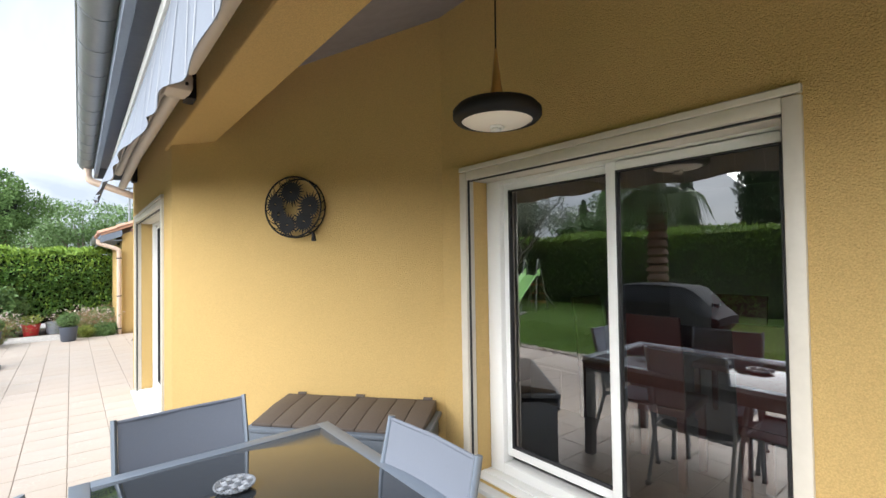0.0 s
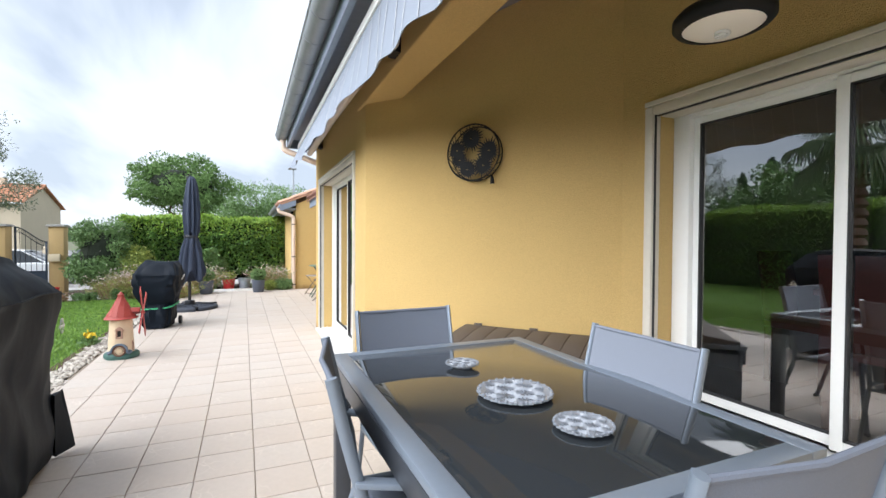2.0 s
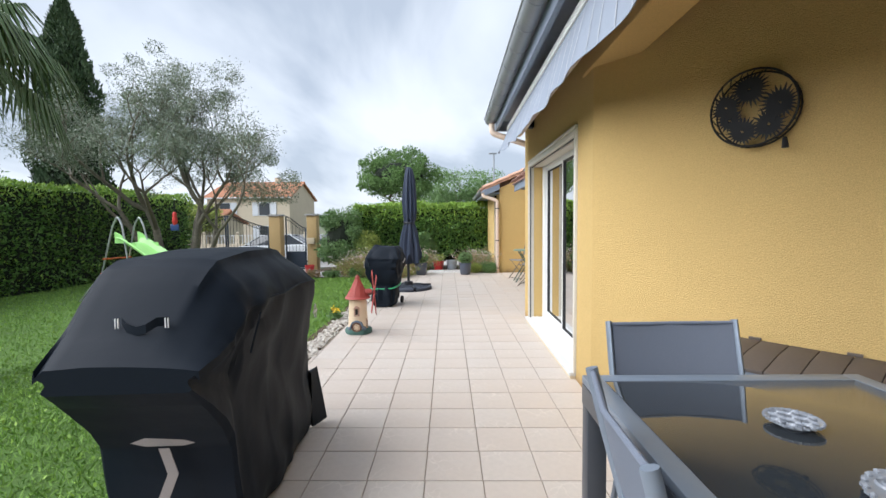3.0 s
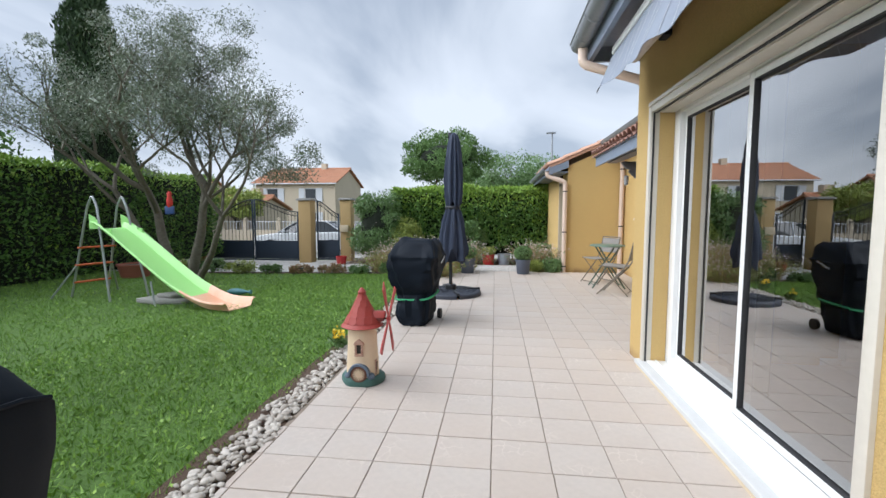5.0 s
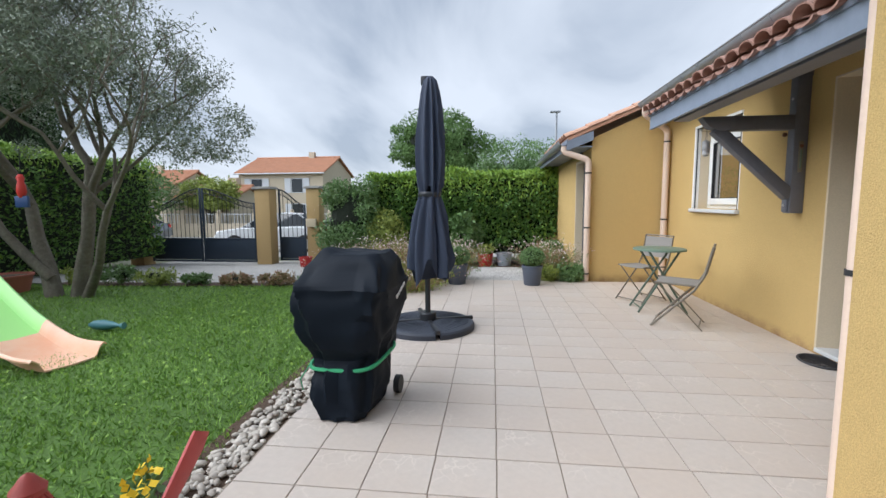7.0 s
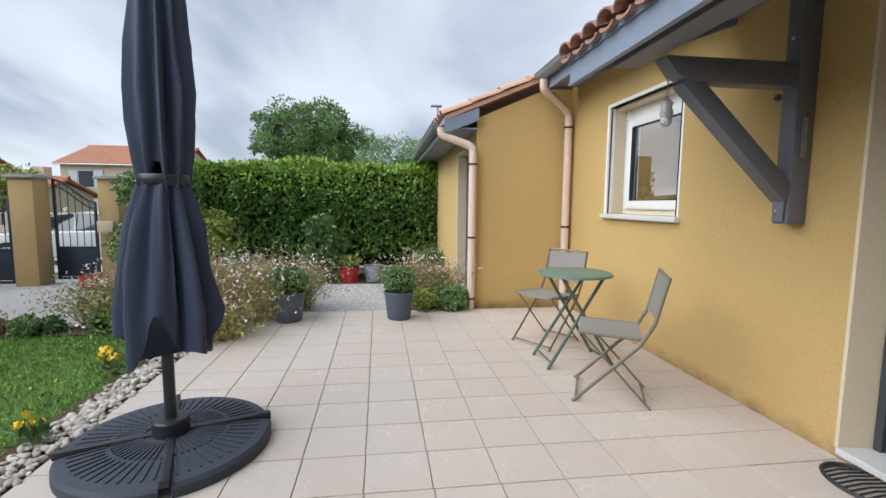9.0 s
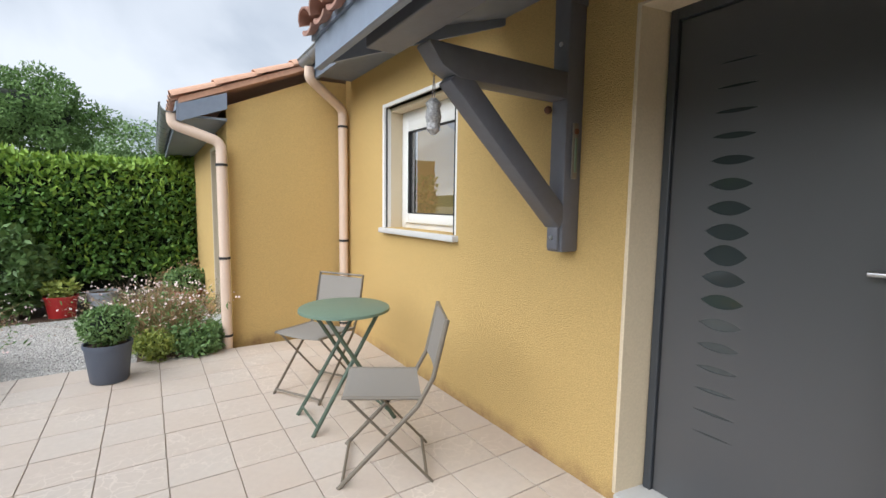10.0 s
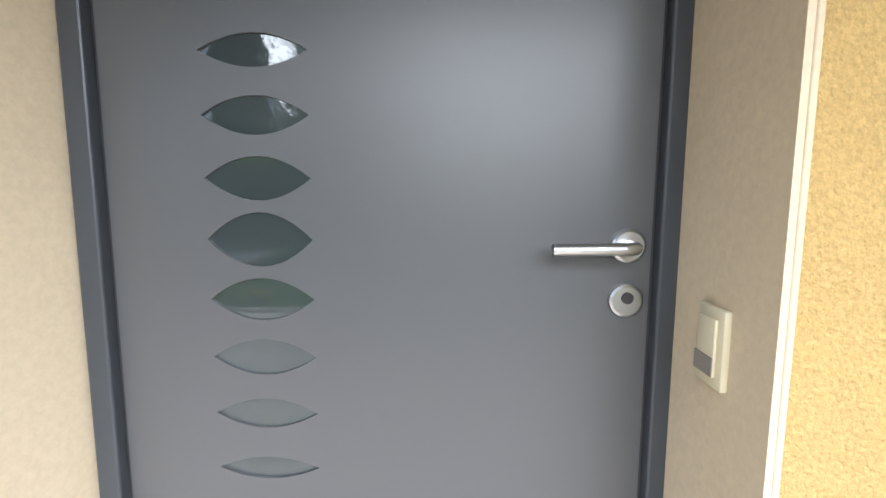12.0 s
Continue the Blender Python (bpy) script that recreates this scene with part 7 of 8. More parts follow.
def cypress(x, y, z, h, r, seed, label):
    t = thing("cypress", (x, y, z), label, "tree")
    g = np.random.default_rng(seed)
    n = int(2600 * h * r)
    u = g.random(n)
    prof = np.interp(u, [0, 0.06, 0.3, 0.7, 0.92, 1], [0.35, 0.8, 1.0, 0.75, 0.32, 0.03])
    a = g.random(n) * 2 * np.pi
    wob = 1 + 0.16 * np.sin(a * 3 + u * 19) + 0.12 * np.sin(a * 5 - u * 31)
    rad = r * prof * wob * (0.75 + 0.25 * g.random(n))
    p = np.stack([rad * np.cos(a), rad * np.sin(a), u * h + 0.1], 1)
    leaf_mesh("crown", p, 0.17, "cypress", aspect=3.2, up=2.6, parent=t, kind="stuff")
    # dark spindle carries the shade within the foliage in its colour
    part("inner_growth", M().lathe([(r * 0.2, 0.15), (r * 0.62, h * 0.1), (r * 0.78, h * 0.3), (r * 0.55, h * 0.7), (r * 0.2, h * 0.92), (0.01, h * 0.98)], 14), "shade_core", t, smooth=1.5)
    part("trunk", M().tube([(0, 0, -0.1), (0, 0, h * 0.5)], [r * 0.2, r * 0.08], 8), "bark", t)


cypress(-13.25, 17.1, -0.2, 9.3, 1.12, 51, "tall dark cypress rising behind the olive tree")
cypress(-14.6, 6.2, -0.2, 7.4, 0.85, 52, "tall dark cypress behind the laurel hedge")
cypress(-18.4, 10.4, -0.2, 5.6, 0.6, 53, "slim dark cypress behind the laurel hedge")
cypress(-21.0, 16.4, -0.2, 5.9, 0.7, 54, "slim dark cypress behind the laurel hedge")
cypress(-21.5, 18.3, -0.2, 5.3, 0.6, 55, "slim dark cypress behind the laurel hedge")


def palm_tree():
    t = thing("palm_tree", (-4.35, 5.2, -0.08), "fan palm with a shaggy trunk standing on the lawn", "tree")
    H = 3.35
    tr = M()
    tr.rings([[((0.16 + 0.03 * math.sin(z * 38)) * (1.15 - 0.1 * z / H) * math.cos(a), (0.16 + 0.03 * math.sin(z * 38)) * (1.15 - 0.1 * z / H) * math.sin(a), z) for a in [2 * math.pi * k / 16 for k in range(16)]] for z in [H * j / 60 for j in range(61)]])
    part("trunk", tr, "bark_pine", t, "fibrous brown trunk", smooth=0.8)
    r = random.Random(9)
    for k in range(22):
        a = k * 2.4 + r.uniform(-.2, .2)
        el = radians(r.uniform(-50, 48))
        d = Vector((math.cos(a) * math.cos(el), math.sin(a) * math.cos(el), math.sin(el)))
        ln = r.uniform(0.5, 0.72) + (0.1 if el < -0.3 else 0.0)
        base = Vector((0, 0, H - 0.1))
        tip = base + d * ln
        f = M().tube([base, base + d * ln * 0.6 + Vector((0, 0, 0.04)), tip], [0.018, 0.012, 0.008], 5)
        side = d.cross(Vector((0, 0, 1))).normalized()
        upv = side.cross(d).normalized()
        for j in range(27):
            b = radians(-118 + 236 * j / 26)
            dj = (d * math.cos(b) + side * math.sin(b)).normalized()
            fl = 0.60 * (1 - 0.25 * abs(b) / 2.1)
            mid = tip + dj * fl * 0.55 + upv * 0.05
            end = tip + dj * fl + Vector((0, 0, -0.30 - 0.14 * r.random()))
            wd = dj.cross(upv).normalized() * 0.021
            n0 = len(f.v)
            f.v += [tuple(tip), tuple(mid + wd), tuple(end), tuple(mid - wd), tuple(mid - upv * 0.012)]
            f.f += [(n0, n0 + 1, n0 + 4), (n0, n0 + 4, n0 + 3), (n0 + 1, n0 + 2, n0 + 4), (n0 + 3, n0 + 4, n0 + 2)]
        part("frond", f, "palm", t, "fan-shaped palm frond")


palm_tree()


def bush(name, x, y, z, rx, ry, h, n, size, mat, label, seed, category="shrub", aspect=2.2, core=0.62, flowers=None, up=0.3):
    t = thing(name, (x, y, z), label, category)
    g = np.random.default_rng(seed)
    p = []
    for k in range(26):
        d = g.normal(size=3)
        d /= np.linalg.norm(d)
        c = np.array([rx * 0.66 * d[0], ry * 0.66 * d[1], h * 0.5 + h * 0.33 * d[2]])
        p.append(blob_points(c, min(rx, ry, h * 0.5) * (0.35 + 0.3 * g.random()), n // 26, seed * 77 + k, 1.0, 0.35))
    p = np.concatenate(p)
    p[:, 2] = np.maximum(p[:, 2], 0.01)
    leaf_mesh("leaves", p, size, mat, aspect=aspect, parent=t, kind="stuff", up=up)
    part("stems", M().tube([(0, 0, -0.05), (0.02, 0, h * 0.6)], 0.02, 6).tube([(0, 0, 0), (rx * 0.4, 0, h * 0.6)], 0.012, 5).tube([(0, 0, 0), (-rx * 0.4, ry * 0.2, h * 0.6)], 0.012, 5).tube([(0, 0, 0), (0, ry * 0.4, h * 0.7)], 0.012, 5), "bark", t)
    # optional near-black ball put in as shade among the leaves
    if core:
        part("inner_growth", M().ball((0, 0, h * 0.5), 1.0, 12).mesh("inner_growth"), "shade_core", t, at=Matrix.Translation((0, 0, h * 0.5)) @ Matrix.Diagonal((rx * core, ry * core, h * 0.5 * core, 1)) @ Matrix.Translation((0, 0, -h * 0.5)))
    if flowers:
        fm, fn, fs = flowers
        leaf_mesh("blossom", blob_points((0, 0, h * 0.55), max(rx, ry), fn, seed + 5, h * 0.5 / max(rx, ry), 0.85), fs, fm, aspect=1.2, parent=t, kind="stuff")
    return t


def gaura(x, y, z, rx, ry, h, n, seed, label):
    """Loose clump of wiry reddish stems with small pale flowers."""
    t = thing("gaura_clump", (x, y, z), label, "flowers")
    g = np.random.default_rng(seed)
    a, q = g.random(n) * 2 * np.pi, np.sqrt(g.random(n))
    bx, by = q * np.cos(a) * rx * 0.8, q * np.sin(a) * ry * 0.8
    ln = h * (0.6 + 0.5 * g.random(n)) * (1 - 0.3 * q)
    lean = 0.38 * g.normal(size=(n, 2)) * h
    tx, ty = bx + lean[:, 0] + bx * 0.3, by + lean[:, 1] + by * 0.3
    v, f = [], []
    for i in range(n):
        k = len(v)
        w = 0.0028
        mx, my = bx[i] * 0.55 + tx[i] * 0.45, by[i] * 0.55 + ty[i] * 0.45
        v += [(bx[i] - w, by[i], 0), (bx[i] + w, by[i], 0), (mx + w, my, ln[i] * 0.6), (mx - w, my, ln[i] * 0.6), (tx[i], ty[i], ln[i])]
        f += [(k, k + 1, k + 2, k + 3), (k + 3, k + 2, k + 4)]
    m = M()
    m.v, m.f = v, f
    part("wiry_growth", m.raw("wiry_growth"), "stems", t, kind="stuff", label="wiry reddish stems")
    u = g.random((n, 5))
    lp = np.concatenate([np.stack([bx + (tx - bx) * u[:, k], by + (ty - by) * u[:, k], ln * u[:, k] * 0.85], 1) for k in range(5)])
    leaf_mesh("leaves", lp + g.normal(size=lp.shape) * 0.03, 0.05, "shrub_y" if seed % 2 else "shrub", aspect=3.5, parent=t, kind="stuff")
    lp2 = np.concatenate([np.stack([bx + (tx - bx) * u[:, k], by + (ty - by) * u[:, k], ln * (0.3 + 0.6 * u[:, k])], 1) for k in range(2, 5)])
    leaf_mesh("dry_leaves", lp2 + g.normal(size=lp2.shape) * 0.03, 0.035, "stems", aspect=3.0, parent=t, kind="stuff")
    fp = np.stack([tx, ty, ln], 1)[: int(n * 0.36)]
    fp = np.concatenate([fp + g.normal(size=fp.shape) * 0.018 for _ in range(2)])
    leaf_mesh("blossom", fp, 0.026, "petal", aspect=1.3, parent=t, kind="stuff", up=0.6, label="small pale pink flowers")


gaura(-1.60, 13.1, -0.03, 0.85, 0.65, 0.78, 1700, 61, "loose clump of pale pink gaura at the terrace edge")
gaura(-1.05, 13.8, -0.05, 0.55, 0.5, 0.72, 1000, 62, "loose clump of pale pink gaura beside a grey pot")
gaura(-2.35, 13.3, -0.05, 0.6, 0.5, 0.62, 650, 63, "loose clump of pale pink gaura at the lawn edge")
gaura(0.80, 13.98, -0.04, 0.36, 0.45, 0.68, 700, 64, "loose clump of pale pink gaura beside the yellow wall")
gaura(-1.40, 12.45, -0.02, 0.42, 0.36, 0.46, 650, 65, "low clump of pale gaura hanging over the tiles")
bush("low_shrub", 1.08, 13.38, -0.02, 0.24, 0.20, 0.32, 3000, 0.045, "shrub", "low green shrub at the foot of the downpipe", 67, core=0.5)
bush("low_shrub", 0.75, 13.35, -0.02, 0.18, 0.16, 0.26, 1800, 0.04, "shrub_y", "low yellow-green shrub beside the grey pot", 68, core=0.5)
bush("low_shrub", -1.55, 12.35, -0.03, 0.30, 0.22, 0.22, 2400, 0.05, "shrub", "low green plant creeping over the terrace edge", 69, core=0.4)
bush("shrub", -3.72, 17.2, -0.33, 0.95, 0.8, 2.3, 22000, 0.08, "shrub", "tall grey-green flowering shrub beside the gate pillar", 71, flowers=("petal", 60, 0.03))
bush("shrub", -2.85, 17.0, -0.33, 0.55, 0.5, 1.45, 6000, 0.07, "shrub_y", "slender yellow-green shrub before the hedge", 72, core=0.3)
bush("shrub", -0.85, 17.0, -0.33, 0.36, 0.34, 1.45, 5000, 0.125, "shrub", "upright bay shrub before the hedge", 73, core=0.5)
bush("shrub", -2.2, 16.4, -0.3, 0.6, 0.4, 0.6, 4000, 0.05, "shrub", "low mixed shrub in the gravel", 74, core=0.4, flowers=("petal", 80, 0.03))
bush("shrub", 1.2, 17.0, -0.3, 0.5, 0.35, 0.7, 2500, 0.05, "stems", "dry russet shrub under the hedge", 75, core=0.3)
for k, (x, y, rx, mat, h) in enumerate([(-7.1, 12.85, 0.4, "shrub_y", 0.3), (-6.4, 12.9, 0.45, "shrub", 0.32), (-5.7, 12.85, 0.45, "shrub_y", 0.3), (-5.0, 12.9, 0.35, "shrub", 0.2), (-4.3, 12.9, 0.4, "stems", 0.2), (-3.6, 12.9, 0.4, "stems", 0.24), (-3.0, 12.85, 0.3, "shrub", 0.22), (-2.3, 12.9, 0.35, "shrub", 0.3)]):
    bush("border_plant", x, y, -0.08, rx, 0.22, h, 1500, 0.045, mat, ("low green border plant edging the lawn", "low russet border plant edging the lawn")[mat == "stems"], 80 + k, core=0.4, flowers=("petal", 20, 0.03) if mat == "stems" else None)


def pot_plant(name, x, y, z, r, h, mat, label, plant, ph, pr, seed, leaves=2400, size=0.03):
    t = thing(name, (x, y, z), label, "plant pot")
    part("pot", M().lathe([(r * 0.74, 0), (r * 0.80, 0.01), (r * 0.98, h - 0.03), (r * 1.03, h - 0.03), (r * 1.03, h), (r * 0.95, h), (r * 0.92, h - 0.04), (0, h - 0.04)], 32), mat, t, smooth=0.7)
    part("compost", M().lathe([(0, h - 0.035), (r * 0.93, h - 0.035), (r * 0.93, h - 0.03), (0, h - 0.025)], 20), "soil", t)
    if plant:
        leaf_mesh("leaves", blob_points((0, 0, h + ph * 0.42), pr, leaves, seed, ph / (2 * pr), 0.6), size, plant, aspect=2.0, parent=t, kind="stuff")
        # dark ball added behind the leaves as painted shade
        part("inner_growth", M().ball((0, 0, h + ph * 0.42), pr * 0.72, 12, ph / (2 * pr)), "shade_core", t, smooth=1.5)
    return t


pot_plant("plant_pot", 0.45, 12.98, 0, 0.155, 0.30, "pot_grey", "slate-grey pot with a clipped leafy shrub on the tiles", "shrub", 0.30, 0.19, 91)
pot_plant("plant_pot", -0.70, 12.98, 0, 0.165, 0.31, "pot_grey", "slate-grey pot with a clipped shrub beside the gaura", "shrub", 0.30, 0.20, 92)
pot_plant("plant_pot", -0.36, 16.95, ground_z(-0.36, 16.95), 0.19, 0.32, "pot_red", "red pot with a small plant on the gravel", "shrub_y", 0.22, 0.22, 93, 700, 0.07)
pot_plant("plant_pot", 0.10, 17.05, ground_z(0.1, 17.05), 0.19, 0.33, "pot_pale", "pale grey pot on the gravel by the hedge", "", 0.1, 0.1, 94)
pot_plant("plant_pot", 1.15, 16.3, ground_z(1.15, 16.3), 0.20, 0.32, "pot_terra", "terracotta pot with a bushy plant near the extension", "shrub", 0.35, 0.28, 95, 1500, 0.05)
pot_plant("plant_pot", -4.75, 16.6, ground_z(-4.75, 16.6), 0.16, 0.25, "pot_red", "red pot at the foot of the gate pillar", "", 0.1, 0.1, 96)
pot_plant("plant_pot", -7.6, 12.1, ground_z(-7.6, 12.1), 0.32, 0.28, "pot_terra", "wide terracotta bowl by the olive tree", "", 0.1, 0.1, 97)
for k, (x, y) in enumerate([(-1.52, 7.6), (-1.60, 7.75), (-1.5, 10.6), (-1.68, 11.6), (-1.75, 11.75)]):
    t = thing("yellow_flower", (x, y, -0.02), "small yellow flowers at the lawn edge", "flowers", "yellow flowers along the edge")
    g = np.random.default_rng(k)
    leaf_mesh("petals", blob_points((0, 0, 0.14), 0.06, 18, k + 3, 0.6, 0.3), 0.036, "petal_y", aspect=1.1, parent=t, kind="stuff")
    leaf_mesh("leaves", blob_points((0, 0, 0.05), 0.06, 60, k + 9, 0.7, 0.2), 0.08, "shrub", aspect=3, parent=t, kind="stuff", up=1.0)


# ---------------------------------------------------------------- children's slide
def garden_slide():
    top, bot = Vector((-6.14, 10.0, 1.06)), Vector((-3.50, 9.22, 0.0))
    ang = math.atan2(bot.y - top.y, bot.x - top.x)
    g0 = ground_z(-5, 10)
    s = thing("garden_slide", Matrix.Translation((top.x, top.y, g0)) @ Matrix.Rotation(ang, 4, "Z"), "lime green and peach plastic slide with a galvanised ladder", "slide")
    L = (bot.xy - top.xy).length
    H = 1.08
    prof = [(0.0, H), (0.12, H - 0.01), (0.45, H - 0.17), (0.9, H - 0.42), (1.35, H - 0.67), (1.75, H - 0.87), (2.08, 0.10), (2.3, 0.045), (2.5, 0.03), (L, 0.045)]

    def chute(name, mat, part_prof, flare0=1.0):
        m = M()
        rings = []
        for i, (x, z) in enumerate(part_prof):
            w = 0.25 * (flare0 if i == 0 and flare0 != 1 else 1)
            e = 0.105
            out = [(-w - 0.02, e), (-w, e + 0.012), (-w + 0.035, e - 0.02), (-w + 0.07, 0.01), (0, 0.0), (w - 0.07, 0.01), (w - 0.035, e - 0.02), (w, e + 0.012), (w + 0.02, e)]
            low = [(p, q - 0.014) for p, q in out[::-1]]
            rings.append([(x, y, z + q) for y, q in out + low])
        m.rings(rings)
        part(name, m, mat, s, smooth=0.9)

    fine = []
    for a, b in zip(prof, prof[1:]):
        for k in range(4):
            t = k / 4
            fine.append((a[0] + (b[0] - a[0]) * t, a[1] + (b[1] - a[1]) * t))
    fine.append(prof[-1])
    for _ in range(2):
        fine = [fine[0]] + [((p[0] + 2 * q[0] + r_[0]) / 4, (p[1] + 2 * q[1] + r_[1]) / 4) for p, q, r_ in zip(fine, fine[1:], fine[2:])] + [fine[-1]]
    cut = next(i for i, p in enumerate(fine) if p[0] > 1.86)
    chute("chute", "slide", fine[: cut + 1])
    chute("chute_foot", "slide_foot", fine[cut:])
    for sy in (-1, 1):
        part("chute_shoulder", M().rings([[(x, sy * (0.225 + e), H + z) for e, z in ((0, 0), (0.012, 0), (0.012, h), (0, h))] for x, h in ((-0.08, 0.22), (0.05, 0.18), (0.25, 0.02), (0.45, -0.10))]), "slide", s)
    for sy in (-1, 1):
        y = sy * 0.215
        part("ladder_rail", M().tube(bend([(-0.60, y * 1.25, -0.02), (-0.14, y, 1.42), (0.0, y, 1.60), (0.10, y, 1.42), (0.42, y * 1.35, -0.02)]), 0.017, 10), "galv", s, "galvanised hoop rail", smooth=0.9)
        part("stabiliser", M().tube([(-0.43, y * 1.2, 0.50), (-0.72, y * 2.3, -0.02)], 0.014, 8), "galv", s, smooth=0.9)
    for k, z in enumerate((0.22, 0.50, 0.78)):
        x = -0.60 + 0.46 * (z + 0.02) / 1.44
        part("rung", M().box(x - 0.035, -0.27, z - 0.012, x + 0.035, 0.27, z + 0.014), "rung", s, "orange plastic rung", bevel=0.006)
    for sy in (-1, 1):
        part("ground_bar", M().tube([(1.3, sy * 0.24, 0.35), (1.4, sy * 0.26, -0.02)], 0.014, 8), "galv", s)


garden_slide()
q = thing("stone", (-4.9, 9.75, ground_z(-4.9, 9.75)), "pale flat stones lying under the slide", "stone")
part("slab", M().prism([(-0.45, -0.2), (-0.1, -0.3), (0.35, -0.22), (0.5, 0.05), (0.1, 0.25), (-0.35, 0.15)], 0.0, 0.07), "concrete", q, bevel=0.02)
part("slab", M().prism([(-0.2, -0.1), (0.1, -0.18), (0.3, 0.0), (0.0, 0.15)], 0.075, 0.13), "concrete", q, bevel=0.02)
q = thing("garden_fish", (-4.15, 10.2, ground_z(-4.15, 10.2)), "small teal plastic fish figure lying on the grass", "garden ornament")
part("body", M().rings([[(x, 0.05 * r * math.cos(a), 0.07 + 0.05 * r * math.sin(a)) for a in [2 * math.pi * k / 12 for k in range(12)]] for x, r in ((-0.16, 0.3), (-0.1, 0.9), (0, 1.1), (0.1, 0.8), (0.18, 0.3), (0.24, 0.7))]), "teal", q, smooth=1.2)
q = thing("bird_ornament", (-5.83, 10.95, 1.25), "red and blue bird ornament hanging on the olive tree", "ornament")
part("body", M().rings([[(0.05 * r * math.cos(a), 0.045 * r * math.sin(a), z) for a in [2 * math.pi * k / 12 for k in range(12)]] for z, r in ((0.10, 0.6), (0.16, 1.1), (0.24, 1.0), (0.29, 0.7), (0.34, 0.9), (0.38, 0.5))]), "red", q, smooth=1.2)
part("wing", M().prism([(-0.09, -0.02), (0.09, -0.02), (0.07, 0.03), (-0.07, 0.03)], -0.02, 0.12), "blue", q, bevel=0.008)
part("cord", M().tube([(0, 0, 0.36), (0, 0.02, 0.7)], 0.004, 5), "rubber", q)


# ---------------------------------------------------------------- gate, pillars, street
def pillar(x, y, w, h, label):
    z = ground_z(x, y)
    p = thing("gate_pillar", (x, y, z), label, "pillar", "gate pillars")
    part("shaft", M().box(-w / 2, -w / 2, -0.1, w / 2, w / 2, h), "pillar", p, bevel=0.01)
    part("cap", M().box(-w / 2 - 0.05, -w / 2 - 0.05, h, w / 2 + 0.05, w / 2 + 0.05, h + 0.05).box(-w / 2 - 0.02, -w / 2 - 0.02, h + 0.05, w / 2 + 0.02, w / 2 + 0.02, h + 0.07), "concrete", p, bevel=0.01)


pillar(-6.18, 17.45, 0.40, 1.98, "ochre rendered gate pillar with a stone cap")
pillar(-5.0, 17.9, 0.36, 2.0, "ochre rendered gate pillar beside the shrub")
pillar(-9.65, 17.2, 0.40, 1.5, "ochre rendered gate pillar by the hedge")


def gate_leaf(x0, x1, y, h_a, h_b, label):
    """A steel gate leaf: solid panel below, bars above, an S-curved top rail from height h_a at x0 to h_b at x1."""
    z = ground_z((x0 + x1) / 2, y)
    g = thing("gate", ((x0 + x1) / 2, y, z), label, "gate")
    a, b = x0 - (x0 + x1) / 2, x1 - (x0 + x1) / 2
    part("panel", M().box(a + 0.03, -0.012, 0.12, b - 0.03, 0.012, 0.66), "gate", g, "solid dark blue-grey panel", bevel=0.004)
    part("frame", M().box(a, -0.02, 0.06, a + 0.045, 0.02, h_a).box(b - 0.045, -0.02, 0.06, b, 0.02, h_b).box(a + 0.045, -0.02, 0.06, b - 0.045, 0.02, 0.11).box(a + 0.045, -0.02, 0.66, b - 0.045, 0.02, 0.70), "gate", g, bevel=0.003)

    def top(u):
        return h_a + (h_b - h_a) * (3 * u * u - 2 * u ** 3)

    part("top_rail", M().tube([(a + (b - a) * k / 20, 0, top(k / 20)) for k in range(21)], 0.016, 8), "gate_bar", g, smooth=0.9)
    part("second_rail", M().tube([(a + (b - a) * k / 20, 0, top(k / 20) - 0.13) for k in range(21)], 0.011, 8), "gate_bar", g, smooth=0.9)
    n = max(4, int((x1 - x0) / 0.115))
    for k in range(1, n):
        x = a + (b - a) * k / n
        part("bar", M().tube([(x, 0, 0.69), (x, 0, top(k / n))], 0.0075, 6), "gate_bar", g)
    for k in range(n):
        x = a + (b - a) * (k + 0.5) / n
        zt = top((k + 0.5) / n) - 0.065
        part("scroll", M().tube([(x + 0.035 * math.cos(t), 0, zt + 0.045 * math.sin(t)) for t in [2 * math.pi * j / 10 for j in range(11)]], 0.005, 5), "gate_bar", g)


gate_leaf(-9.42, -7.93, 17.3, 1.50, 2.02, "dark blue-grey steel gate leaf with iron bars, closed")
gate_leaf(-7.90, -6.40, 17.3, 2.02, 1.62, "dark blue-grey steel gate leaf with iron bars, closed")
gate_leaf(-5.95, -5.2, 17.7, 1.98, 1.55, "narrow dark blue-grey steel side gate, closed")
ltr = thing("letter_box", (-5.02, 17.69, 0.72), "small beige letter box fixed to the gate pillar", "letter box")
part("box", M().box(-0.14, -0.09, -0.1, 0.14, 0.0, 0.12), "reveal", ltr, bevel=0.01)


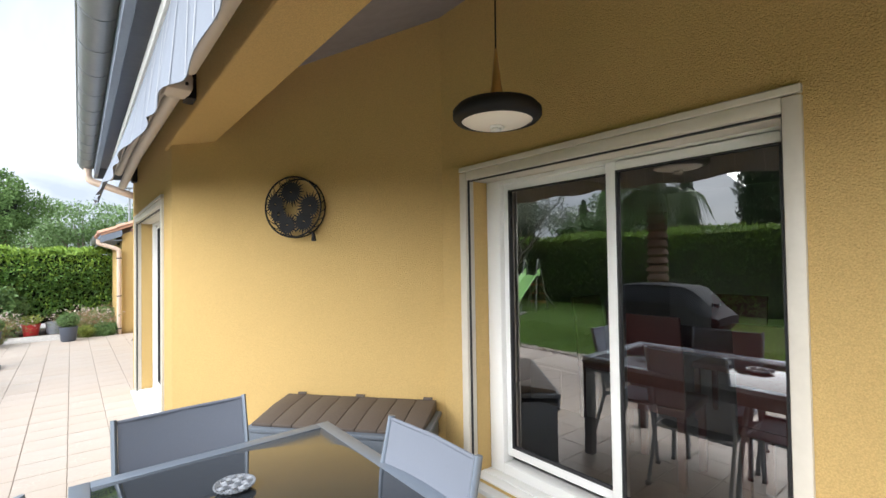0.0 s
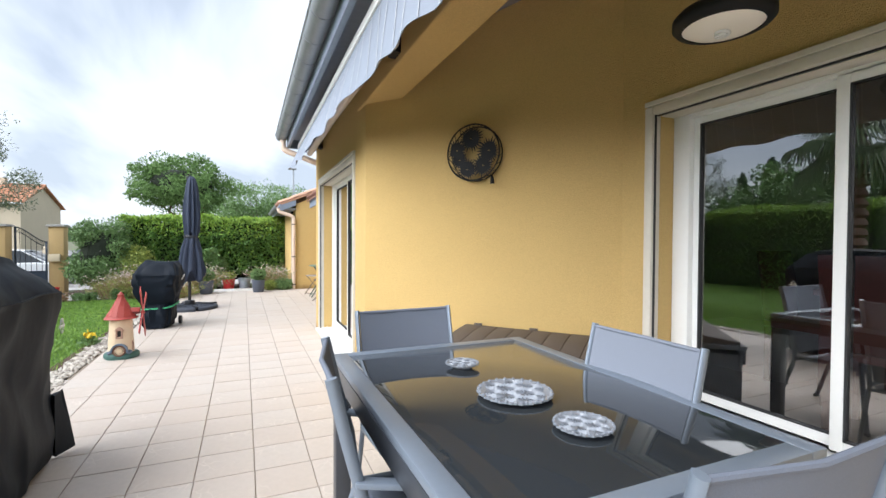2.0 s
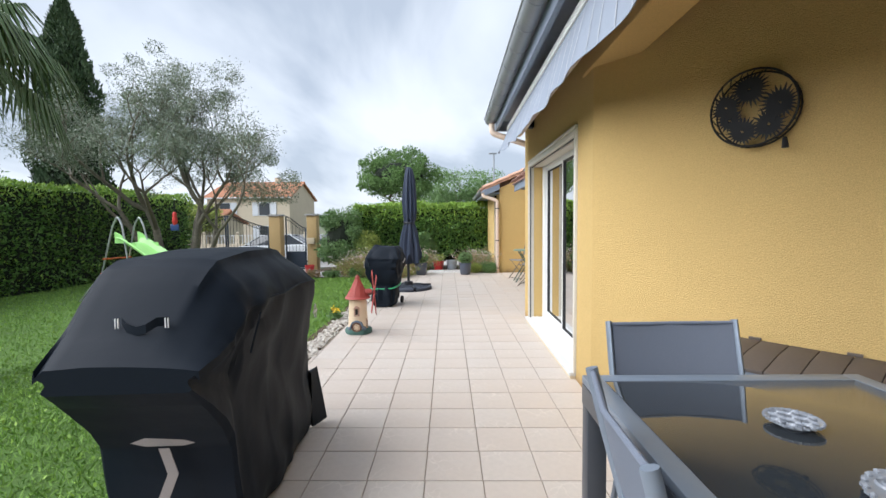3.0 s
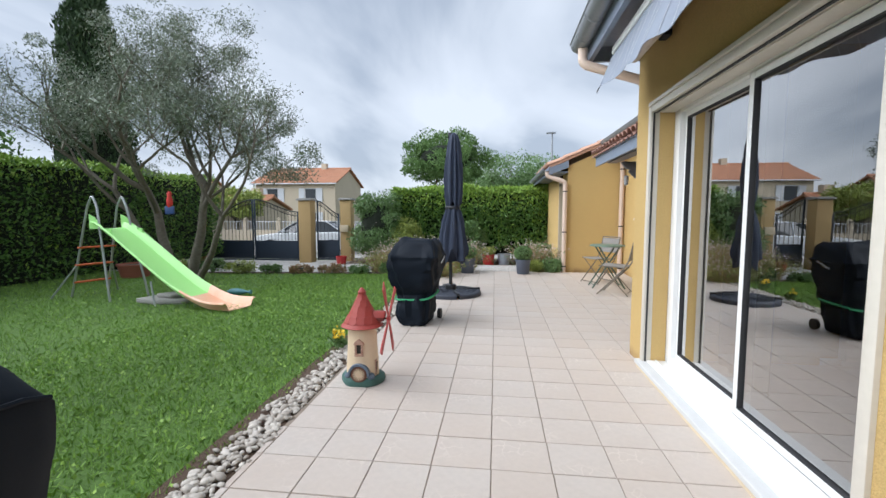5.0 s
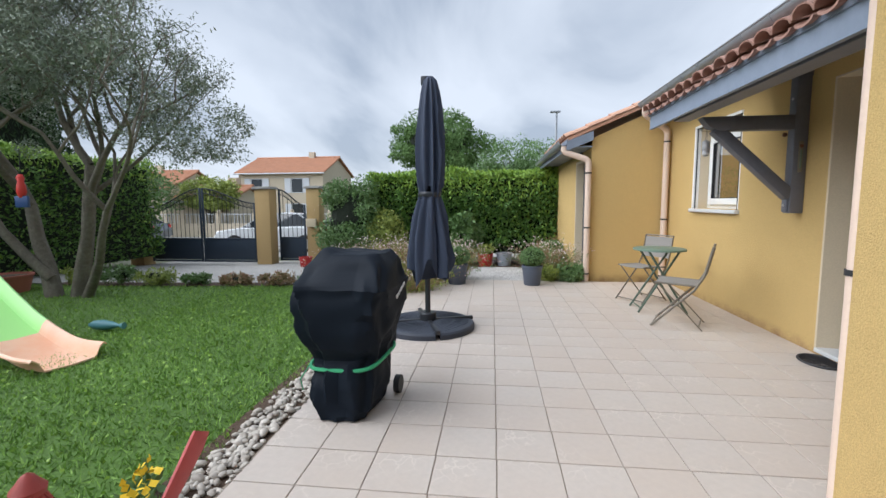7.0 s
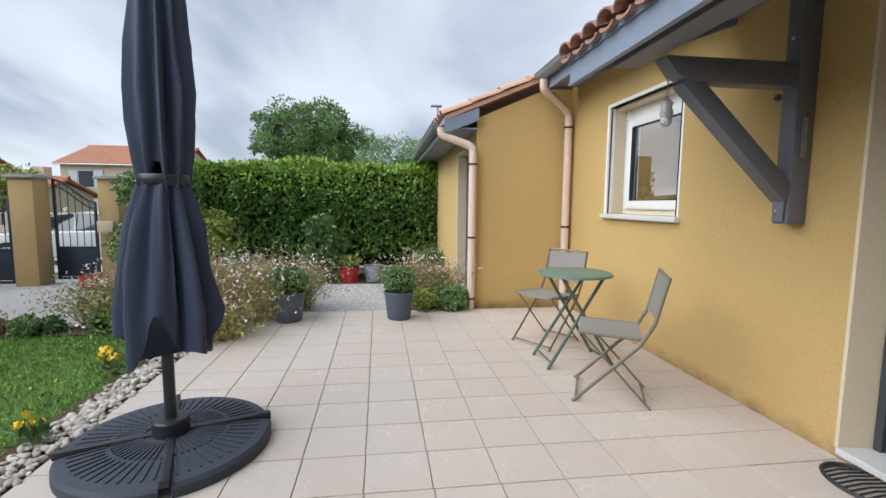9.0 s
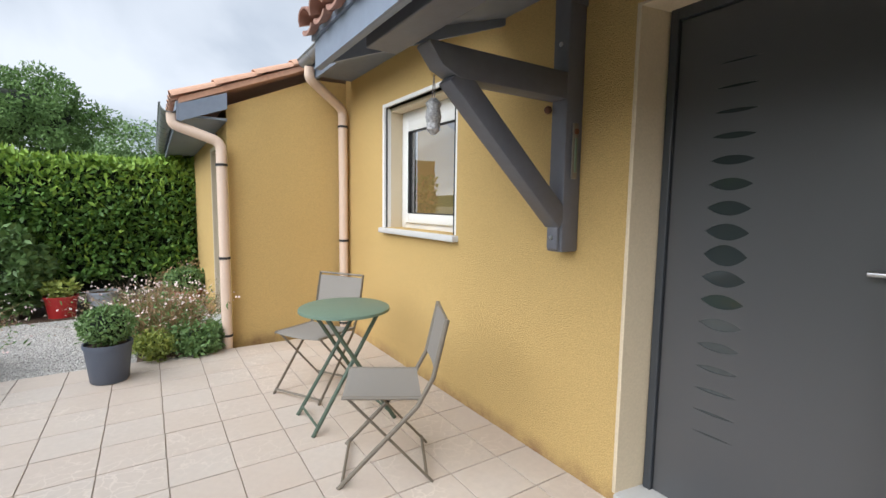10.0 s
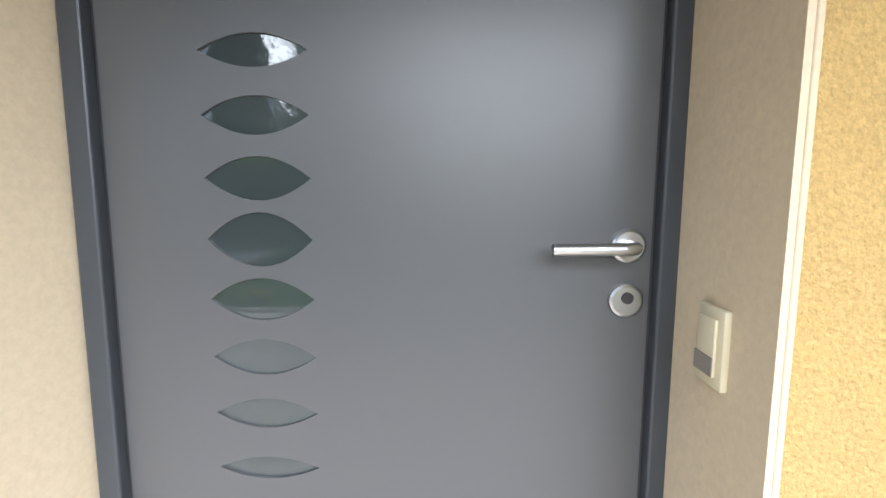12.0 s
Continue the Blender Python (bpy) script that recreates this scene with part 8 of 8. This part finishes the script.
def car(x, y, rz, mat, label):
    """A five-door saloon-like car built along its length."""
    z = ground_z(x, y) + 0.02
    c = thing("car", pose(x, y, z, 0, 0, rz), label, "car")
    Lh, W = 2.1, 0.86
    low = [(-2.1, 0.32), (-2.08, 0.62), (-1.98, 0.80), (-1.1, 0.92), (1.45, 0.98), (2.0, 0.94), (2.08, 0.70), (2.1, 0.35), (1.9, 0.22), (-1.9, 0.22)]
    m = M()
    rings = []
    for y0, s in ((-W, 0.9), (-W * 0.96, 0.99), (-W * 0.5, 1.0), (W * 0.5, 1.0), (W * 0.96, 0.99), (W, 0.9)):
        rings.append([(px * (0.96 + 0.04 * s if s > 0.95 else 0.965), y0, 0.58 + (pz - 0.58) * s) for px, pz in low])
    m.rings(rings)
    part("body", m, mat, c, smooth=0.6, bevel=0.03)
    cab = [(-1.05, 0.90, 0.80), (-0.35, 1.36, 0.62), (0.2, 1.45, 0.60), (1.0, 1.40, 0.60), (1.75, 0.95, 0.78)]
    m = M().rings([[(px, -w, pz) for px, pz, w in cab], [(px, w, pz) for px, pz, w in cab]])
    part("cabin_glass", m, "carglass", c, "dark car windows", bevel=0.02)
    part("roof", M().rings([[(px, y0 * 0.60, pz + 0.012 - 0.02 * abs(y0)) for px, pz in ((-0.42, 1.345), (0.2, 1.455), (1.05, 1.405), (1.05, 1.38), (0.2, 1.43), (-0.42, 1.32))] for y0 in (-1, -0.5, 0.5, 1)]), mat, c, smooth=0.8)
    for s in (-1, 1):
        for px0, pz0, px1, pz1 in ((-1.05, 0.92, -0.38, 1.36), (0.25, 0.95, 0.22, 1.43), (1.75, 0.96, 1.02, 1.40)):
            part("window_pillar", M().bar((px0, s * 0.79, pz0), (px1, s * 0.61, pz1), 0.05, 0.03), mat, c)
        for wx in (-1.3, 1.3):
            part("wheel", M().lathe([(0.0, -0.1), (0.31, -0.1), (0.33, -0.07), (0.33, 0.07), (0.31, 0.1), (0, 0.1)], 24), "rubber", c, at=Matrix.Translation((wx, s * (W - 0.06), 0.33)) @ pose(0, 0, 0, 90, 0, 0), smooth=0.7)
            part("wheel_rim", M().lathe([(0.0, -0.11), (0.2, -0.115), (0.21, -0.10), (0.0, -0.10)], 20).lathe([(0.0, 0.11), (0.2, 0.115), (0.21, 0.10), (0.0, 0.10)], 20), "steel", c, at=Matrix.Translation((wx, s * (W - 0.06), 0.33)) @ pose(0, 0, 0, 90, 0, 0))
        part("wing_mirror", M().box(-0.80, s * 0.86, 0.95, -0.66, s * 1.0, 1.06), mat, c, bevel=0.03)
    for s in (-1, 1):
        part("headlight", M().ball((-2.0, s * 0.62, 0.68), 0.12, 10, 0.6), "frost", c, smooth=1.4)
        part("tail_light", M().box(2.0, s * 0.72 - 0.08, 0.72, 2.07, s * 0.72 + 0.08, 0.88), "red", c, bevel=0.01)


car(-8.35, 22.4, 4, "carpaint", "white car parked beyond the gate")
car(-6.7, 25.4, 2, "carpaint_grey", "grey car parked behind the white car")
car(-18.0, 25.5, 10, "carpaint_grey", "grey car parked along the street")


def neighbour_house(x0, x1, y0, y1, z, eave, ridge, label, along="x", windows=()):
    h = thing("house", ((x0 + x1) / 2, (y0 + y1) / 2, z), label, "house")
    a, b, d = (x1 - x0) / 2, (y1 - y0) / 2, 0.45
    part("wall", M().rings([[(x, y, zz) for y, zz in ((-b, 0), (b, 0), (b, eave), (0, ridge - 0.12), (-b, eave))] for x in (-a, a)] if along == "x" else [[(x, y, zz) for x, zz in ((-a, 0), (a, 0), (a, eave), (0, ridge - 0.12), (-a, eave))] for y in (-b, b)]), "neighbour", h)
    sl = (ridge - eave)
    if along == "x":
        for s in (-1, 1):
            part("roof", M().rings([[(x, y, zz) for y, zz in ((s * (b + d), eave - sl * d / b), (0, ridge), (0, ridge + 0.12), (s * (b + d), eave - sl * d / b + 0.12))] for x in (-a - 0.3, a + 0.3)]), "ortile", h)
            rows = M()
            nx = int((2 * a + 0.6) / 0.24)
            for k in range(nx):
                x = -a - 0.3 + (k + 0.5) * (2 * a + 0.6) / nx
                rows.tube([(x, s * (b + d), eave - sl * d / b + 0.12), (x, 0, ridge + 0.12)], 0.075, 6, flat=0.6)
            part("roof_tiles", rows, "ortile", h, kind="stuff")
        part("ridge_tiles", M().tube([(-a - 0.3, 0, ridge + 0.12), (a + 0.3, 0, ridge + 0.12)], 0.12, 8), "ortile", h)
        part("gutter", M().tube([(-a - 0.3, -b - d, eave - sl * d / b), (a + 0.3, -b - d, eave - sl * d / b)], 0.07, 8), "shutter", h)
    else:
        for s in (-1, 1):
            part("roof", M().rings([[(x, y, zz) for x, zz in ((s * (a + d), eave - sl * d / a), (0, ridge), (0, ridge + 0.12), (s * (a + d), eave - sl * d / a + 0.12))] for y in (-b - 0.3, b + 0.3)]), "ortile", h)
            ny = int((2 * b + 0.6) / 0.24)
            rows = M()
            for k in range(ny):
                y = -b - 0.3 + (k + 0.5) * (2 * b + 0.6) / ny
                rows.tube([(s * (a + d), y, eave - sl * d / a + 0.12), (0, y, ridge + 0.12)], 0.075, 6, flat=0.6)
            part("roof_tiles", rows, "ortile", h, kind="stuff")
    for wx, wz, ww, wh in windows:
        w = part("window", M().box(wx - ww / 2, -b - 0.03, wz, wx + ww / 2, -b + 0.02, wz + wh), "shutter", h, "white framed window")
        part("pane", M().box(wx - ww / 2 + 0.07, -b - 0.045, wz + 0.07, wx + ww / 2 - 0.07, -b - 0.03, wz + wh - 0.07), "carglass", w)
        for s in (-1, 1):
            part("shutter", M().box(wx + s * (ww * 0.78) - ww * 0.25, -b - 0.07, wz, wx + s * (ww * 0.78) + ww * 0.25, -b - 0.03, wz + wh), "shutter", h, "white open shutter")
    part("chimney", M().box(a * 0.3, -0.3, ridge - 0.3, a * 0.3 + 0.6, 0.3, ridge + 0.7), "neighbour", h)
    return h


neighbour_house(-27.0, -17.8, 51.0, 60.0, -0.9, 5.35, 7.1, "cream two-storey house with an orange tiled roof and white shutters", windows=[(-2.6, 3.2, 1.3, 1.5), (1.8, 3.2, 1.3, 1.5), (-2.6, 0.5, 1.3, 1.6), (1.8, 0.5, 1.3, 1.6)])
neighbour_house(-42, -30, 44, 53, -0.9, 3.4, 5.3, "low cream house with an orange tiled roof across the street", windows=[(-3, 1.0, 1.3, 1.2), (2, 1.0, 1.3, 1.2)])
neighbour_house(-26, -17, -2, 7.5, -0.3, 3.0, 4.8, "white-gabled neighbouring house behind the hedge", along="y")
neighbour_house(-20.8, -17.0, 33, 38, -0.9, 2.4, 3.2, "low garage with an orange roof across the street")

# wall and white gate across the street
fw = thing("street_wall", (-14.0, 30.8, ground_z(-14, 30.8)), "low cream street wall with a white railing across the street", "wall")
part("base_wall", M().box(-9, -0.1, -0.1, 9, 0.1, 0.75), "neighbour", fw)
for k in range(9):
    part("post", M().box(-9 + k * 2.25 - 0.12, -0.14, 0, -9 + k * 2.25 + 0.12, 0.14, 1.35).ball((-9 + k * 2.25, 0, 1.45), 0.12, 8), "neighbour", fw)
for k in range(90):
    part("railing_bar", M().tube([(-8.9 + k * 0.2, 0, 0.75), (-8.9 + k * 0.2, 0, 1.3)], 0.018, 5), "shutter", fw)
part("top_rail", M().box(-9, -0.03, 1.27, 9, 0.03, 1.31), "shutter", fw)

sl = thing("street_lamp", (2.45, 26.4, -0.7), "slim grey street lamp beyond the hedge", "street lamp")
part("mast", M().tube([(0, 0, 0), (0, 0, 5.8)], [0.07, 0.04], 10), "zinc", sl, smooth=1)
part("lamp_head", M().box(-0.28, -0.1, 5.76, 0.16, 0.1, 5.83), "zinc", sl, bevel=0.02)

# leaning wooden posts of the swing by the lawn
sw = thing("swing_frame", (-5.4, 2.6, -0.08), "weathered round wooden swing frame on the lawn", "swing")
for yy in (-0.0, -2.6):
    for s in (-1, 1):
        part("leg", M().tube([(s * 0.85, yy, 0), (s * 0.06, yy, 2.25)], 0.05, 10), "wood", sw, smooth=1)
part("crossbeam", M().tube([(0, 0.15, 2.25), (0, -2.75, 2.25)], 0.055, 10), "wood", sw, smooth=1)


# ---------------------------------------------------------------- inside the rooms
def dining_chair(at):
    c = thing("dining_chair", at, "dark red-brown wooden dining chair with a high back indoors", "chair", "indoor dining chairs")
    part("seat", M().box(-0.21, -0.21, 0.42, 0.21, 0.21, 0.47), "mahogany", c, bevel=0.01)
    part("backrest", M().rings([[(x, y, z) for x, y in ((-0.21, yy), (0.21, yy), (0.21, yy + 0.03), (-0.21, yy + 0.03))] for z, yy in ((0.47, -0.21), (0.75, -0.23), (1.0, -0.27))]), "mahogany", c, bevel=0.01)
    for sx in (-1, 1):
        for sy in (-1, 1):
            part("leg", M().box(sx * 0.18 - 0.02, sy * 0.18 - 0.02, 0, sx * 0.18 + 0.02, sy * 0.18 + 0.02, 0.42), "mahogany", c, bevel=0.003)
    return c


fz = SILL_A - 0.03
dt = thing("dining_table", (4.1, 1.9, fz), "dark wooden dining table indoors behind the patio door", "table")
part("tabletop", M().box(-0.45, -0.8, 0.72, 0.45, 0.8, 0.76), "mahogany", dt, bevel=0.005)
for sx in (-1, 1):
    for sy in (-1, 1):
        part("leg", M().box(sx * 0.4 - 0.035, sy * 0.72 - 0.035, 0, sx * 0.4 + 0.035, sy * 0.72 + 0.035, 0.72), "mahogany", dt)
c0 = dining_chair(pose(3.45, 1.55, fz, 0, 0, -90))
copy_thing(c0, pose(3.45, 2.25, fz, 0, 0, -85))
copy_thing(c0, pose(4.1, 2.95, fz, 0, 0, 180))
copy_thing(c0, pose(4.75, 1.6, fz, 0, 0, 90))
copy_thing(c0, pose(4.75, 2.3, fz, 0, 0, 90))
cb = thing("low_cabinet", (4.15, 3.36, fz), "low white cabinet standing inside the patio door", "cabinet")
part("body", M().box(-0.2, -0.36, 0, 0.25, 0.36, 0.37), "pvc", cb, bevel=0.006)
for k in range(2):
    part("door", M().box(-0.216, -0.35 + k * 0.355, 0.03, -0.2, -0.005 + k * 0.355, 0.34), "pvc", cb, bevel=0.004)


def curtain(x, y0, y1, z0, z1, label):
    t = thing("curtain", (x, (y0 + y1) / 2, z0), label, "curtain")
    n = int((y1 - y0) / 0.03)
    pts = [(0.02 * math.sin(k * 1.1) + 0.008 * math.sin(k * 0.37), y0 - (y0 + y1) / 2 + (y1 - y0) * k / n) for k in range(n + 1)]
    part("cloth", M().rings([[(px, py, z) for px, py in pts] + [(px + 0.003, py, z) for px, py in pts[::-1]] for z in (0, z1 - z0)]), "curtain", t, smooth=1.3)


curtain(1.72, 6.72, 7.38, 0.07, 2.3, "brown-grey floor-length curtain inside the bay window")
curtain(1.72, 5.0, 5.5, 0.07, 2.3, "brown-grey floor-length curtain inside the bay window")
curtain(2.86, 11.5, 11.85, 0.9, 2.25, "brown-grey curtain inside the small window")


# ---------------------------------------------------------------- canopy and verge tiles
ct = roof_tile().mesh("roof_tile", smooth=0.8)
ct.materials.append(MAT["roof"])
canopy_roof = thing("canopy_roof", (CX, 0, 2.125), "terracotta canal tiles on the entrance canopy", "roof")
y = 7.9
while y < 10.95:
    for row in range(4):
        o = new("roof_tile", ct)
        o.parent = canopy_roof
        o.matrix_basis = Matrix.Translation((-0.06 + row * 0.29, y + 0.004 * math.sin(y * 30 + row), 0.03 + row * 0.102 + 0.006 * math.sin(y * 17))) @ pose(0, 0, 0, 0, -18, 0)
    y += 0.165
under = M()
y = 7.82
while y < 10.9:
    under.rings([[(x, y + 0.0825 + 0.07 * math.cos(a), 0.008 + (x + 0.05) * 0.35 - 0.03 * math.sin(a)) for a in [math.pi * k / 6 for k in range(7)]] + [(x, y + 0.0825 + 0.057 * math.cos(a), 0.012 + (x + 0.05) * 0.35 - 0.02 * math.sin(a)) for a in [math.pi * k / 6 for k in range(7)][::-1]] for x in (-0.05, 1.08)])
    y += 0.165
part("channel_tiles", under, "roof", canopy_roof, kind="stuff")

vt = roof_tile(0.42, 0.10, 0.085).mesh("verge_tile", smooth=0.8)
vt.materials.append(MAT["roof_pale"])
ext_roof = thing("extension_roof_edge", (1.0, 13.40, 2.25), "pale terracotta verge tiles along the extension roof edge", "roof")
for k in range(4):
    o = new("verge_tile", vt)
    o.parent = ext_roof
    o.matrix_basis = Matrix.Translation((-0.05 + k * 0.34, 0.03, 0.0 + k * 0.143)) @ pose(0, 0, 0, 0, -21, 0)
for row in range(1, 14):
    for k in range(4):
        o = new("verge_tile", vt)
        o.parent = ext_roof
        o.matrix_basis = Matrix.Translation((-0.05 + k * 0.34, 0.03 + row * 0.21, 0.0 + k * 0.143)) @ pose(0, 0, 0, 0, -21, 0)
print("plants and street built")


# ---------------------------------------------------------------- lawn grass, pebbles, gravel, tiles
def grass():
    """Short turf: three-cornered blades, denser where the walk passes."""
    g = np.random.default_rng(5)
    zones = [(-4.2, -1.5, 2.0, 12.75, 2800), (-8.9, -4.2, 1.0, 12.75, 1200), (-8.9, -1.5, -4.0, 2.0, 350)]
    pts = []
    for x0, x1, y0, y1, den in zones:
        n = int((x1 - x0) * (y1 - y0) * den)
        pts.append(np.stack([g.uniform(x0, x1, n), g.uniform(y0, y1, n)], 1))
    p = np.concatenate(pts)
    edge = -1.53 - 0.04 * np.sin(p[:, 1] * 3.1) - 0.03 * np.sin(p[:, 1] * 8.3)
    p = p[p[:, 0] < edge]
    patch = np.sin(p[:, 0] * 2.1 + 1) * np.sin(p[:, 1] * 1.7) * 0.5 + 0.5
    z = -0.03 - 0.06 * np.clip((-p[:, 0] - 2.5) / 4, 0, 1)
    c = np.stack([p[:, 0], p[:, 1], z], 1)
    h = thing("grass", (0, 0, 0), "short green lawn grass", "grass")
    leaf_mesh("blades", c, 0.036, "blade", aspect=4.5, up=1.3, spread=0.5, tri=True, parent=h, kind="stuff")
    k = g.random(len(c)) < 0.05
    leaf_mesh("clover", c[k] + np.array([0, 0, 0.012]), 0.028, "hedge_new", aspect=1.3, up=0.8, parent=h, kind="stuff")
    h["kind"] = "stuff"


grass()


def pebble_mesh(seed, n=8):
    r = random.Random(seed)
    m = M()
    rings = []
    for j in range(5):
        t = 0.12 + (math.pi - 0.24) * j / 4
        rings.append([(math.sin(t) * math.cos(2 * math.pi * k / n) * (1 + r.uniform(-.14, .14)), 0.72 * math.sin(t) * math.sin(2 * math.pi * k / n) * (1 + r.uniform(-.14, .14)), -0.5 * math.cos(t)) for k in range(n)])
    m.rings(rings)
    return m


def pebble_band():
    """River pebbles along the terrace edge: the nearest are pieces, the others joined."""
    t = thing("pebble_edging", (-1.42, 0, -0.02), "band of rounded river pebbles between lawn and terrace", "pebbles")
    shapes = []
    for k in range(8):
        me = pebble_mesh(k).mesh("pebble", smooth=1.2)
        me.materials.append(MAT["pebble_one"])
        shapes.append(me)
    r = random.Random(17)
    rest, near = M(), 0
    v8 = [pebble_mesh(k) for k in range(8)]
    for i in range(3600):
        y = r.uniform(1.5, 12.4)
        x = r.gauss(0.0, 0.07)
        if abs(x) > 0.12:
            continue
        s = r.uniform(0.013, 0.026) if r.random() < 0.85 else r.uniform(0.026, 0.036)
        m = Matrix.Translation((x, y, 0.004 + s * 0.35 + r.uniform(0, 0.014))) @ Euler((r.uniform(-.4, .4), r.uniform(-.4, .4), r.uniform(0, 6.3))).to_matrix().to_4x4() @ Matrix.Diagonal((s, s, s, 1))
        k = r.randrange(8)
        if 5.6 < y < 7.9 and near < 300 and s > 0.02:
            o = new("pebble", shapes[k])
            o.parent = t
            o.matrix_basis = m
            near += 1
        else:
            rest.add(v8[k].v, v8[k].f, m)
    me = rest.raw("pebble_fill")
    for f in me.polygons:
        f.use_smooth = True
    part("pebble_fill", me, "pebble", t, kind="stuff")


MAT["pebble_one"] = material("river_pebble_piece", (0.62, 0.57, 0.50), 0.6, rand=0.7, hue=(0.24, 0.20, 0.16), grain=0.15, grain_scale=3)
pebble_band()


def scatter_gravel():
    t = thing("gravel", (0, 0, 0), "light crushed gravel between terrace and hedge", "gravel")
    g = np.random.default_rng(8)
    n = 15000
    x, y = g.uniform(-2.2, 1.3, n), g.uniform(13.35, 16.6, n)
    s = g.uniform(0.007, 0.017, n)
    z = -0.03 - 0.27 * np.clip((y - 12.8) / 4.2, 0, 1) * np.where(x > 1, (3 - x) / 2, 1) + 0.008
    base = np.array([(0, 0, 1), (1, 0, 0), (0, 1, 0), (-1, 0, 0), (0, -1, 0)], float)
    v = base[None] * s[:, None, None] * (0.7 + 0.6 * g.random((n, 5, 1)))
    a = g.random(n) * 6.28
    rx = v[:, :, 0] * np.cos(a)[:, None] - v[:, :, 1] * np.sin(a)[:, None]
    ry = v[:, :, 0] * np.sin(a)[:, None] + v[:, :, 1] * np.cos(a)[:, None]
    v = np.stack([rx + x[:, None], ry + y[:, None], v[:, :, 2] * 0.6 + z[:, None]], 2).reshape(-1, 3)
    f = np.array([(0, 1, 2), (0, 2, 3), (0, 3, 4), (0, 4, 1)])
    f = (f[None] + (np.arange(n) * 5)[:, None, None]).reshape(-1, 3)
    me = bpy.data.meshes.new("stones")
    me.from_pydata(v.tolist(), [], f.tolist())
    part("stones", me, "gravel", t, kind="stuff")
    t["kind"] = "stuff"


scatter_gravel()


def terrace_tiles():
    """Square tiles laid from the house corner; narrow sandy joints; the nearest are pieces of the terrace."""
    slab = bpy.data.objects["terrace_slab"]
    px, py, gap = 0.303, 0.3025, 0.0055
    full = {}

    def tile(w, d):
        key = (round(w, 3), round(d, 3))
        if key not in full:
            e = 0.002
            m = M().rings([[(x * (w / 2 - i), y * (d / 2 - i), z)[0:3] for x, y in ((-1, -1), (1, -1), (1, 1), (-1, 1))] for i, z in ((0, -0.008), (0, -0.0015), (e, 0.0))])
            me = m.mesh("tile")
            me.materials.append(MAT["tile"])
            full[key] = (me, m)
        return full[key]

    r = random.Random(2)
    rest, near = M(), 0
    for j in range(-25, 33):
        y0 = 3.660 + j * py
        for i in range(-5, 10):
            x0 = -0.045 - 0.010 * (y0 - 3.8) + i * px
            xa, xb = max(x0 + gap / 2, -1.31), min(x0 + px - gap / 2, 2.53)
            ya, yb = y0 + 0.004, min(y0 + py - 0.004, 13.35)
            if xb - xa < 0.03 or yb - ya < 0.03 or ya < -3.9:
                continue
            me, shape = tile(xb - xa, yb - ya)
            m = Matrix.Translation(((xa + xb) / 2, (ya + yb) / 2, r.uniform(-0.0008, 0.0008))) @ Euler((r.uniform(-.0015, .0015), r.uniform(-.0015, .0015), r.uniform(-.002, .002))).to_matrix().to_4x4()
            if 2.9 < y0 < 11.0 and -1.0 < x0 < 2.0 and near < 300:
                o = new("tile", me)
                o.parent = slab
                o.matrix_basis = m
                near += 1
            else:
                rest.add(shape.v, shape.f, m)
    part("tile_fill", rest.mesh("tile_fill"), "tile_far", slab, kind="stuff")


terrace_tiles()
